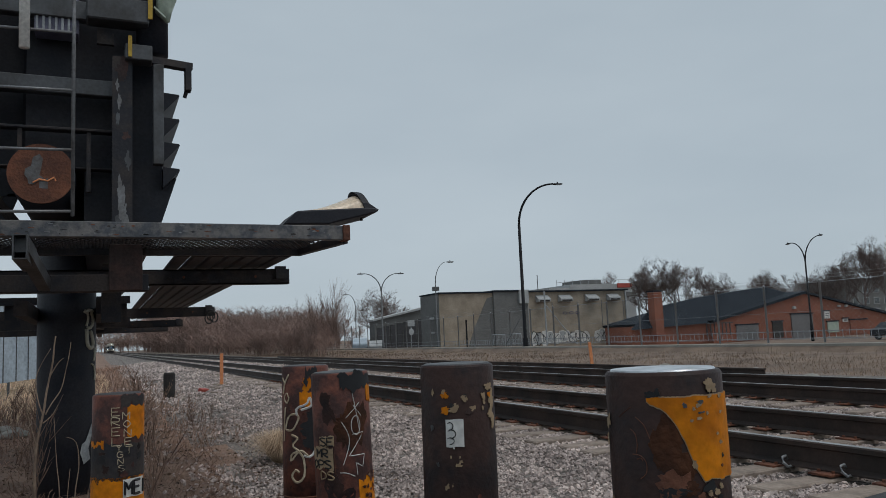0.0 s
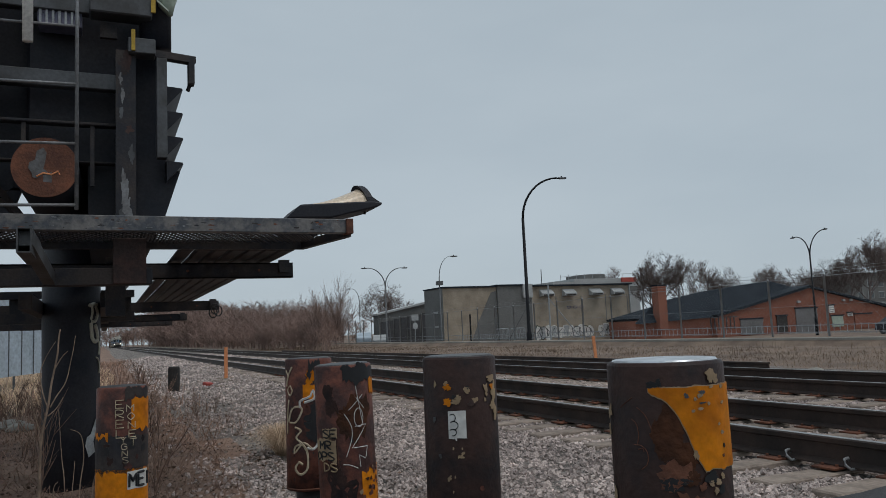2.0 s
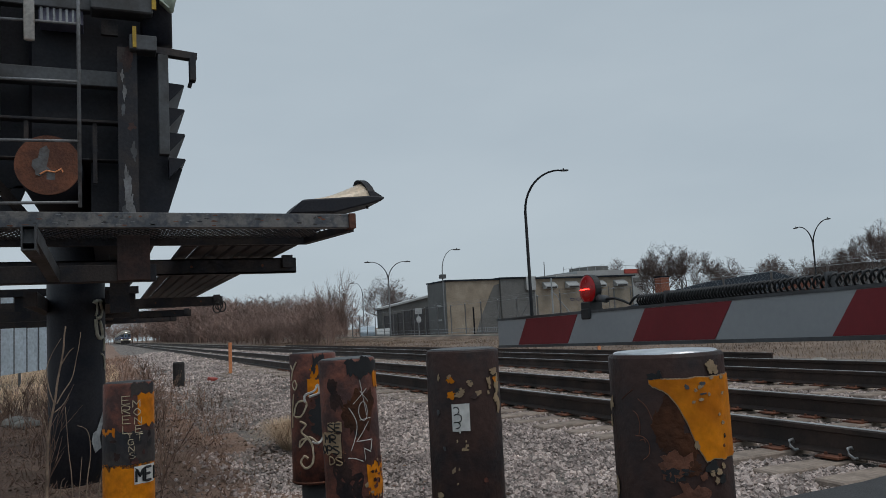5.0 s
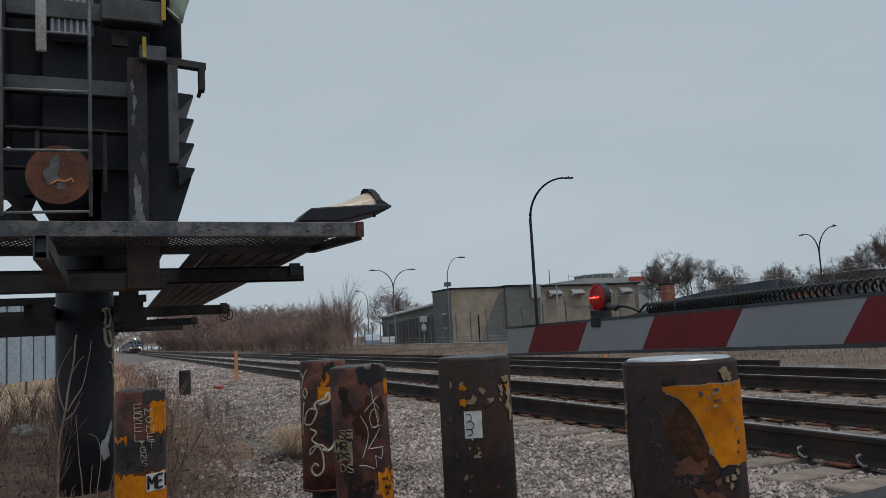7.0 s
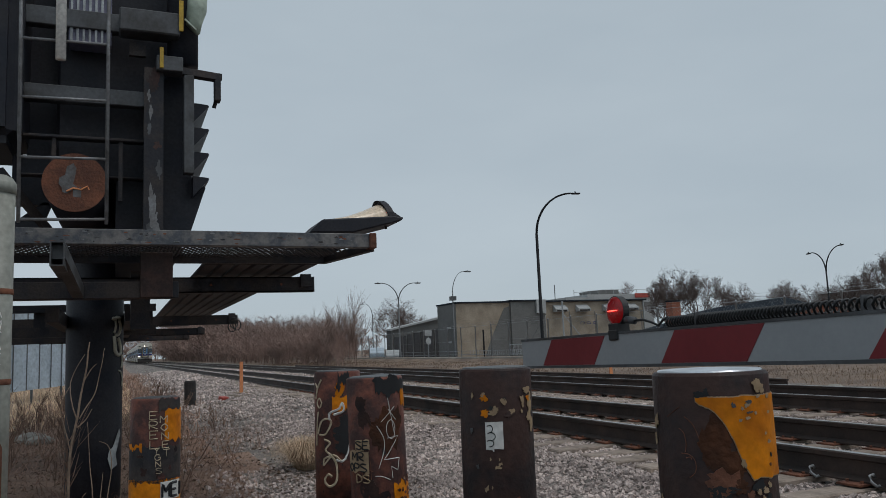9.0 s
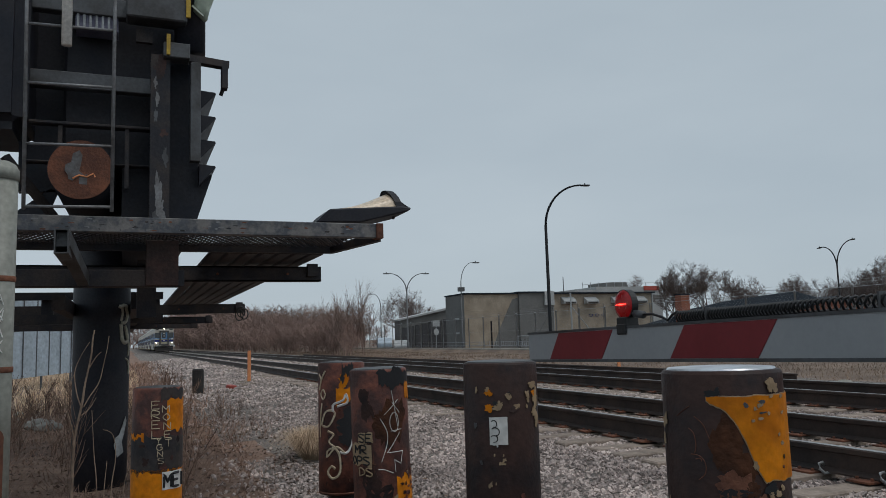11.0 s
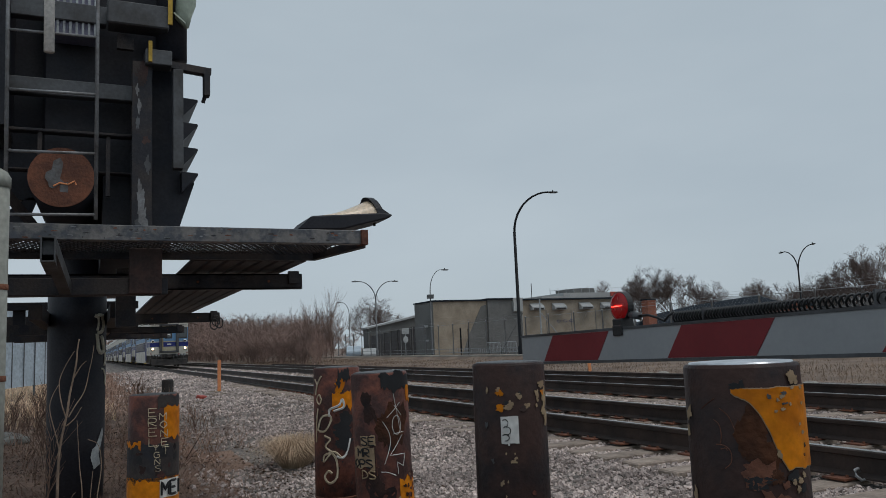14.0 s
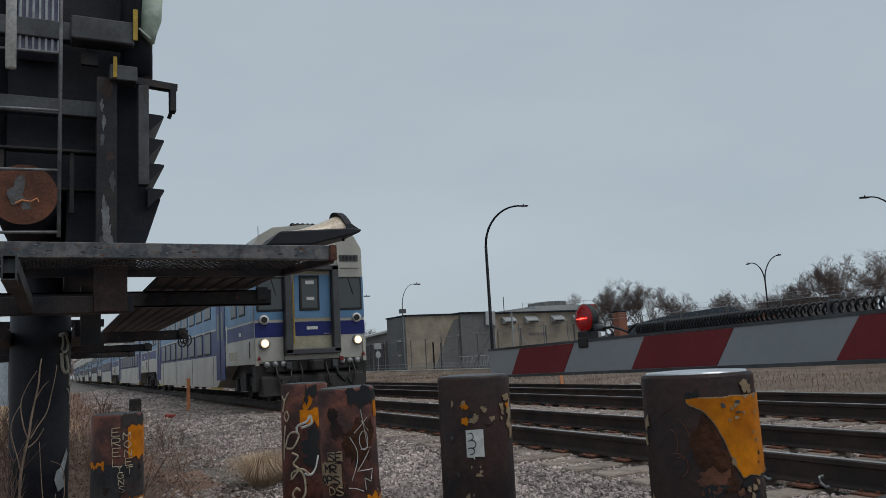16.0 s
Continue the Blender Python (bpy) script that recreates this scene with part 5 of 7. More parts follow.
def rail_car(cab):
    name = "cab_car" if cab else "passenger_coach"
    t = thing(name, "cream and blue double-deck commuter cab car with lit headlights" if cab else "cream and blue double-deck commuter coach", "railway car", group="" if cab else "coaches of the train")
    bm = B()
    n = 48
    prev = None
    for i in range(n + 1):
        y = (CAR_L - 0.4) * i / n
        z0 = sill(y)
        roof = 0.9
        half = [(HW, z0)] + [(x, z + roof) for x, z in car_section()[1:]]
        ring = [bm.verts.new((x, y, z)) for x, z in half] + [bm.verts.new((-x, y, z)) for x, z in half[-2::-1]]
        if prev:
            for k in range(len(ring)):
                bm.faces.new((prev[k], prev[(k + 1) % len(ring)], ring[(k + 1) % len(ring)], ring[k]))
        else:
            bm.faces.new(ring)
        prev = ring
    bm.faces.new(prev[::-1])
    bmesh.ops.recalc_face_normals(bm, faces=bm.faces)
    body = part("body", bm, M_CREAM, t, "cream body shell")
    part("navy_band", side_strip(lambda y: band(y, "navy"), lambda y: band(y, "line"), 0.02, CAR_L - 0.45, 0.006), M_NAVY, body, "dark blue band")
    part("light_blue_band", side_strip(lambda y: band(y, "sky"), lambda y: band(y, "top"), 0.02, CAR_L - 0.45, 0.006), M_SKYBLUE, body, "light blue band")
    # windows on both decks, doors
    def window(y, z, w, h):
        for s in (-1, 1):
            fr = part("window", soften(box(B(), (s * (HW + 0.008), y, z), (0.02, w + 0.1, h + 0.1)), 0.008), M_TRAINDARK, t, "dark framed window")
            part("pane", box(B(), (s * (HW + 0.020), y, z), (0.006, w, h)), M_SIDEGLASS, fr)
    for k in range(8):
        window(6.3 + k * 1.55, 1.68, 1.05, 0.6)
        window(6.3 + k * 1.55, 2.72, 1.05, 0.5)
    for s in (-1, 1):
        # roof rain strip, skirt seams, step plates, grab irons and pale lettering bars along the flanks
        part("rain_strip", bbox(B(), s * (HW + 0.012) - 0.012, s * (HW + 0.012) + 0.012, 0.1, CAR_L - 0.5, 3.62, 3.66), M_TRAINGREY, body)
        for y in (5.4, 9.4, 13.4, 17.4):
            part("skirt_seam", bbox(B(), s * (HW + 0.003) - 0.003, s * (HW + 0.003) + 0.003, y, y + 0.02, 0.38, 1.26), M_TRAINGREY, body)
        for y in (4.9, CAR_L - 5.3):
            part("step_plate", bbox(B(), s * HW - 0.05, s * HW + 0.05, y - 0.7, y + 0.7, 0.30, 0.345), M_YELLOW, t, "yellow edged step plate")
        for y in (3.3, CAR_L - 3.6):
            part("notice", bbox(B(), s * (HW + 0.008) - 0.004, s * (HW + 0.008) + 0.004, y - 0.09, y + 0.09, 1.5, 2.05), M_WHITE, body, "narrow white notice")
        part("lettering_bar", bbox(B(), s * (HW + 0.008) - 0.004, s * (HW + 0.008) + 0.004, 1.45, 1.7, 1.68, 1.78), M_WHITE, body, "small white bar")
        part("grab_iron", rod(B(), (s * (HW + 0.04), 0.35, 1.1), (s * (HW + 0.04), 0.35, 1.5), 0.012, seg=6), M_TRAINGREY, body)
        part("access_panel", bbox(B(), s * (HW + 0.004) - 0.004, s * (HW + 0.004) + 0.004, 2.0, 3.0, 1.08, 1.3), M_BEIGEDOOR, body)
    for y in (1.3, 2.3, CAR_L - 2.2, CAR_L - 3.2):
        window(y, 2.55, 0.62, 0.62)
    for y in (4.2, CAR_L - 4.6):
        for s in (-1, 1):
            d = part("side_door", box(B(), (s * (HW + 0.006), y, 1.66), (0.02, 1.3, 2.2)), M_NAVY, t, "dark blue side door")
            part("pane", box(B(), (s * (HW + 0.02), y - 0.3, 2.1), (0.006, 0.28, 0.8)), M_SIDEGLASS, d)
            part("pane", box(B(), (s * (HW + 0.02), y + 0.3, 2.1), (0.006, 0.28, 0.8)), M_SIDEGLASS, d)
            part("seam", box(B(), (s * (HW + 0.02), y, 1.66), (0.008, 0.03, 2.2)), M_TRAINDARK, d)
    # bogies
    for yc in (2.1, CAR_L - 2.5):
        b = part("bogie", soften(box(B(), (0, yc, 0.52), (2.3, 3.0, 0.3)), 0.05), M_TRAINDARK, t, "dark wheel truck")
        for dy in (-1.05, 1.05):
            for s in (-0.753, 0.753):
                part("wheel", rod(B(), (s - 0.07, yc + dy, 0.42), (s + 0.07, yc + dy, 0.42), 0.415, seg=24), M_TRAINDARK, b)
            for s in (-1.12, 1.12):
                part("axle_box", soften(box(B(), (s, yc + dy, 0.42), (0.2, 0.36, 0.34)), 0.03), M_TRAINDARK, b)
        for s in (-1.15, 1.15):
            part("spring", box(B(), (s, yc, 0.5), (0.18, 0.7, 0.45)), M_TRAINDARK, b)
    part("underframe", box(B(), (0, CAR_L / 2 - 0.2, 0.75), (2.2, CAR_L - 0.6, 0.4)), M_TRAINDARK, t)
    part("gangway", box(B(), (0, CAR_L - 0.2, 2.2), (1.4, 0.4, 2.3)), M_TRAINDARK, t, "dark rubber gangway")
    part("roof_unit", soften(box(B(), (0, 6, 4.37), (1.5, 3.2, 0.22)), 0.05), M_TRAINGREY, t)
    part("roof_unit", soften(box(B(), (0, CAR_L - 6, 4.37), (1.5, 3.2, 0.22)), 0.05), M_TRAINGREY, t)
    if not cab:
        return t
    # ---- the front ----
    f = part("front_plate", soften(bbox(B(), -HW, HW, -0.06, 0.02, 0.98, 3.55), 0.02), M_CREAM, t, "cream front plate")
    bm = prism(B(), [(-HW, 3.55), (HW, 3.55), (HW - 0.02, 3.8), (HW - 0.18, 4.06), (0.5, 4.3), (-0.5, 4.3), (-HW + 0.18, 4.06), (-HW + 0.02, 3.8)], -0.06, 0.02, "y")
    part("front_top", bm, M_CREAM, t, "cream upper front")
    for s in (-1, 1):
        x0, x1 = (0.66, HW) if s > 0 else (-HW, -0.66)
        part("navy_panel", bbox(B(), x0, x1, -0.068, -0.058, 1.58, 1.93), M_NAVY, f, "dark blue front panel")
        part("light_blue_panel", bbox(B(), x0, x1, -0.067, -0.058, 2.0, 3.05), M_SKYBLUE, f, "light blue front panel")
        w = part("window", soften(bbox(B(), s * 1.0 - 0.36, s * 1.0 + 0.36, -0.085, -0.055, 2.2, 3.05), 0.012, 2), M_TRAINDARK, f, "dark framed front window")
        part("pane", bbox(B(), s * 1.0 - 0.31, s * 1.0 + 0.31, -0.092, -0.084, 2.25, 3.0), M_GLASS, w)
        part("wiper", beam(B(), (s * 1.0, -0.1, 3.02), (s * 1.0 + 0.12, -0.1, 2.6), 0.015, 0.015), M_INK, w)
        part("number_bar", soften(bbox(B(), s * 1.05 - 0.25, s * 1.05 + 0.25, -0.08, -0.06, 3.45, 3.62), 0.01), M_GREYSTEEL, f, "grey plate with dark bars")
        for k in range(4):
            part("bar", bbox(B(), s * 1.05 - 0.19 + k * 0.1, s * 1.05 - 0.12 + k * 0.1, -0.086, -0.08, 3.49, 3.58), M_INK, f)
        part("hand_bar", rod(B(), (s * 1.05 - 0.25, -0.1, 3.27), (s * 1.05 + 0.25, -0.1, 3.27), 0.012, seg=6), M_GREYSTEEL, f)
        # upper marker lamp, headlight
        m = part("marker_lamp", rod(B(), (s * 1.19, -0.12, 2.0), (s * 1.19, -0.05, 2.0), 0.12, seg=20), M_WHITE, t, "round marker lamp in a pale ring", True)
        part("lens", rod(B(), (s * 1.19, -0.128, 2.0), (s * 1.19, -0.118, 2.0), 0.075, seg=16), M_TRAINDARK, m)
        hl = part("headlight", rod(B(), (s * 1.19, -0.15, 1.43), (s * 1.19, -0.05, 1.43), 0.135, seg=20), M_GALV, t, "round headlight, lit", True)
        part("reflector", rod(B(), (s * 1.19, -0.158, 1.43), (s * 1.19, -0.148, 1.43), 0.1, seg=18), M_HEADRING, hl, "warm reflector")
        part("lens", rod(B(), (s * 1.19, -0.166, 1.43), (s * 1.19, -0.157, 1.43), 0.06, seg=14), M_HEADLIGHT, hl, "glowing warm lens")
        part("corner_post", bbox(B(), s * 1.37 - 0.04, s * 1.37 + 0.04, -0.10, 0.0, 0.9, 1.5), M_CREAM, f)
        part("roof_iron", tube(B(), [(s * 0.7, 0.9, 4.28), (s * 0.7, 0.9, 4.42), (s * 0.45, 0.9, 4.46), (s * 0.45, 0.9, 4.3)], 0.015, 6), M_TRAINDARK, t, "bent roof grab iron")
        part("seam", bbox(B(), s * 0.71 - 0.008, s * 0.71 + 0.008, -0.072, -0.058, 1.0, 3.5), M_TRAINGREY, f)
        part("warning_tag", prism(B(), [(s * 1.33 - 0.06, 1.03), (s * 1.33 + 0.06, 1.03), (s * 1.33, 1.14)], -0.112, -0.104, "y"), M_ARMRED, f, "small red triangle")
        for k in range(3):
            part("hose_cock", rod(B(), (s * (0.75 + 0.2 * k), -0.16, 0.92), (s * (0.75 + 0.2 * k), -0.02, 0.92), 0.07, seg=10), M_GALV, t, "", True)
        bm = tube(B(), [(s * 0.55, -0.1, 0.95), (s * 0.6, -0.25, 0.6), (s * 0.75, -0.25, 0.42), (s * 0.9, -0.2, 0.6), (s * 0.95, -0.1, 0.9)], 0.03, 6)
        part("air_hose", bm, M_RUBBER, t, "black looped hose", True)
        part("steps", bbox(B(), s * 1.2 - 0.2, s * 1.2 + 0.2, -0.05, 0.3, 0.3, 0.9), M_TRAINDARK, t)
    # door surround: deep dark portal with the cream door inside
    for x0, x1, z0, z1 in ((-0.70, -0.52, 1.15, 3.32), (0.52, 0.70, 1.15, 3.32), (-0.70, 0.70, 3.2, 3.34), (-0.70, 0.70, 1.12, 1.26)):
        part("door_surround", soften(bbox(B(), x0, x1, -0.26, -0.02, z0, z1), 0.02), M_TRAINGREY, t, "dark grey door surround")
    door = part("end_door", bbox(B(), -0.5, 0.5, -0.09, -0.05, 1.27, 3.2), M_BEIGEDOOR, t, "cream end door with a blue band")
    part("blue_band", bbox(B(), -0.42, 0.5, -0.098, -0.088, 1.58, 1.93), M_NAVY, door)
    part("blue_band", bbox(B(), -0.42, 0.5, -0.097, -0.088, 2.02, 3.1), M_SKYBLUE, door)
    win = part("door_window", soften(bbox(B(), -0.3, 0.22, -0.115, -0.09, 2.2, 3.08), 0.03, 2), M_TRAINDARK, door)
    part("pane", bbox(B(), -0.24, 0.16, -0.122, -0.114, 2.27, 3.0), M_GLASS, win)
    part("notice", bbox(B(), -0.14, 0.08, -0.13, -0.122, 2.86, 2.95), M_WHITE, win)
    part("notice", bbox(B(), -0.12, 0.08, -0.13, -0.122, 2.46, 2.54), M_WHITE, win)
    for s in (-0.11, 0.11):
        hl = part("headlight", rod(B(), (s, -0.15, 3.62), (s, -0.05, 3.62), 0.1, seg=16), M_GALV, t, "small upper headlight, lit", True)
        part("lens", rod(B(), (s, -0.16, 3.62), (s, -0.148, 3.62), 0.05, seg=14), M_HEADLIGHT, hl, "glowing warm lens")
    part("logo_mark", bbox(B(), -0.13, 0.15, -0.104, -0.097, 1.73, 1.81), M_WHITE, door, "small white mark")
    part("door_handle", rod(B(), (0.3, -0.13, 1.62), (0.45, -0.13, 1.62), 0.012, seg=6), M_GALV, door)
    part("grab_rail", rod(B(), (-0.46, -0.13, 1.4), (-0.46, -0.13, 2.9), 0.014, seg=6), M_YELLOW, door, "yellow grab rail")
    # buffer beam, coupler, pilot
    part("buffer_beam", soften(bbox(B(), -1.2, 1.2, -0.12, 0.3, 0.72, 1.0), 0.03), M_TRAINDARK, t, "dark buffer beam")
    part("coupler", soften(bbox(B(), -0.14, 0.14, -0.55, 0.2, 0.72, 0.98), 0.04), M_TRAINDARK, t, "dark knuckle coupler")
    part("pilot", soften(prism(B(), [(-0.3, 0.16), (-0.22, 0.6), (0.1, 0.72), (0.2, 0.16)], -1.3, 1.3, "x"), 0.02), M_TRAINDARK, t, "dark pilot plate")
    for x0, z1, x1 in ((-0.95, 0.9, -0.8), (-0.35, 0.92, -0.5), (0.3, 0.92, 0.42), (1.0, 0.9, 0.85)):
        part("brake_hose", tube(B(), spline([(x0, -0.14, z1), (x0 + 0.02, -0.3, 0.62), ((x0 + x1) / 2, -0.33, 0.36), (x1, -0.26, 0.5)]), 0.026, 6), M_RUBBER, t, "black hanging hose", True)
    for x in (-0.62, 0.55):
        part("cable_socket", soften(bbox(B(), x - 0.08, x + 0.08, -0.2, -0.1, 0.78, 0.96), 0.015), M_TRAINGREY, t)
    part("red_cock", rod(B(), (0.72, -0.2, 0.98), (0.72, -0.12, 0.98), 0.06, seg=8), M_ARMRED, t, "small red hose cock")
    # roof horns
    for k in range(5):
        part("horn", rod(B(), (-0.35 + 0.13 * k, 0.5, 4.36), (-0.35 + 0.13 * k, 0.1, 4.38), 0.03, 0.075, seg=12), M_TRAINDARK, t, "dark air horn", True)
    part("horn_base", box(B(), (-0.1, 0.5, 4.3), (0.8, 0.2, 0.2)), M_TRAINDARK, t)
    part("antenna", rod(B(), (-0.9, 1.5, 4.2), (-0.9, 1.5, 4.6), 0.01, seg=6), M_TRAINDARK, t)
    return t


train = [rail_car(True), rail_car(False)]
for k in range(6):
    train.append(copy_thing(train[1], pose(0.8, 400 + 30 * k, 0)))


# ---- beyond the tracks: verge, kerb wall, fence ----
def build_fence():
    bm = B()
    prism(bm, [(20.0, -0.3), (20.0, -0.04), (20.04, -0.02), (20.3, -0.02), (20.3, -0.3)], -20, 130, "y")
    tagged(part("kerb_wall", bm, M_CONC), "low weathered concrete kerb wall under the fence", "wall", kind="structure")
    t = thing("chain_link_fence", "tall galvanised chain-link fence on a concrete kerb", "fence")
    post = part("post", lathe(B(), [(0.042, -0.1), (0.042, 2.3), (0.046, 2.3), (0.046, 2.35), (0.005, 2.38)], 8), M_FENCEPOST, t, "", True)
    post.location = (20.42, 7.5, 0.02)
    for k in range(1, 38):
        p = new("post", post.data)
        p.parent = t
        p.location = (20.42, 7.5 + 2.72 * k, 0.02 + 0.03 * math.sin(k * 1.7))
    for z in (2.3, 1.2, 0.12):
        bm = B()
        beam(bm, (20.42, 5, z), (20.42, 108, z), 0.018 if z > 2 else 0.008, 0.018 if z > 2 else 0.008)
        part("rail", bm, M_GALV, t)
    # woven wire, in the stretch that can be told apart
    bm = B()
    for s in (1, -1):
        for k in range(170):
            y = 12 + k * 0.21
            a, b = (20.42, y, 0.1), (20.42, y + s * 2.2, 2.3)
            d = Vector((0, 0.0022, 0))
            q = [bm.verts.new(Vector(p) + e) for p, e in ((a, -d), (b, -d), (b, d), (a, d))]
            bm.faces.new(q)
    w = part("wire_mesh", bm, M_GALV, t, "woven wire mesh")
    w["kind"] = "stuff"
    for z in (2.45, 2.56):
        part("barbed_wire", beam(B(), (20.42, 5, z), (20.42, 60, z), 0.006, 0.006), M_GALV, t)


build_fence()


def build_guard_rail():
    t = thing("guard_rail", "low galvanised railing with upright bars beside the road", "railing")
    for z in (0.42, 0.14):
        part("rail", beam(B(), (21.3, 8, z), (21.3, 100, z), 0.028, 0.028), M_FENCEPOST, t)
    bar = part("bar", box(B(), (0, 0, 0.25), (0.015, 0.015, 0.38)), M_FENCEPOST, t)
    bar.location = (21.3, 12, 0.03)
    for k in range(1, 150):
        b = new("bar", bar.data)
        b.parent = t
        b.location = (21.3, 12 + 0.3 * k, 0.03)


build_guard_rail()


# ---- street lamps ----
def street_lamp(x, y, h, heads, material, label, r=0.07, reach=1.6, box_at=None):
    """A tapered pole with curved arms; heads lists the ways (degrees) in which arms lean out."""
    t = thing("street_lamp", label, "street lamp", (x, y, 0.0), "street lamps")
    part("pole", lathe(B(), [(r * 1.5, -1.25), (r * 1.5, 0.5), (r, 0.55), (r * 0.75, h * 0.75)], 12), material, t, "", True)
    for a in heads:
        d = Vector((math.cos(radians(a)), math.sin(radians(a)), 0))
        pts = [Vector((0, 0, h * 0.74))] + [d * (reach * (1 - math.cos(f * math.pi / 2))) + Vector((0, 0, h * 0.74 + h * 0.26 * math.sin(f * math.pi / 2))) for f in [i / 10 for i in range(1, 11)]]
        part("arm", tube(B(), pts, [r * 0.7 - 0.025 * i / 10 for i in range(11)], 8), material, t, "", True)
        e = pts[-1]
        bm = B()
        box(bm, e + d * 0.32 + Vector((0, 0, -0.02)), (0.62, 0.24, 0.09), Matrix.Rotation(radians(a), 3, "Z"))
        hd = part("lamp_head", soften(bm, 0.03), material, t, "flat lamp head")
        part("lens", box(B(), e + d * 0.36 + Vector((0, 0, -0.07)), (0.4, 0.18, 0.02), Matrix.Rotation(radians(a), 3, "Z")), M_GALV, hd)
        part("photocell", rod(B(), e + d * 0.3 + Vector((0, 0, 0.02)), e + d * 0.3 + Vector((0, 0, 0.12)), 0.04, seg=8), material, hd)
    if box_at:
        part("camera_box", box(B(), (0, 0, box_at), (0.5, 0.4, 0.35)), material, t)
    return t


street_lamp(20.4, 43.6, 10.6, (-14,), M_LAMPBLACK, "tall black street lamp with one curved arm", 0.12, 2.5)
street_lamp(20.8, 72, 7.3, (178, -2), M_LAMPGREY, "grey street lamp with two curved arms", 0.085, 1.75)
street_lamp(21.85, 61, 7.3, (-2,), M_LAMPGREY, "grey street lamp with one curved arm and a box", 0.06, 1.15, 4.95)
street_lamp(25.4, 95, 6.7, (178,), M_LAMPGREY, "small grey street lamp with one curved arm", 0.07, 1.0)
street_lamp(53.6, 50, 8.1, (245, 65), M_LAMPBLACK, "black street lamp with two curved arms", 0.09, 2.9)
street_lamp(40.7, 28.5, 9.0, (150,), M_LAMPBLACK, "black street lamp with one curved arm", 0.09, 1.7)


# ---- buildings ----
def wall_block(t, x0, x1, y0, y1, z0, z1, m, label):
    return part("wall", bbox(B(), x0, x1, y0, y1, z0, z1), m, t, label)


def build_utility():
    t = thing("utility_building", "low flat-roofed concrete utility building with graffiti along its foot", "building")
    wall_block(t, 30.46, 30.6, 80.05, 85.4, -1.4, 5.6, M_BUILDGREY, "grey wall")
    beige = wall_block(t, 30.5, 37.35, 80.0, 85.3, -1.4, 5.62, M_BUILD, "beige concrete wall")
    wall_block(t, 37.35, 41.9, 79.7, 85.3, -1.4, 5.72, M_BUILDGREY, "grey wall")
    right = wall_block(t, 41.9, 56.4, 80.0, 85.3, -1.4, 5.6, M_BUILD, "stained beige concrete wall")
    # roof edges; the diagonal shadow on the beige wall is painted as a grey panel
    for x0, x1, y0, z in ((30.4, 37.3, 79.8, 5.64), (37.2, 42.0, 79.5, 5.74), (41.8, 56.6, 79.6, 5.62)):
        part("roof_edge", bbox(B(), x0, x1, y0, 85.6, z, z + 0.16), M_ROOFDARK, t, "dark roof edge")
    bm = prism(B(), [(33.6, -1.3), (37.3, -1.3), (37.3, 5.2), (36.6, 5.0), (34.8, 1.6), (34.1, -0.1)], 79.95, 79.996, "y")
    part("shadow_panel", bm, M_BUILDGREY, beige, "diagonal shadow painted as a darker panel")
    for i in range(4):
        x = (43.98, 47.15, 51.03, 54.26)[i]
        hood = part("vent_hood", prism(B(), [(79.95, 5.22), (79.2, 4.72), (79.2, 4.42), (79.95, 4.36)], x - 0.85, x + 0.85, "x"), M_PALE, t, "pale sloping vent hood")
        part("grille", bbox(B(), x - 0.7, x + 0.7, 79.18, 79.21, 4.43, 4.6), M_TRAINDARK, hood)
    for x in (45.4, 49.0, 52.6, 55.9):
        part("wall_joint", bbox(B(), x, x + 0.08, 79.96, 79.999, -0.5, 4.4), M_BUILDGREY, right)
    part("white_column", bbox(B(), 40.65, 41.9, 79.4, 79.68, 4.3, 5.9), M_PALE, t)
    part("drain_pipe", rod(B(), (56.3, 79.9, -1.3), (56.3, 79.9, 5.6), 0.09, seg=8), M_PALE, t)
    part("drain_pipe", rod(B(), (42.0, 79.9, -0.5), (42.0, 79.9, 5.2), 0.07, seg=8), M_PALE, t)
    # bubble-letter graffiti: outlined round shapes
    rng = random.Random(8)
    for x0, x1 in ((42.3, 44.6), (45.2, 50.3), (51.4, 55.3)):
        x = x0
        while x < x1:
            w, hh, zc, ph = rng.uniform(0.7, 1.2), rng.uniform(0.6, 0.85), rng.uniform(-0.02, 0.2), rng.uniform(0, 50)
            ring = []
            for k in range(18):
                a = k * math.tau / 18
                f = 1 + 0.45 * noise.noise((math.cos(a) * 1.6, math.sin(a) * 1.6, ph))
                ring.append((x + w / 2 + 0.62 * w * f * math.cos(a), zc + hh * f * math.sin(a)))
            bm = B()
            bm.faces.new([bm.verts.new((u, 79.985 - 0.002 * (x - x0), z)) for u, z in ring])
            fill = part("graffiti_letter", bm, M_WHITE if rng.random() < 0.6 else M_PALE, right, "white bubble graffiti letter")
            part("outline", tube(B(), [(u, 79.97 - 0.002 * (x - x0), z) for u, z in ring + ring[:1]], 0.05, 4), M_INK if rng.random() < 0.7 else M_WHITE, fill)
            part("inner_line", tube(B(), [(x + w * rng.uniform(0.2, 0.8), 79.965 - 0.002 * (x - x0), zc + hh * f) for f in (0.6, 0.1, -0.5)], 0.045, 4), M_INK, fill)
            x += w * 0.8
    for k in range(3):
        pts = [(47.2 + k * 0.9 + 0.3 * math.cos(a), 79.97, 3.0 + 0.15 * math.sin(a)) for a in [i * 0.8 for i in range(9)]]
        part("graffiti_letter", tube(B(), pts, 0.03, 4), M_NAVY, right, "faint blue tag")
    part("notice_board", bbox(B(), 30.24, 30.25, 81, 82.2, 2.8, 3.05), M_PALE, t)
    part("notice_board", bbox(B(), 30.24, 30.25, 81, 82, 1.2, 1.4), M_PALE, t)
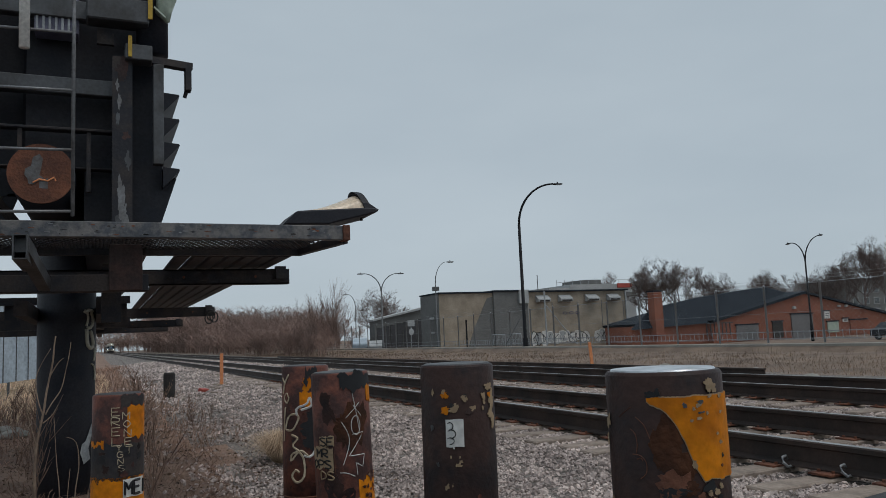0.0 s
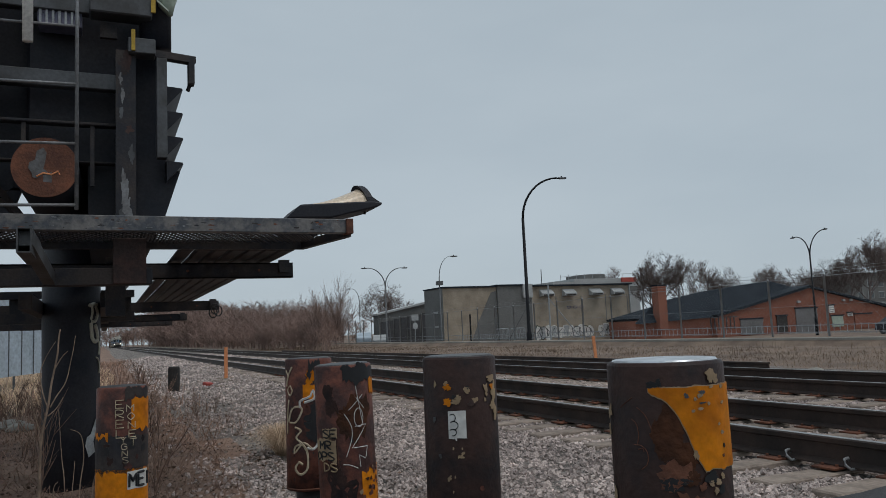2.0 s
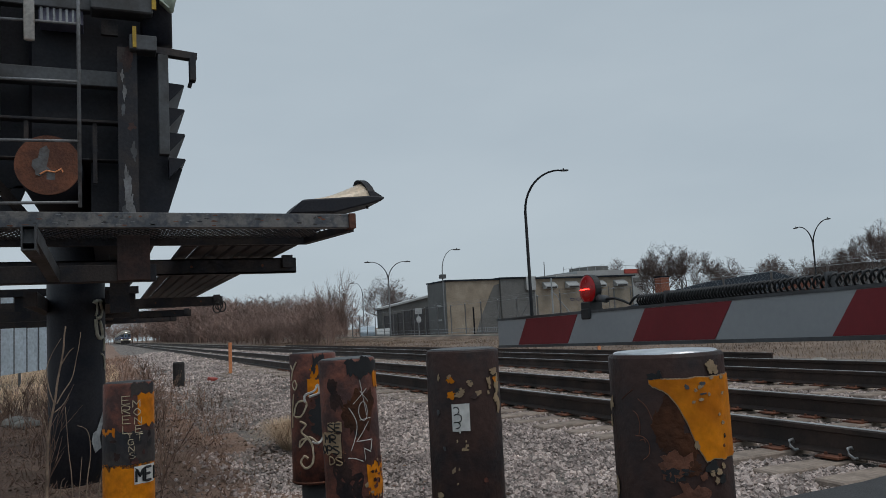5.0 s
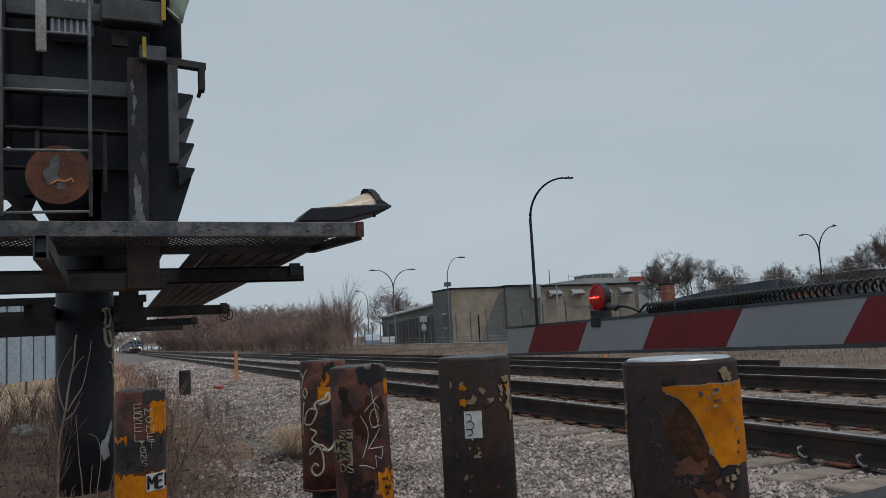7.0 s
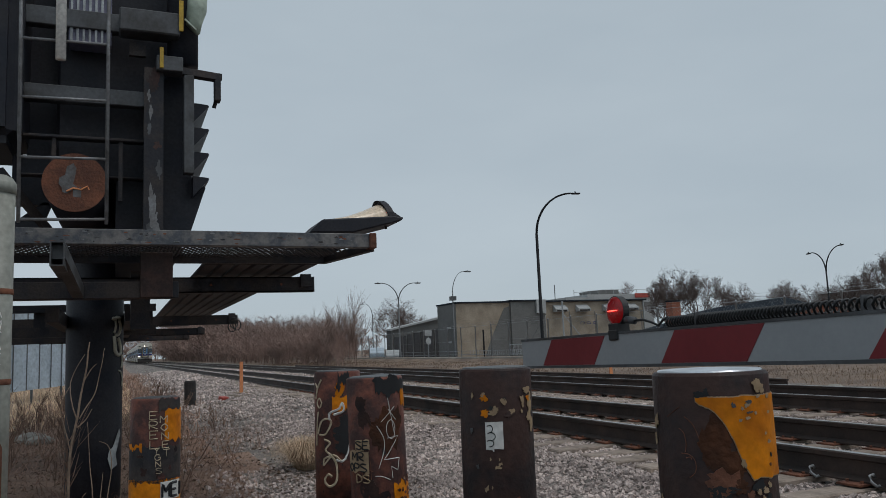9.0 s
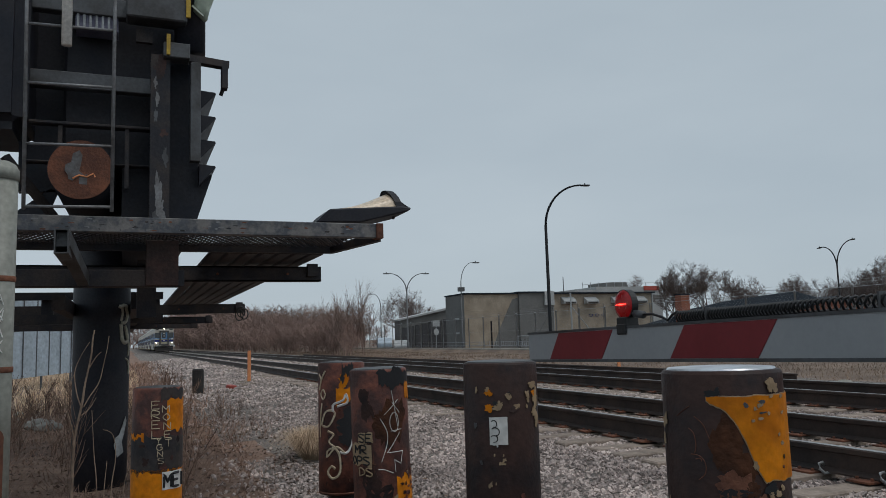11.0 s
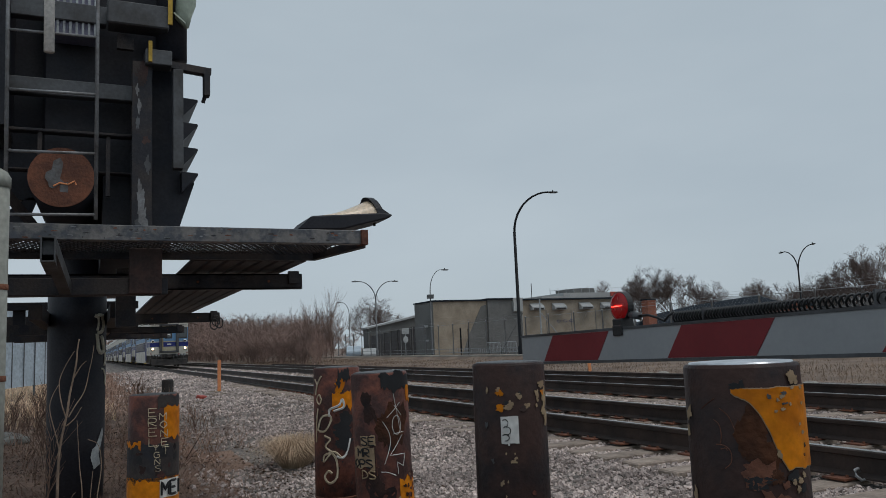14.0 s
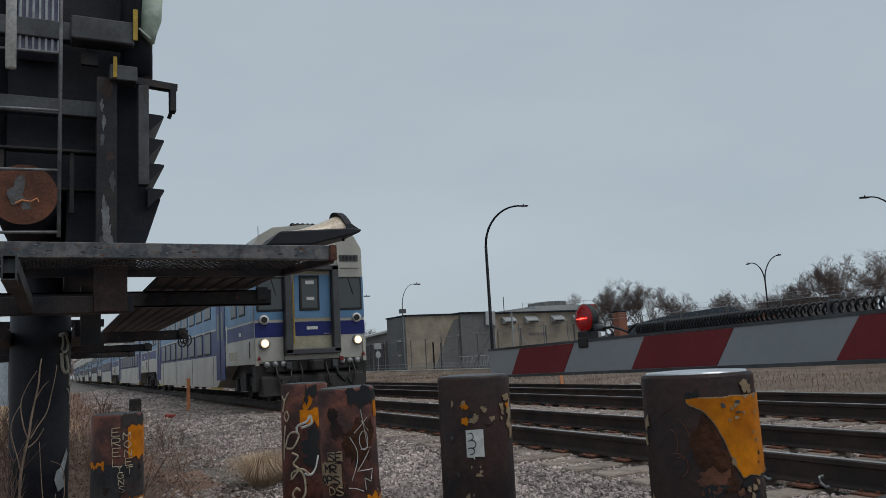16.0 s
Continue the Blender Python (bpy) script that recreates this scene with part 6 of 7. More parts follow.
    part("aerial", rod(B(), (46.0, 84, 5.7), (46.0, 84, 8.0), 0.05, seg=6), M_LAMPGREY, t)


build_utility()


def build_low_hall():
    t = thing("low_hall", "low grey hall with a sloping roof and dark glazing", "building")
    bm = prism(B(), [(27.9, -1.3), (27.9, 3.2), (34.9, 4.6), (34.9, -1.3)], 95, 97, "y")
    part("wall", bm, M_BUILDGREY, t)
    bm = prism(B(), [(27.6, 3.15), (27.6, 3.38), (35.0, 4.85), (35.0, 4.6)], 94.6, 97, "y")
    part("roof", bm, M_PALE, t, "pale roof edge")
    for k in range(7):
        x = 28.1 + k * 0.95
        w = part("window", bbox(B(), x, x + 0.82, 94.93, 95.0, -0.9, 2.3 + 0.16 * k), M_GREYSTEEL, t)
        part("pane", bbox(B(), x + 0.08, x + 0.74, 94.9, 94.935, -0.8, 2.2 + 0.16 * k), M_TRAINGREY, w)


build_low_hall()


def build_far_hall():
    t = thing("distant_hall", "pale flat-roofed building with a red sign and rooftop rail", "building")
    part("wall", bbox(B(), 82, 98, 131, 150, -1.2, 10.0), M_PALE, t)
    part("sign", bbox(B(), 93.5, 97.2, 130.8, 131, 9.2, 10.1), M_SIGNRED, t, "red sign panel")
    part("band", bbox(B(), 82, 98, 130.85, 131, 7.3, 8.3), M_BUILDGREY, t)
    part("screen", bbox(B(), 86, 91, 133, 140, 10.0, 11.0), M_BUILDGREY, t)
    for k in range(9):
        part("roof_post", rod(B(), (79 + 1.9 * k, 131.2, 9.4), (79 + 1.9 * k, 131.2, 10.9), 0.05, seg=5), M_GALV, t)
    part("roof_rail", beam(B(), (79, 131.2, 10.4), (86, 131.2, 10.9), 0.07, 0.07), M_GALV, t)
    part("roof_rail", beam(B(), (86, 131.2, 10.9), (98, 131.2, 10.9), 0.07, 0.07), M_GALV, t)
    part("wall", bbox(B(), 77, 82, 131, 150, -1.2, 9.4), M_PALE, t)


build_far_hall()


def build_brick_house():
    t = thing("brick_building", "low red brick building with dark metal roof, chimney and shutters", "building")
    Y = 60.0

    def cx(x):
        return -4.79 + (x + 4.79) * 0.769

    def cz(z):
        return 0.885 + (z - 0.885) * 0.769
    # gable front
    gable = [(cx(68.4), -1.4), (cx(68.4), cz(0.95)), (cx(85.5), cz(4.45)), (cx(103), cz(0.9)), (cx(103), -1.4)]
    front = part("wall", prism(B(), gable, Y, Y + 18, "y"), M_BRICK, t, "red brick gable wall")
    for a, b in ((gable[1], gable[2]), (gable[2], gable[3])):
        part("roof", prism(B(), [(a[0], a[1] + 0.05), (b[0], b[1] + 0.05), (b[0], b[1] + 0.32), (a[0] - 0.2, a[1] + 0.28)], Y - 0.3, Y + 18.3, "y"), M_ROOFDARK, t, "dark metal roof")
    # long wing with the dark roof slope
    x0, x1 = cx(56), cx(69)
    part("wall", bbox(B(), x0, x1, Y + 0.6, Y + 3, -1.4, cz(0.9)), M_BRICK, t, "low brick wall")
    bm = B()
    q = [bm.verts.new((cx(a), Y - 0.2 + 0.5 * max(z, 0.6), cz(z))) for a, z in ((55.6, 0.55), (68.4, 1.0), (85.5, 4.72), (81.9, 5.7), (68.9, 4.4), (60.3, 3.1))]
    bm.faces.new(q)
    ret = bmesh.ops.extrude_face_region(bm, geom=bm.faces[:])
    for v in ret["geom"]:
        if isinstance(v, bmesh.types.BMVert):
            v.co += Vector((0, 0.12, 0.1))
    bmesh.ops.recalc_face_normals(bm, faces=bm.faces)
    part("roof", bm, M_ROOFDARK, t, "dark metal roof slope")
    ch = part("chimney", bbox(B(), cx(58.9), cx(60.2), Y - 0.3, Y + 0.6, 0, cz(5.2)), M_BRICK, t, "square brick chimney")
    part("cap", bbox(B(), cx(58.8), cx(60.3), Y - 0.35, Y + 0.65, cz(5.2), cz(5.2) + 0.12), M_ROOFDARK, ch)
    for a, b, z0, z1, m, n in ((72.4, 76.3, -1.5, 0.5, M_SHUTTER, "garage_door"), (82.5, 86.6, -1.7, 1.65, M_SHUTTER, "garage_door"), (78.9, 80.8, -1.4, 0.75, M_TRAINDARK, "window"), (89.4, 91.6, -1.1, 0.4, M_TARP, "window"), (94, 97.5, -1.4, 0.5, M_BRICK, "door"), (89.0, 90.0, 0.9, 1.9, M_WHITE, "sign"), (92.6, 93.6, 0.3, 0.75, M_WHITE, "sign")):
        ob = part(n, bbox(B(), cx(a), cx(b), Y - 0.1, Y - 0.005, cz(z0), cz(z1)), m, t, "grey roller shutter" if n == "garage_door" else "")
        part("frame", bbox(B(), cx(a) - 0.12, cx(b) + 0.12, Y - 0.14, Y - 0.003, cz(z1), cz(z1) + 0.14), M_ROOFDARK, ob)
        if n == "garage_door":
            for k in range(6):
                zz = cz(z0) + (cz(z1) - cz(z0)) * (k + 0.5) / 6
                part("slat", bbox(B(), cx(a), cx(b), Y - 0.115, Y - 0.1, zz, zz + 0.05), M_BUILDGREY, ob)
        if n == "sign":
            for k in range(3):
                zz = cz(z0) + (cz(z1) - cz(z0)) * (k + 0.6) / 4
                part("text_bar", bbox(B(), cx(a) + 0.1, cx(b) - 0.1, Y - 0.11, Y - 0.1, zz, zz + 0.05), M_INK, ob)
    for x in (92.0, 93.5, 83.2):
        part("wall_lamp", box(B(), (cx(x), Y - 0.1, cz(2.6)), (0.35, 0.2, 0.25)), M_PALE, t)
    # gas rack
    rack = part("rack", bbox(B(), cx(66), cx(70.5), Y - 1.2, Y - 1.1, cz(0.9), cz(1.0)), M_GREYSTEEL, t)
    for k in range(7):
        part("rack_bar", bbox(B(), cx(66) + 0.5 * k, cx(66) + 0.5 * k + 0.06, Y - 1.2, Y - 1.1, -0.3, cz(1.0)), M_GREYSTEEL, rack)


build_brick_house()


def build_apartment():
    t = thing("apartment_block", "distant dark brown apartment block with two rows of windows", "building")
    part("wall", bbox(B(), 174, 205, 141, 155, -1, 10.6), M_BUILDGREY, t)
    part("roof_edge", bbox(B(), 173.5, 205.5, 140.6, 155, 10.6, 11.0), M_ROOFDARK, t)
    for r in range(3):
        for k in range(6):
            w = part("window", bbox(B(), 176 + 4 * k, 178.2 + 4 * k, 140.9, 141, 1.2 + 3 * r, 3.0 + 3 * r), M_PALE, t)
            part("pane", bbox(B(), 176.2 + 4 * k, 178 + 4 * k, 140.85, 140.91, 1.35 + 3 * r, 2.85 + 3 * r), M_GLASS, w)


build_apartment()


def build_sheet_fence():
    t = thing("sheet_metal_fence", "tall blue-grey corrugated sheet metal fence", "fence")
    bm = B()
    a, b = Vector((-9.4, 20.5, 0)), Vector((-5.9, 34.0, 0))
    n = 110
    prev = None
    side = (b - a).normalized().cross(Vector((0, 0, 1)))
    for i in range(n + 1):
        p = a + (b - a) * i / n + side * (0.05 if i % 2 else -0.05)
        q = [bm.verts.new(p + Vector((0, 0, z))) for z in (0.05, 2.6)]
        if prev:
            bm.faces.new((prev[0], q[0], q[1], prev[1]))
        prev = q
    ret = bmesh.ops.extrude_face_region(bm, geom=bm.faces[:])
    for v in ret["geom"]:
        if isinstance(v, bmesh.types.BMVert):
            v.co += side * 0.012
    part("sheet", bm, M_BLUEFENCE, t)
    for k in range(14):
        p = a + (b - a) * k / 13 + side * 0.07
        part("seam", rod(B(), p + Vector((0, 0, 0.05)), p + Vector((0, 0, 2.6)), 0.018, seg=5), M_LAMPGREY, t)
    for k in range(6):
        p = a + (b - a) * k / 5 - side * 0.08
        part("post", rod(B(), p + Vector((0, 0, -0.4)), p + Vector((0, 0, 2.5)), 0.04, seg=8), M_LAMPGREY, t)


build_sheet_fence()


def parked_car(x, y, turn, body, label):
    t = thing("parked_car", label, "car", (x, y, ground_z(x, y)), turn=turn)
    prof = [(-2.1, 0.3), (-2.15, 0.75), (-1.9, 0.95), (-1.2, 1.0), (-0.6, 1.42), (0.9, 1.45), (1.6, 1.0), (2.1, 0.9), (2.15, 0.35)]
    part("body", soften(prism(B(), prof, -0.85, 0.85, "x"), 0.05), body, t)
    part("windows", prism(B(), [(-1.05, 1.02), (-0.55, 1.37), (0.85, 1.4), (1.4, 1.02)], -0.862, 0.862, "x"), M_GLASS, t)
    for yy in (-1.35, 1.35):
        for s in (-0.78, 0.78):
            w = part("wheel", rod(B(), (s - 0.1, yy, 0.31), (s + 0.1, yy, 0.31), 0.31, seg=18), M_RUBBER, t)
            part("rim", rod(B(), (s - 0.11, yy, 0.31), (s + 0.11, yy, 0.31), 0.19, seg=14), M_GALV, w)


parked_car(23.6, 88, -18, M_BLUEFENCE, "pale blue parked car beyond the fence")
parked_car(26.6, 91, -18, M_PALE, "light grey parked car beyond the fence")
parked_car(56.0, 43.5, 80, M_BLACK, "black parked car beyond the fence")


def stop_signs():
    t = thing("road_sign", "grey backs of two road signs on a thin post", "road sign", (24.0, 72.5, -0.1))
    part("post", rod(B(), (0, 0, -0.5), (0, 0, 2.6), 0.04, seg=6), M_GALV, t)
    part("sign_plate", box(B(), (0, -0.05, 2.4), (0.75, 0.03, 0.6)), M_PALE, t)
    part("sign_plate", lathe(B(), [(0.36, -0.015), (0.36, 0.015)], 8), M_PALE, t).matrix_basis = pose(0, -0.05, 1.55, 90, 0, 22.5)


stop_signs()


def barriers():
    for y in (46.6, 48.9):
        t = thing("steel_barrier", "pale tubular steel crowd barrier by the fence", "barrier", (21.8, y, -0.08), "steel barriers")
        part("frame", tube(B(), [(0, 0, 0), (0, 0, 0.8), (0, 0.1, 0.88), (0, 1.9, 0.88), (0, 2.0, 0.8), (0, 2.0, 0)], 0.03, 6), M_GALV, t, "", True)
        for k in range(9):
            part("bar", rod(B(), (0, 0.2 + 0.2 * k, 0.12), (0, 0.2 + 0.2 * k, 0.86), 0.01, seg=5), M_GALV, t)
    t = thing("braced_pole", "thin grey pole with two diagonal braces", "pole", (20.9, 41.8, 0))
    part("pole", rod(B(), (0, 0, 0), (0, 0, 3.4), 0.05, seg=8), M_GALV, t)
    part("brace", rod(B(), (0, 0, 2.6), (2.1, -0.2, 0), 0.03, seg=6), M_GALV, t)
    part("brace", rod(B(), (-0.1, 1.9, 2.7), (-1.1, 3.4, 0.1), 0.02, seg=6), M_LAMPGREY, t)
    t = thing("dark_post", "short dark post pair at the building", "post", (30.9, 74, -1.05))
    part("post", rod(B(), (0, 0, 0), (0, 0, 3.5), 0.09, seg=8), M_LAMPBLACK, t)
    part("post", rod(B(), (0.9, 0, 0), (0.9, 0, 3.4), 0.06, seg=8), M_LAMPBLACK, t)


barriers()


# ---- plants ----
def grow(seed, height, spread, levels, forks, r0, upward=0.35, first=0.28, sides=4, thin=0.004):
    """Vertices and faces of a bare branching plant."""
    rng = random.Random(seed)
    V, F = [], []

    def limb(a, b, ra, rb, s):
        d = (b - a)
        u = d.cross(Vector((0.3, 0.9, 0.2))).normalized()
        w = d.cross(u).normalized()
        k0 = len(V)
        for p, r in ((a, ra), (b, rb)):
            for i in range(s):
                t = i * math.tau / s
                V.append(tuple(p + r * (math.cos(t) * u + math.sin(t) * w)))
        for i in range(s):
            F.append((k0 + i, k0 + (i + 1) % s, k0 + s + (i + 1) % s, k0 + s + i))

    def branch(p, d, length, r, lev):
        s = sides if lev == 0 else 3
        n = 3 if lev < levels else 1
        pts = [p]
        for i in range(n):
            d = (d + Vector((rng.uniform(-1, 1), rng.uniform(-1, 1), rng.uniform(-0.5, 1))) * (0.10 if lev == 0 else 0.2) + Vector((0, 0, upward * 0.12))).normalized()
            q = p + d * length / n
            limb(p, q, r * (1 - 0.55 * i / n), r * (1 - 0.55 * (i + 1) / n), s)
            p = q
            pts.append(p)
        if lev >= levels:
            return
        for k in range(forks[lev]):
            f = rng.uniform(0.35 if lev else first / 0.6, 1.0)
            i = min(int(f * n), n - 1)
            base = pts[i].lerp(pts[i + 1], f * n - i)
            ang = rng.uniform(0, math.tau)
            out = Vector((math.cos(ang), math.sin(ang), 0))
            nd = (d * (0.7 + upward) + out * rng.uniform(0.5, 1.15) * spread).normalized()
            branch(base, nd, length * rng.uniform(0.45, 0.75), max(r * rng.uniform(0.38, 0.58), thin), lev + 1)
    branch(Vector((0, 0, -0.1)), Vector((0, 0, 1)), height * 0.6, r0, 0)
    return V, F


def mesh_of(name, vf, material):
    me = bpy.data.meshes.new(name)
    me.from_pydata(vf[0], [], vf[1])
    me.materials.append(material)
    return me


def rounded(V, height, radius, low):
    """Draws a branching plant into a rounded crown of that height and half width."""
    top = sorted(p[2] for p in V)[int(len(V) * 0.985)]
    wide = sorted(math.hypot(p[0], p[1]) for p in V)[int(len(V) * 0.9)]
    mid, half = (height + low) / 2, (height - low) / 2
    out = []
    for x, y, z in V:
        x, y, z = x * radius / wide, y * radius / wide, z * height / top
        if z > low:
            u, w = math.hypot(x, y) / radius, (z - mid) / half
            q = math.hypot(u, w)
            f = 1 if q < 0.75 else (0.75 + 0.42 * math.tanh((q - 0.75) / 0.55)) / q
            x, y, z = x * f, y * f, mid + (z - mid) * f
        out.append((x, y, z))
    return out


TREETOPS = [(96, 138, 13.2), (87.3, 112, 13.3), (89, 116, 12.4), (93.5, 112, 12.6), (99, 112, 12.0), (103.5, 113, 10.4), (113, 112, 10.0), (117, 114, 11.0), (121.5, 112, 10.5), (130.5, 112, 11.9), (135.5, 113, 11.8), (140.5, 111, 16.0), (149, 111, 18.6), (158, 112, 19.2), (167, 112, 19.6), (176, 112, 19.0), (108, 118, 9.0), (37.1, 118, 9.0), (126, 120, 10.0), (144, 118, 13.5)]


def build_trees():
    kinds = []
    for s, wide in enumerate((2.7, 3.3, 2.5, 3.0)):
        V, F = grow(20 + s, 10.5, 1.0, 5, (8, 6, 5, 5, 3), 0.2, 0.3, 0.22, 4, 0.014)
        kinds.append(mesh_of("crown", (rounded(V, 10.0, wide, 2.0), F), M_BARK))
    rng = random.Random(12)
    spots = [(x, y, (z + 1.05) / 10) for x, y, z in TREETOPS]
    for i, (x, y, s) in enumerate(spots):
        t = thing("bare_tree", "bare grey-brown winter tree with a wide fine crown" if y != 118 or x > 50 else "round bare winter tree behind the low hall", "tree", (x, y, -1.05), "bare trees")
        t.matrix_world = pose(x, y, -1.05, 0, 0, rng.uniform(0, 360)) @ Matrix.Diagonal((s * (1.4 if x < 50 else 1), s * (1.4 if x < 50 else 1), s, 1))
        ob = new("crown", kinds[1 if x < 50 else i % 4])
        ob.parent = t
        part("trunk", lathe(B(), [(0.3, -0.2), (0.22, 0.6), (0.19, 2.2)], 10), M_BARK, t, "", True)


build_trees()


def thicket():
    """The scrubby tree line along the far side of the tracks, too dense to count."""
    rng = random.Random(31)
    near = [grow(50 + s, 4.6, 1.15, 3, (11, 7, 6), 0.05, 0.4, 0.03, 3, 0.008) for s in range(5)]
    far = [grow(70 + s, 4.6, 1.15, 3, (9, 5, 4), 0.06, 0.4, 0.03, 3, 0.016) for s in range(4)]
    V, F = [], []

    def put(x, y, height, tv, tf, wide=1.0):
        a, c = rng.uniform(0, 6.28), len(V)
        zs = height / max(p[2] for p in tv)
        ca, sa = math.cos(a) * zs * wide, math.sin(a) * zs * wide
        z0 = ground_z(x, y)
        V.extend((x + ca * p[0] - sa * p[1], y + sa * p[0] + ca * p[1], z0 + zs * p[2]) for p in tv)
        F.extend(tuple(i + c for i in f) for f in tf)
    for i in range(640):
        y = 50 + 330 * rng.random() ** 1.6
        lo = 10.6 + 0.012 * (y - 50)
        x = lo + rng.random() ** 1.5 * 11
        if x > -5.6 + 0.29 * y:
            continue
        height = (1.4 + 0.046 * y * min(1, 0.55 + (x - lo) / 4)) * rng.uniform(0.6, 1.08)
        if rng.random() < 0.06:
            put(x, y, height * 1.3, *rng.choice(far), 0.45)
        put(x, y, height, *rng.choice(near if y < 110 else far), rng.uniform(0.9, 1.4))
    for i in range(26):
        put(rng.uniform(21.5, 27.8), rng.uniform(97, 116), rng.uniform(3.0, 5.2), *rng.choice(far))
    for i in range(70):
        put(-9 - rng.random() * 14, 140 + 260 * rng.random(), rng.uniform(3, 5), *rng.choice(far))
    for i in range(110):
        put(rng.uniform(-45, 45), rng.uniform(425, 480), rng.uniform(9, 15), *rng.choice(far), 1.3)
    tagged(from_arrays("thicket", V, F, M_SCRUB), "dense brown leafless scrub along the tracks", "thicket", kind="stuff")


thicket()


def tall_shrubs():
    for i, (x, y, h) in enumerate(((12.0, 59, 5.5), (11.1, 60, 4.6), (12.7, 60, 4.2), (13.4, 62, 3.0), (10.3, 58.5, 3.2))):
        me = mesh_of("crown", grow(80 + i, h, 0.62, 3, (12, 8, 5), 0.035, 0.65, 0.05, 4, 0.005), M_SCRUB)
        t = thing("tall_shrub", "tall brown leafless shrub with upright twigs", "shrub", (x, y, ground_z(x, y)), "tall bare shrubs")
        ob = new("crown", me)
        ob.parent = t


tall_shrubs()


def blades(spots, name, label, material, category):
    """Dry grass and weed stalks: thin bent triangles, one joined mesh."""
    V, F = [], []
    rng = random.Random(77)
    for x, y, h, lean, w in spots:
        a = rng.uniform(0, math.tau)
        dx, dy = math.cos(a) * lean * h, math.sin(a) * lean * h
        b = rng.uniform(0, math.tau)
        px, py = math.cos(b) * w, math.sin(b) * w
        z = ground_z(x, y) - 0.02
        c = len(V)
        V.extend(((x - px, y - py, z), (x + px, y + py, z), (x + dx * 0.4 + px * 0.8, y + dy * 0.4 + py * 0.8, z + h * 0.55), (x + dx * 0.4 - px * 0.8, y + dy * 0.4 - py * 0.8, z + h * 0.55), (x + dx, y + dy, z + h * (1 - 0.4 * lean))))
        F.extend(((c, c + 1, c + 2, c + 3), (c + 3, c + 2, c + 4)))
    ob = from_arrays(name, V, F, material)
    tagged(ob, label, category, kind="stuff")


def build_grasses():
    rng = random.Random(9)
    verge = []
    for i in range(42000):
        y = 6 + 84 * rng.random() ** 1.3
        x = rng.uniform(9.6, 19.9)
        if noise.noise((x * 0.35, y * 0.25, 2.0)) < rng.uniform(-0.7, 0.2):
            continue
        verge.append((x, y, rng.uniform(0.05, 0.2) * (1.0 if x < 17 else 0.6), rng.uniform(0.3, 1.3), 0.0025 + 0.00018 * y))
    for i in range(900):
        verge.append((rng.uniform(9.4, 18.5), 8 + 40 * rng.random(), rng.uniform(0.2, 0.42), rng.uniform(0.1, 0.6), 0.006))
    blades(verge, "dry_grass", "dry brown grass and weeds beyond the tracks", M_VERGEGRASS, "grass")
    left = []
    for i in range(15000):
        y = 4.6 + 34 * rng.random() ** 1.7
        x = rng.uniform(-11, -2.2)
        if x > -3.4 and rng.random() < 0.85:
            continue
        if noise.noise((x * 0.6, y * 0.4, 5.0)) < rng.uniform(-0.6, 0.25):
            continue
        left.append((x, y, rng.uniform(0.04, 0.2), rng.uniform(0.3, 1.4), 0.0018 + 0.00026 * y))
    for i in range(5200):
        y = 11 + 52 * rng.random() ** 1.2
        x = -2.75 - rng.random() ** 0.7 * 4.2
        if noise.noise((x * 0.5, y * 0.3, 8.0)) < rng.uniform(-0.6, 0.15):
            continue
        left.append((x, y, rng.uniform(0.1, 0.42), rng.uniform(0.2, 0.9), 0.003 + 0.00026 * y))
    for i in range(5000):
        y = 4.8 + 9 * rng.random()
        left.append((rng.uniform(-7.5, -4.7 + 0.13 * y), y, rng.uniform(0.05, 0.22), rng.uniform(0.9, 1.9), 0.0018 + 0.0002 * y))
    blades(left, "dead_weeds", "matted dead brown weeds and grass on bare earth", M_TWIG, "weeds")
    pale = []
    for i in range(5000):
        y = 17 + 26 * rng.random()
        x = rng.uniform(-9, -4.4)
        pale.append((x, y, rng.uniform(0.1, 0.35), rng.uniform(0.2, 0.9), 0.004 + 0.0002 * y))
    blades(pale, "pale_grass", "pale dry grass along the sheet metal fence", M_STRAW, "grass")


build_grasses()


def grass_tuft():
    rng = random.Random(15)
    V, F = [], []
    for i in range(2600):
        a, o = rng.uniform(0, math.tau), rng.random() ** 0.5 * 0.13
        h, lean = rng.uniform(0.2, 0.4), rng.uniform(0.3, 1.7) - 0.2
        dx, dy = math.cos(a), math.sin(a)
        c = len(V)
        w = 0.0012
        p = Vector((dx * o, dy * o, 0))
        s = Vector((-dy, dx, 0)) * w
        m = p + Vector((dx * lean * h * 0.45, dy * lean * h * 0.45, h * 0.7))
        e = p + Vector((dx * lean * h + 0.03, dy * lean * h, h * (0.95 - 0.45 * lean)))
        V.extend((tuple(p - s), tuple(p + s), tuple(m + s), tuple(m - s), tuple(e)))
        F.extend(((c, c + 1, c + 2, c + 3), (c + 3, c + 2, c + 4)))
    ob = from_arrays("grass_tuft", V, F, M_STRAW)
    ob.matrix_world = pose(-2.82, 9.0, ground_z(-2.82, 9.0) - 0.01) @ Matrix.Scale(1.25, 4)
    tagged(ob, "round tuft of pale dry grass on the gravel", "grass tuft")


grass_tuft()


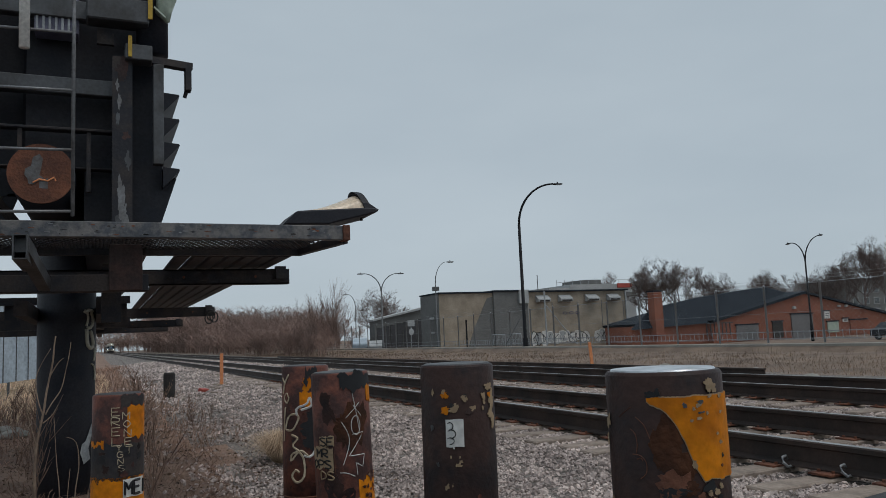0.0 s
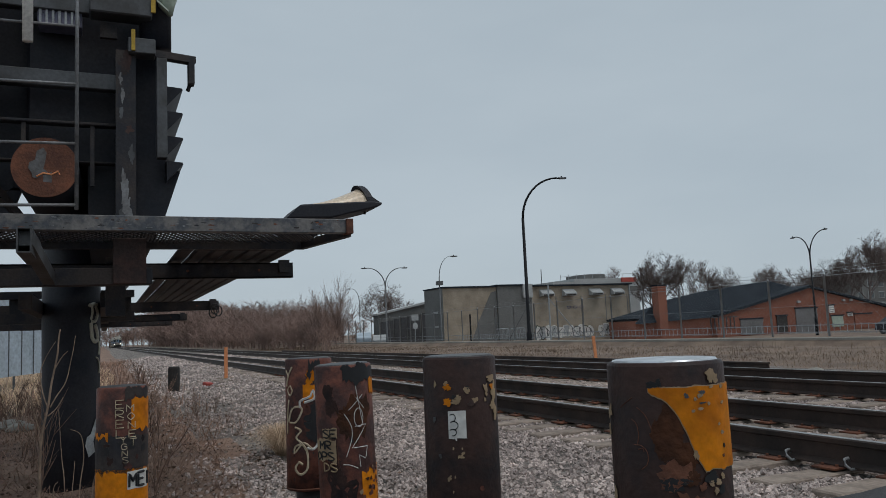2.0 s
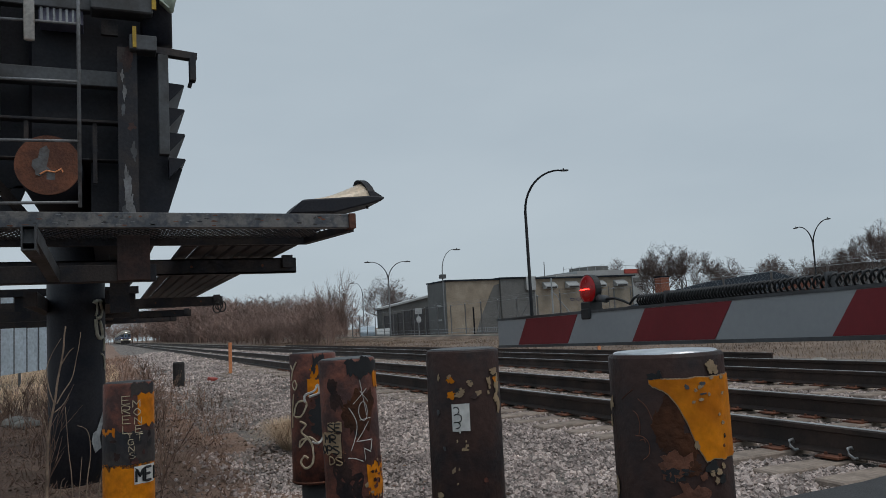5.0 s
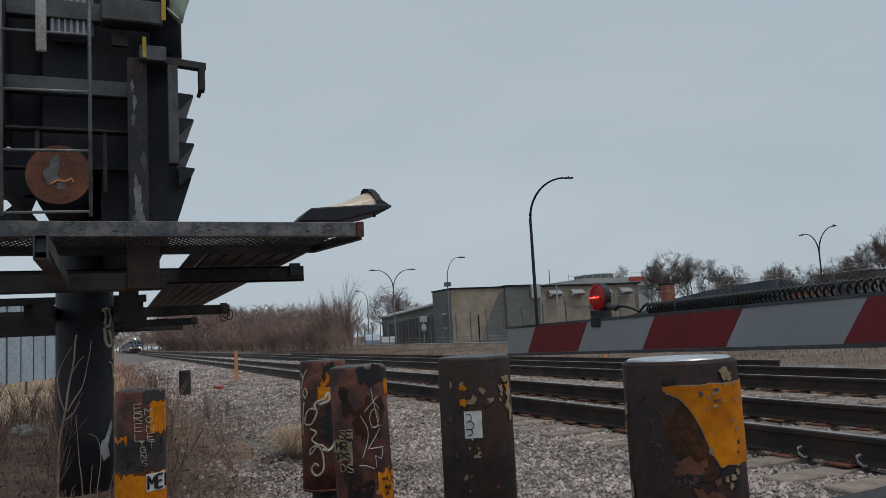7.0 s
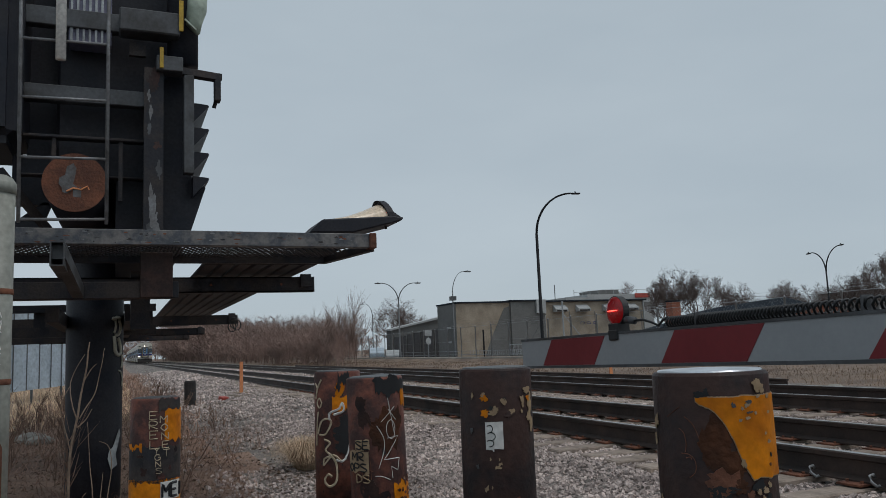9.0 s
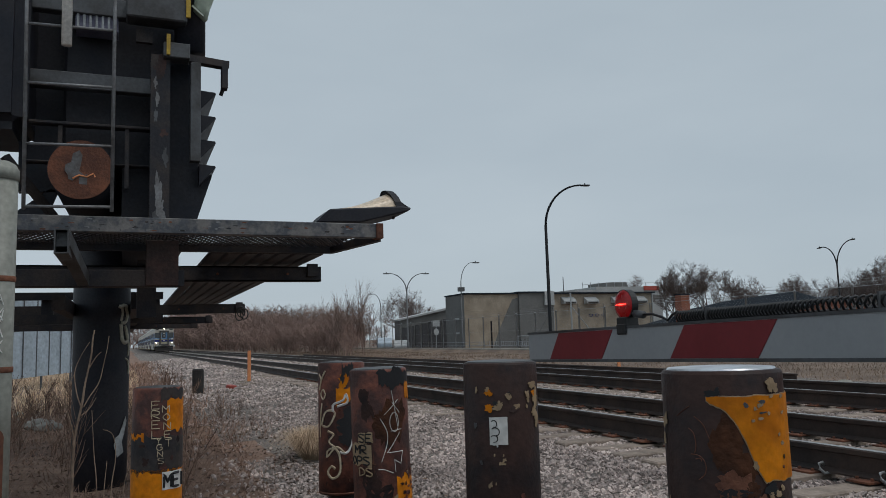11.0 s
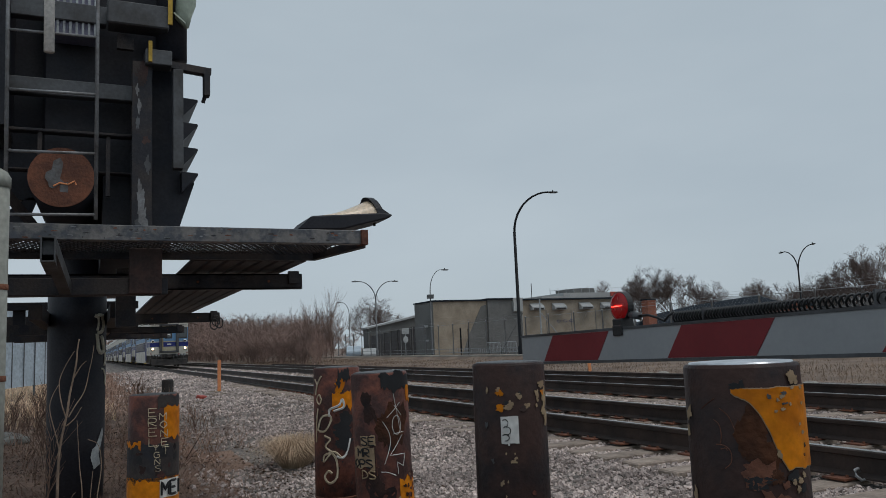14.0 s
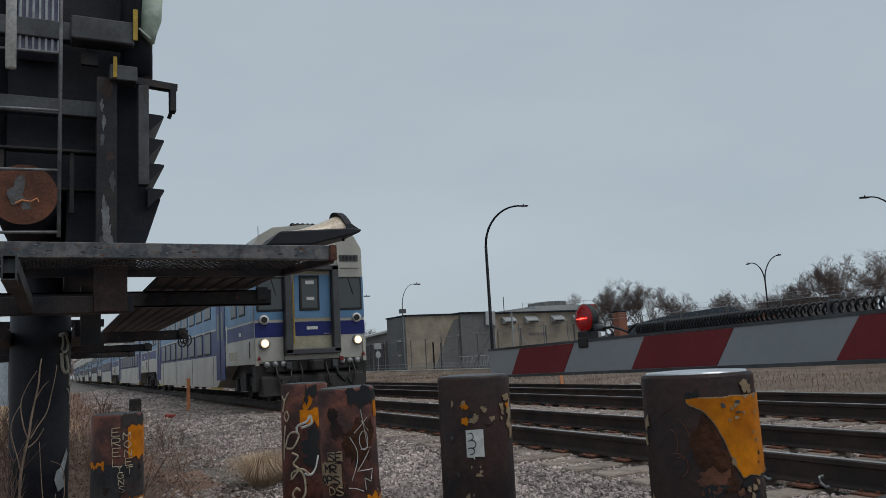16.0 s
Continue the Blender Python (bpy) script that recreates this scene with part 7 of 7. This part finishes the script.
def weed_shrubs():
    """Leggy dead weeds round the column and the bollards."""
    rng = random.Random(44)
    temps = [grow(120 + s, 1.0, 0.7, 2, (9, 5), 0.006, 0.7, 0.05, 3) for s in range(5)]
    V, F = [], []
    for i in range(74):
        y = rng.uniform(5.8, 17) if i < 66 else rng.uniform(12, 18)
        x = rng.uniform(-7.4, -4.1) if i < 66 else rng.uniform(-3.9, -2.8)
        if abs(x + 5.06) < 0.4 and abs(y - 8.5) < 0.4 or x > -4.55 + 0.14 * y and y < 9.6:
            continue
        m = pose(x, y, ground_z(x, y), rng.uniform(-14, 14), rng.uniform(-14, 14), rng.uniform(0, 360)) @ Matrix.Scale(rng.uniform(0.45, 1.15) if i < 66 else rng.uniform(0.35, 0.7), 4)
        c = len(V)
        tv, tf = temps[i % 5]
        V.extend(tuple(m @ Vector(p)) for p in tv)
        F.extend(tuple(k + c for k in f) for f in tf)
    tagged(from_arrays("weed_stalks", V, F, M_TWIG), "thin branching dead weed stalks on dry earth", "weeds", kind="stuff")


weed_shrubs()


def sapling():
    """The pale leafless sapling in front of the column."""
    z0 = -0.43
    bm = B()
    stems = ([(-5.125, 5.2, z0), (-5.115, 5.2, 0.04), (-5.107, 5.2, 0.346), (-5.071, 5.2, 0.556), (-5.057, 5.2, 0.67), (-5.027, 5.2, 0.836), (-5.02, 5.2, 0.93), (-5.012, 5.2, 0.99)],
             [(-5.106, 5.2, 0.35), (-5.125, 5.19, 0.44), (-5.159, 5.19, 0.579), (-5.15, 5.19, 0.66), (-5.111, 5.19, 0.74)],
             [(-5.075, 5.2, 0.54), (-5.1, 5.19, 0.624), (-5.113, 5.19, 0.74), (-5.085, 5.18, 0.83), (-5.035, 5.18, 0.92)],
             [(-5.062, 5.2, 0.54), (-5.03, 5.2, 0.6), (-4.98, 5.21, 0.683), (-4.955, 5.21, 0.8), (-4.942, 5.21, 0.866), (-4.931, 5.21, 0.95)],
             [(-5.075, 5.2, 0.49), (-5.03, 5.2, 0.53), (-4.995, 5.2, 0.592)], [(-5.04, 5.2, 0.76), (-5.0, 5.2, 0.83), (-4.97, 5.2, 0.86)],
             [(-4.98, 5.2, z0), (-4.984, 5.2, 0.07), (-5.0, 5.2, 0.254), (-5.017, 5.2, 0.519)], [(-4.91, 5.25, z0), (-4.907, 5.25, 0.016), (-4.884, 5.25, 0.226), (-4.90, 5.25, 0.36), (-4.955, 5.25, 0.398)],
             [(-4.93, 5.2, z0), (-4.95, 5.2, -0.1), (-4.93, 5.2, 0.22)], [(-4.85, 5.3, z0), (-4.84, 5.3, 0.0), (-4.80, 5.3, 0.2)], [(-5.04, 5.2, z0), (-5.045, 5.2, 0.03), (-5.02, 5.2, 0.11)])
    for i, s in enumerate(stems):
        r = 0.009 if i == 0 else 0.004
        q = spline(s)
        tube(bm, q, [r * (1 - 0.6 * k / (len(q) - 1)) for k in range(len(q))], 6)
    tagged(part("sapling", bm, M_SAPLING, None, "", True), "pale leafless sapling growing beside the black column", "sapling")


sapling()


# ---- small things by the tracks ----
def stake(x, y, h, lean, foot=True):
    t = thing("survey_stake", "orange painted wooden survey stake in the gravel", "stake", (x, y, ground_z(x, y)), "orange stakes")
    t.matrix_world = pose(x, y, ground_z(x, y) - 0.02, 0, lean, 0)
    part("stake", soften(box(B(), (0, 0, h / 2), (0.1, 0.04, h)), 0.006), M_ORANGEWOOD, t)
    if foot:
        part("base_board", soften(box(B(), (0.12, 0, 0.03), (0.5, 0.12, 0.04)), 0.006), M_CHIP, t)


stake(-1.35, 24.4, 0.97, 0.5)
stake(8.9, 19.8, 0.86, -4.0, False)


def stump():
    t = part("post_stump", soften(lathe(B(), [(0.15, -0.1), (0.15, 0.62), (0.13, 0.66)], 12), 0.008), M_TAR, None, "")
    t.location = (-3.05, 21.8, ground_z(-3.05, 21.8))
    tagged(t, "short black tarred wooden post stump", "stump")
    rng = random.Random(2)
    for i in range(14):
        x, y = rng.uniform(-2.9, -1.2), rng.uniform(20.5, 25)
        b = part("scrap_wood", soften(box(B(), (0, 0, 0.02), (rng.uniform(0.2, 0.7), 0.06, 0.03)), 0.004), M_TIE)
        b.matrix_world = pose(x, y, ground_z(x, y) + 0.01, 0, rng.uniform(-8, 8), rng.uniform(0, 180))
        tagged(b, "weathered scrap of wood on the gravel", "scrap wood", "wood scraps")
    r = part("litter", soften(box(B(), (0, 0, 0.05), (0.25, 0.18, 0.1)), 0.02), M_SIGNRED)
    r.matrix_world = pose(-2.1, 22.6, ground_z(-2.1, 22.6), 10, 5, 30)
    tagged(r, "crumpled faded red litter on the gravel", "litter")


stump()


def pale_rocks():
    rng = random.Random(6)
    for i in range(16):
        x, y = (rng.uniform(8.3, 10.5), rng.uniform(9, 22)) if i < 12 else (rng.uniform(-7, -5.5), rng.uniform(14, 20))
        bm = B()
        bmesh.ops.create_icosphere(bm, subdivisions=2, radius=1)
        for v in bm.verts:
            v.co *= 1 + 0.25 * noise.noise(v.co * 1.7 + Vector((i * 3, 0, 0)))
        ob = part("rock", bm, M_CONC)
        s = rng.uniform(0.07, 0.18)
        ob.matrix_world = pose(x, y, ground_z(x, y) + s * 0.25, 0, 0, rng.uniform(0, 360)) @ Matrix.Diagonal((s * 1.4, s, s * 0.7, 1))
        tagged(ob, "pale grey rock lying in the verge", "rock", "pale rocks")


pale_rocks()


def overhead_wire():
    t = thing("overhead_wire", "thin black overhead wire above the roofs", "wire")
    for z, dx in ((9.95, 0), (9.6, 0.3)):
        pts = [Vector((97.8 + 76.4 * f, 131.3 + 9.9 * f + dx, z + 0.5 * f - 0.9 * math.sin(f * math.pi))) for f in [i / 16 for i in range(17)]]
        part("wire", tube(B(), pts, 0.03, 4), M_INK, t)


overhead_wire()


# ---- what moves ----
def motions():
    # the train runs in at a steady pace
    for k, car in enumerate(train):
        rows = []
        for i in range(9):
            t = 2.0 * i
            rows.append((t, pose(0.79, 18.9 + 22.6 * (16.0 - t) + CAR_L * k, 0)))
        walk(car, rows)
    # the arm comes down and rests
    angles = ((0.0, 55.0), (1.0, 43.5), (2.0, 31.5), (3.0, 19.7), (3.5, 13.8), (4.0, 7.8), (4.2, 5.45), (4.5, 2.1), (4.7, 0.2), (4.9, -0.8), (5.1, -0.95), (6.3, -0.95), (11.0, -0.95), (16.0, -0.95))
    walk(gate, [(t, pose(-3.1, -2.25, 0.92, a, 0, 0)) for t, a in angles])


motions()
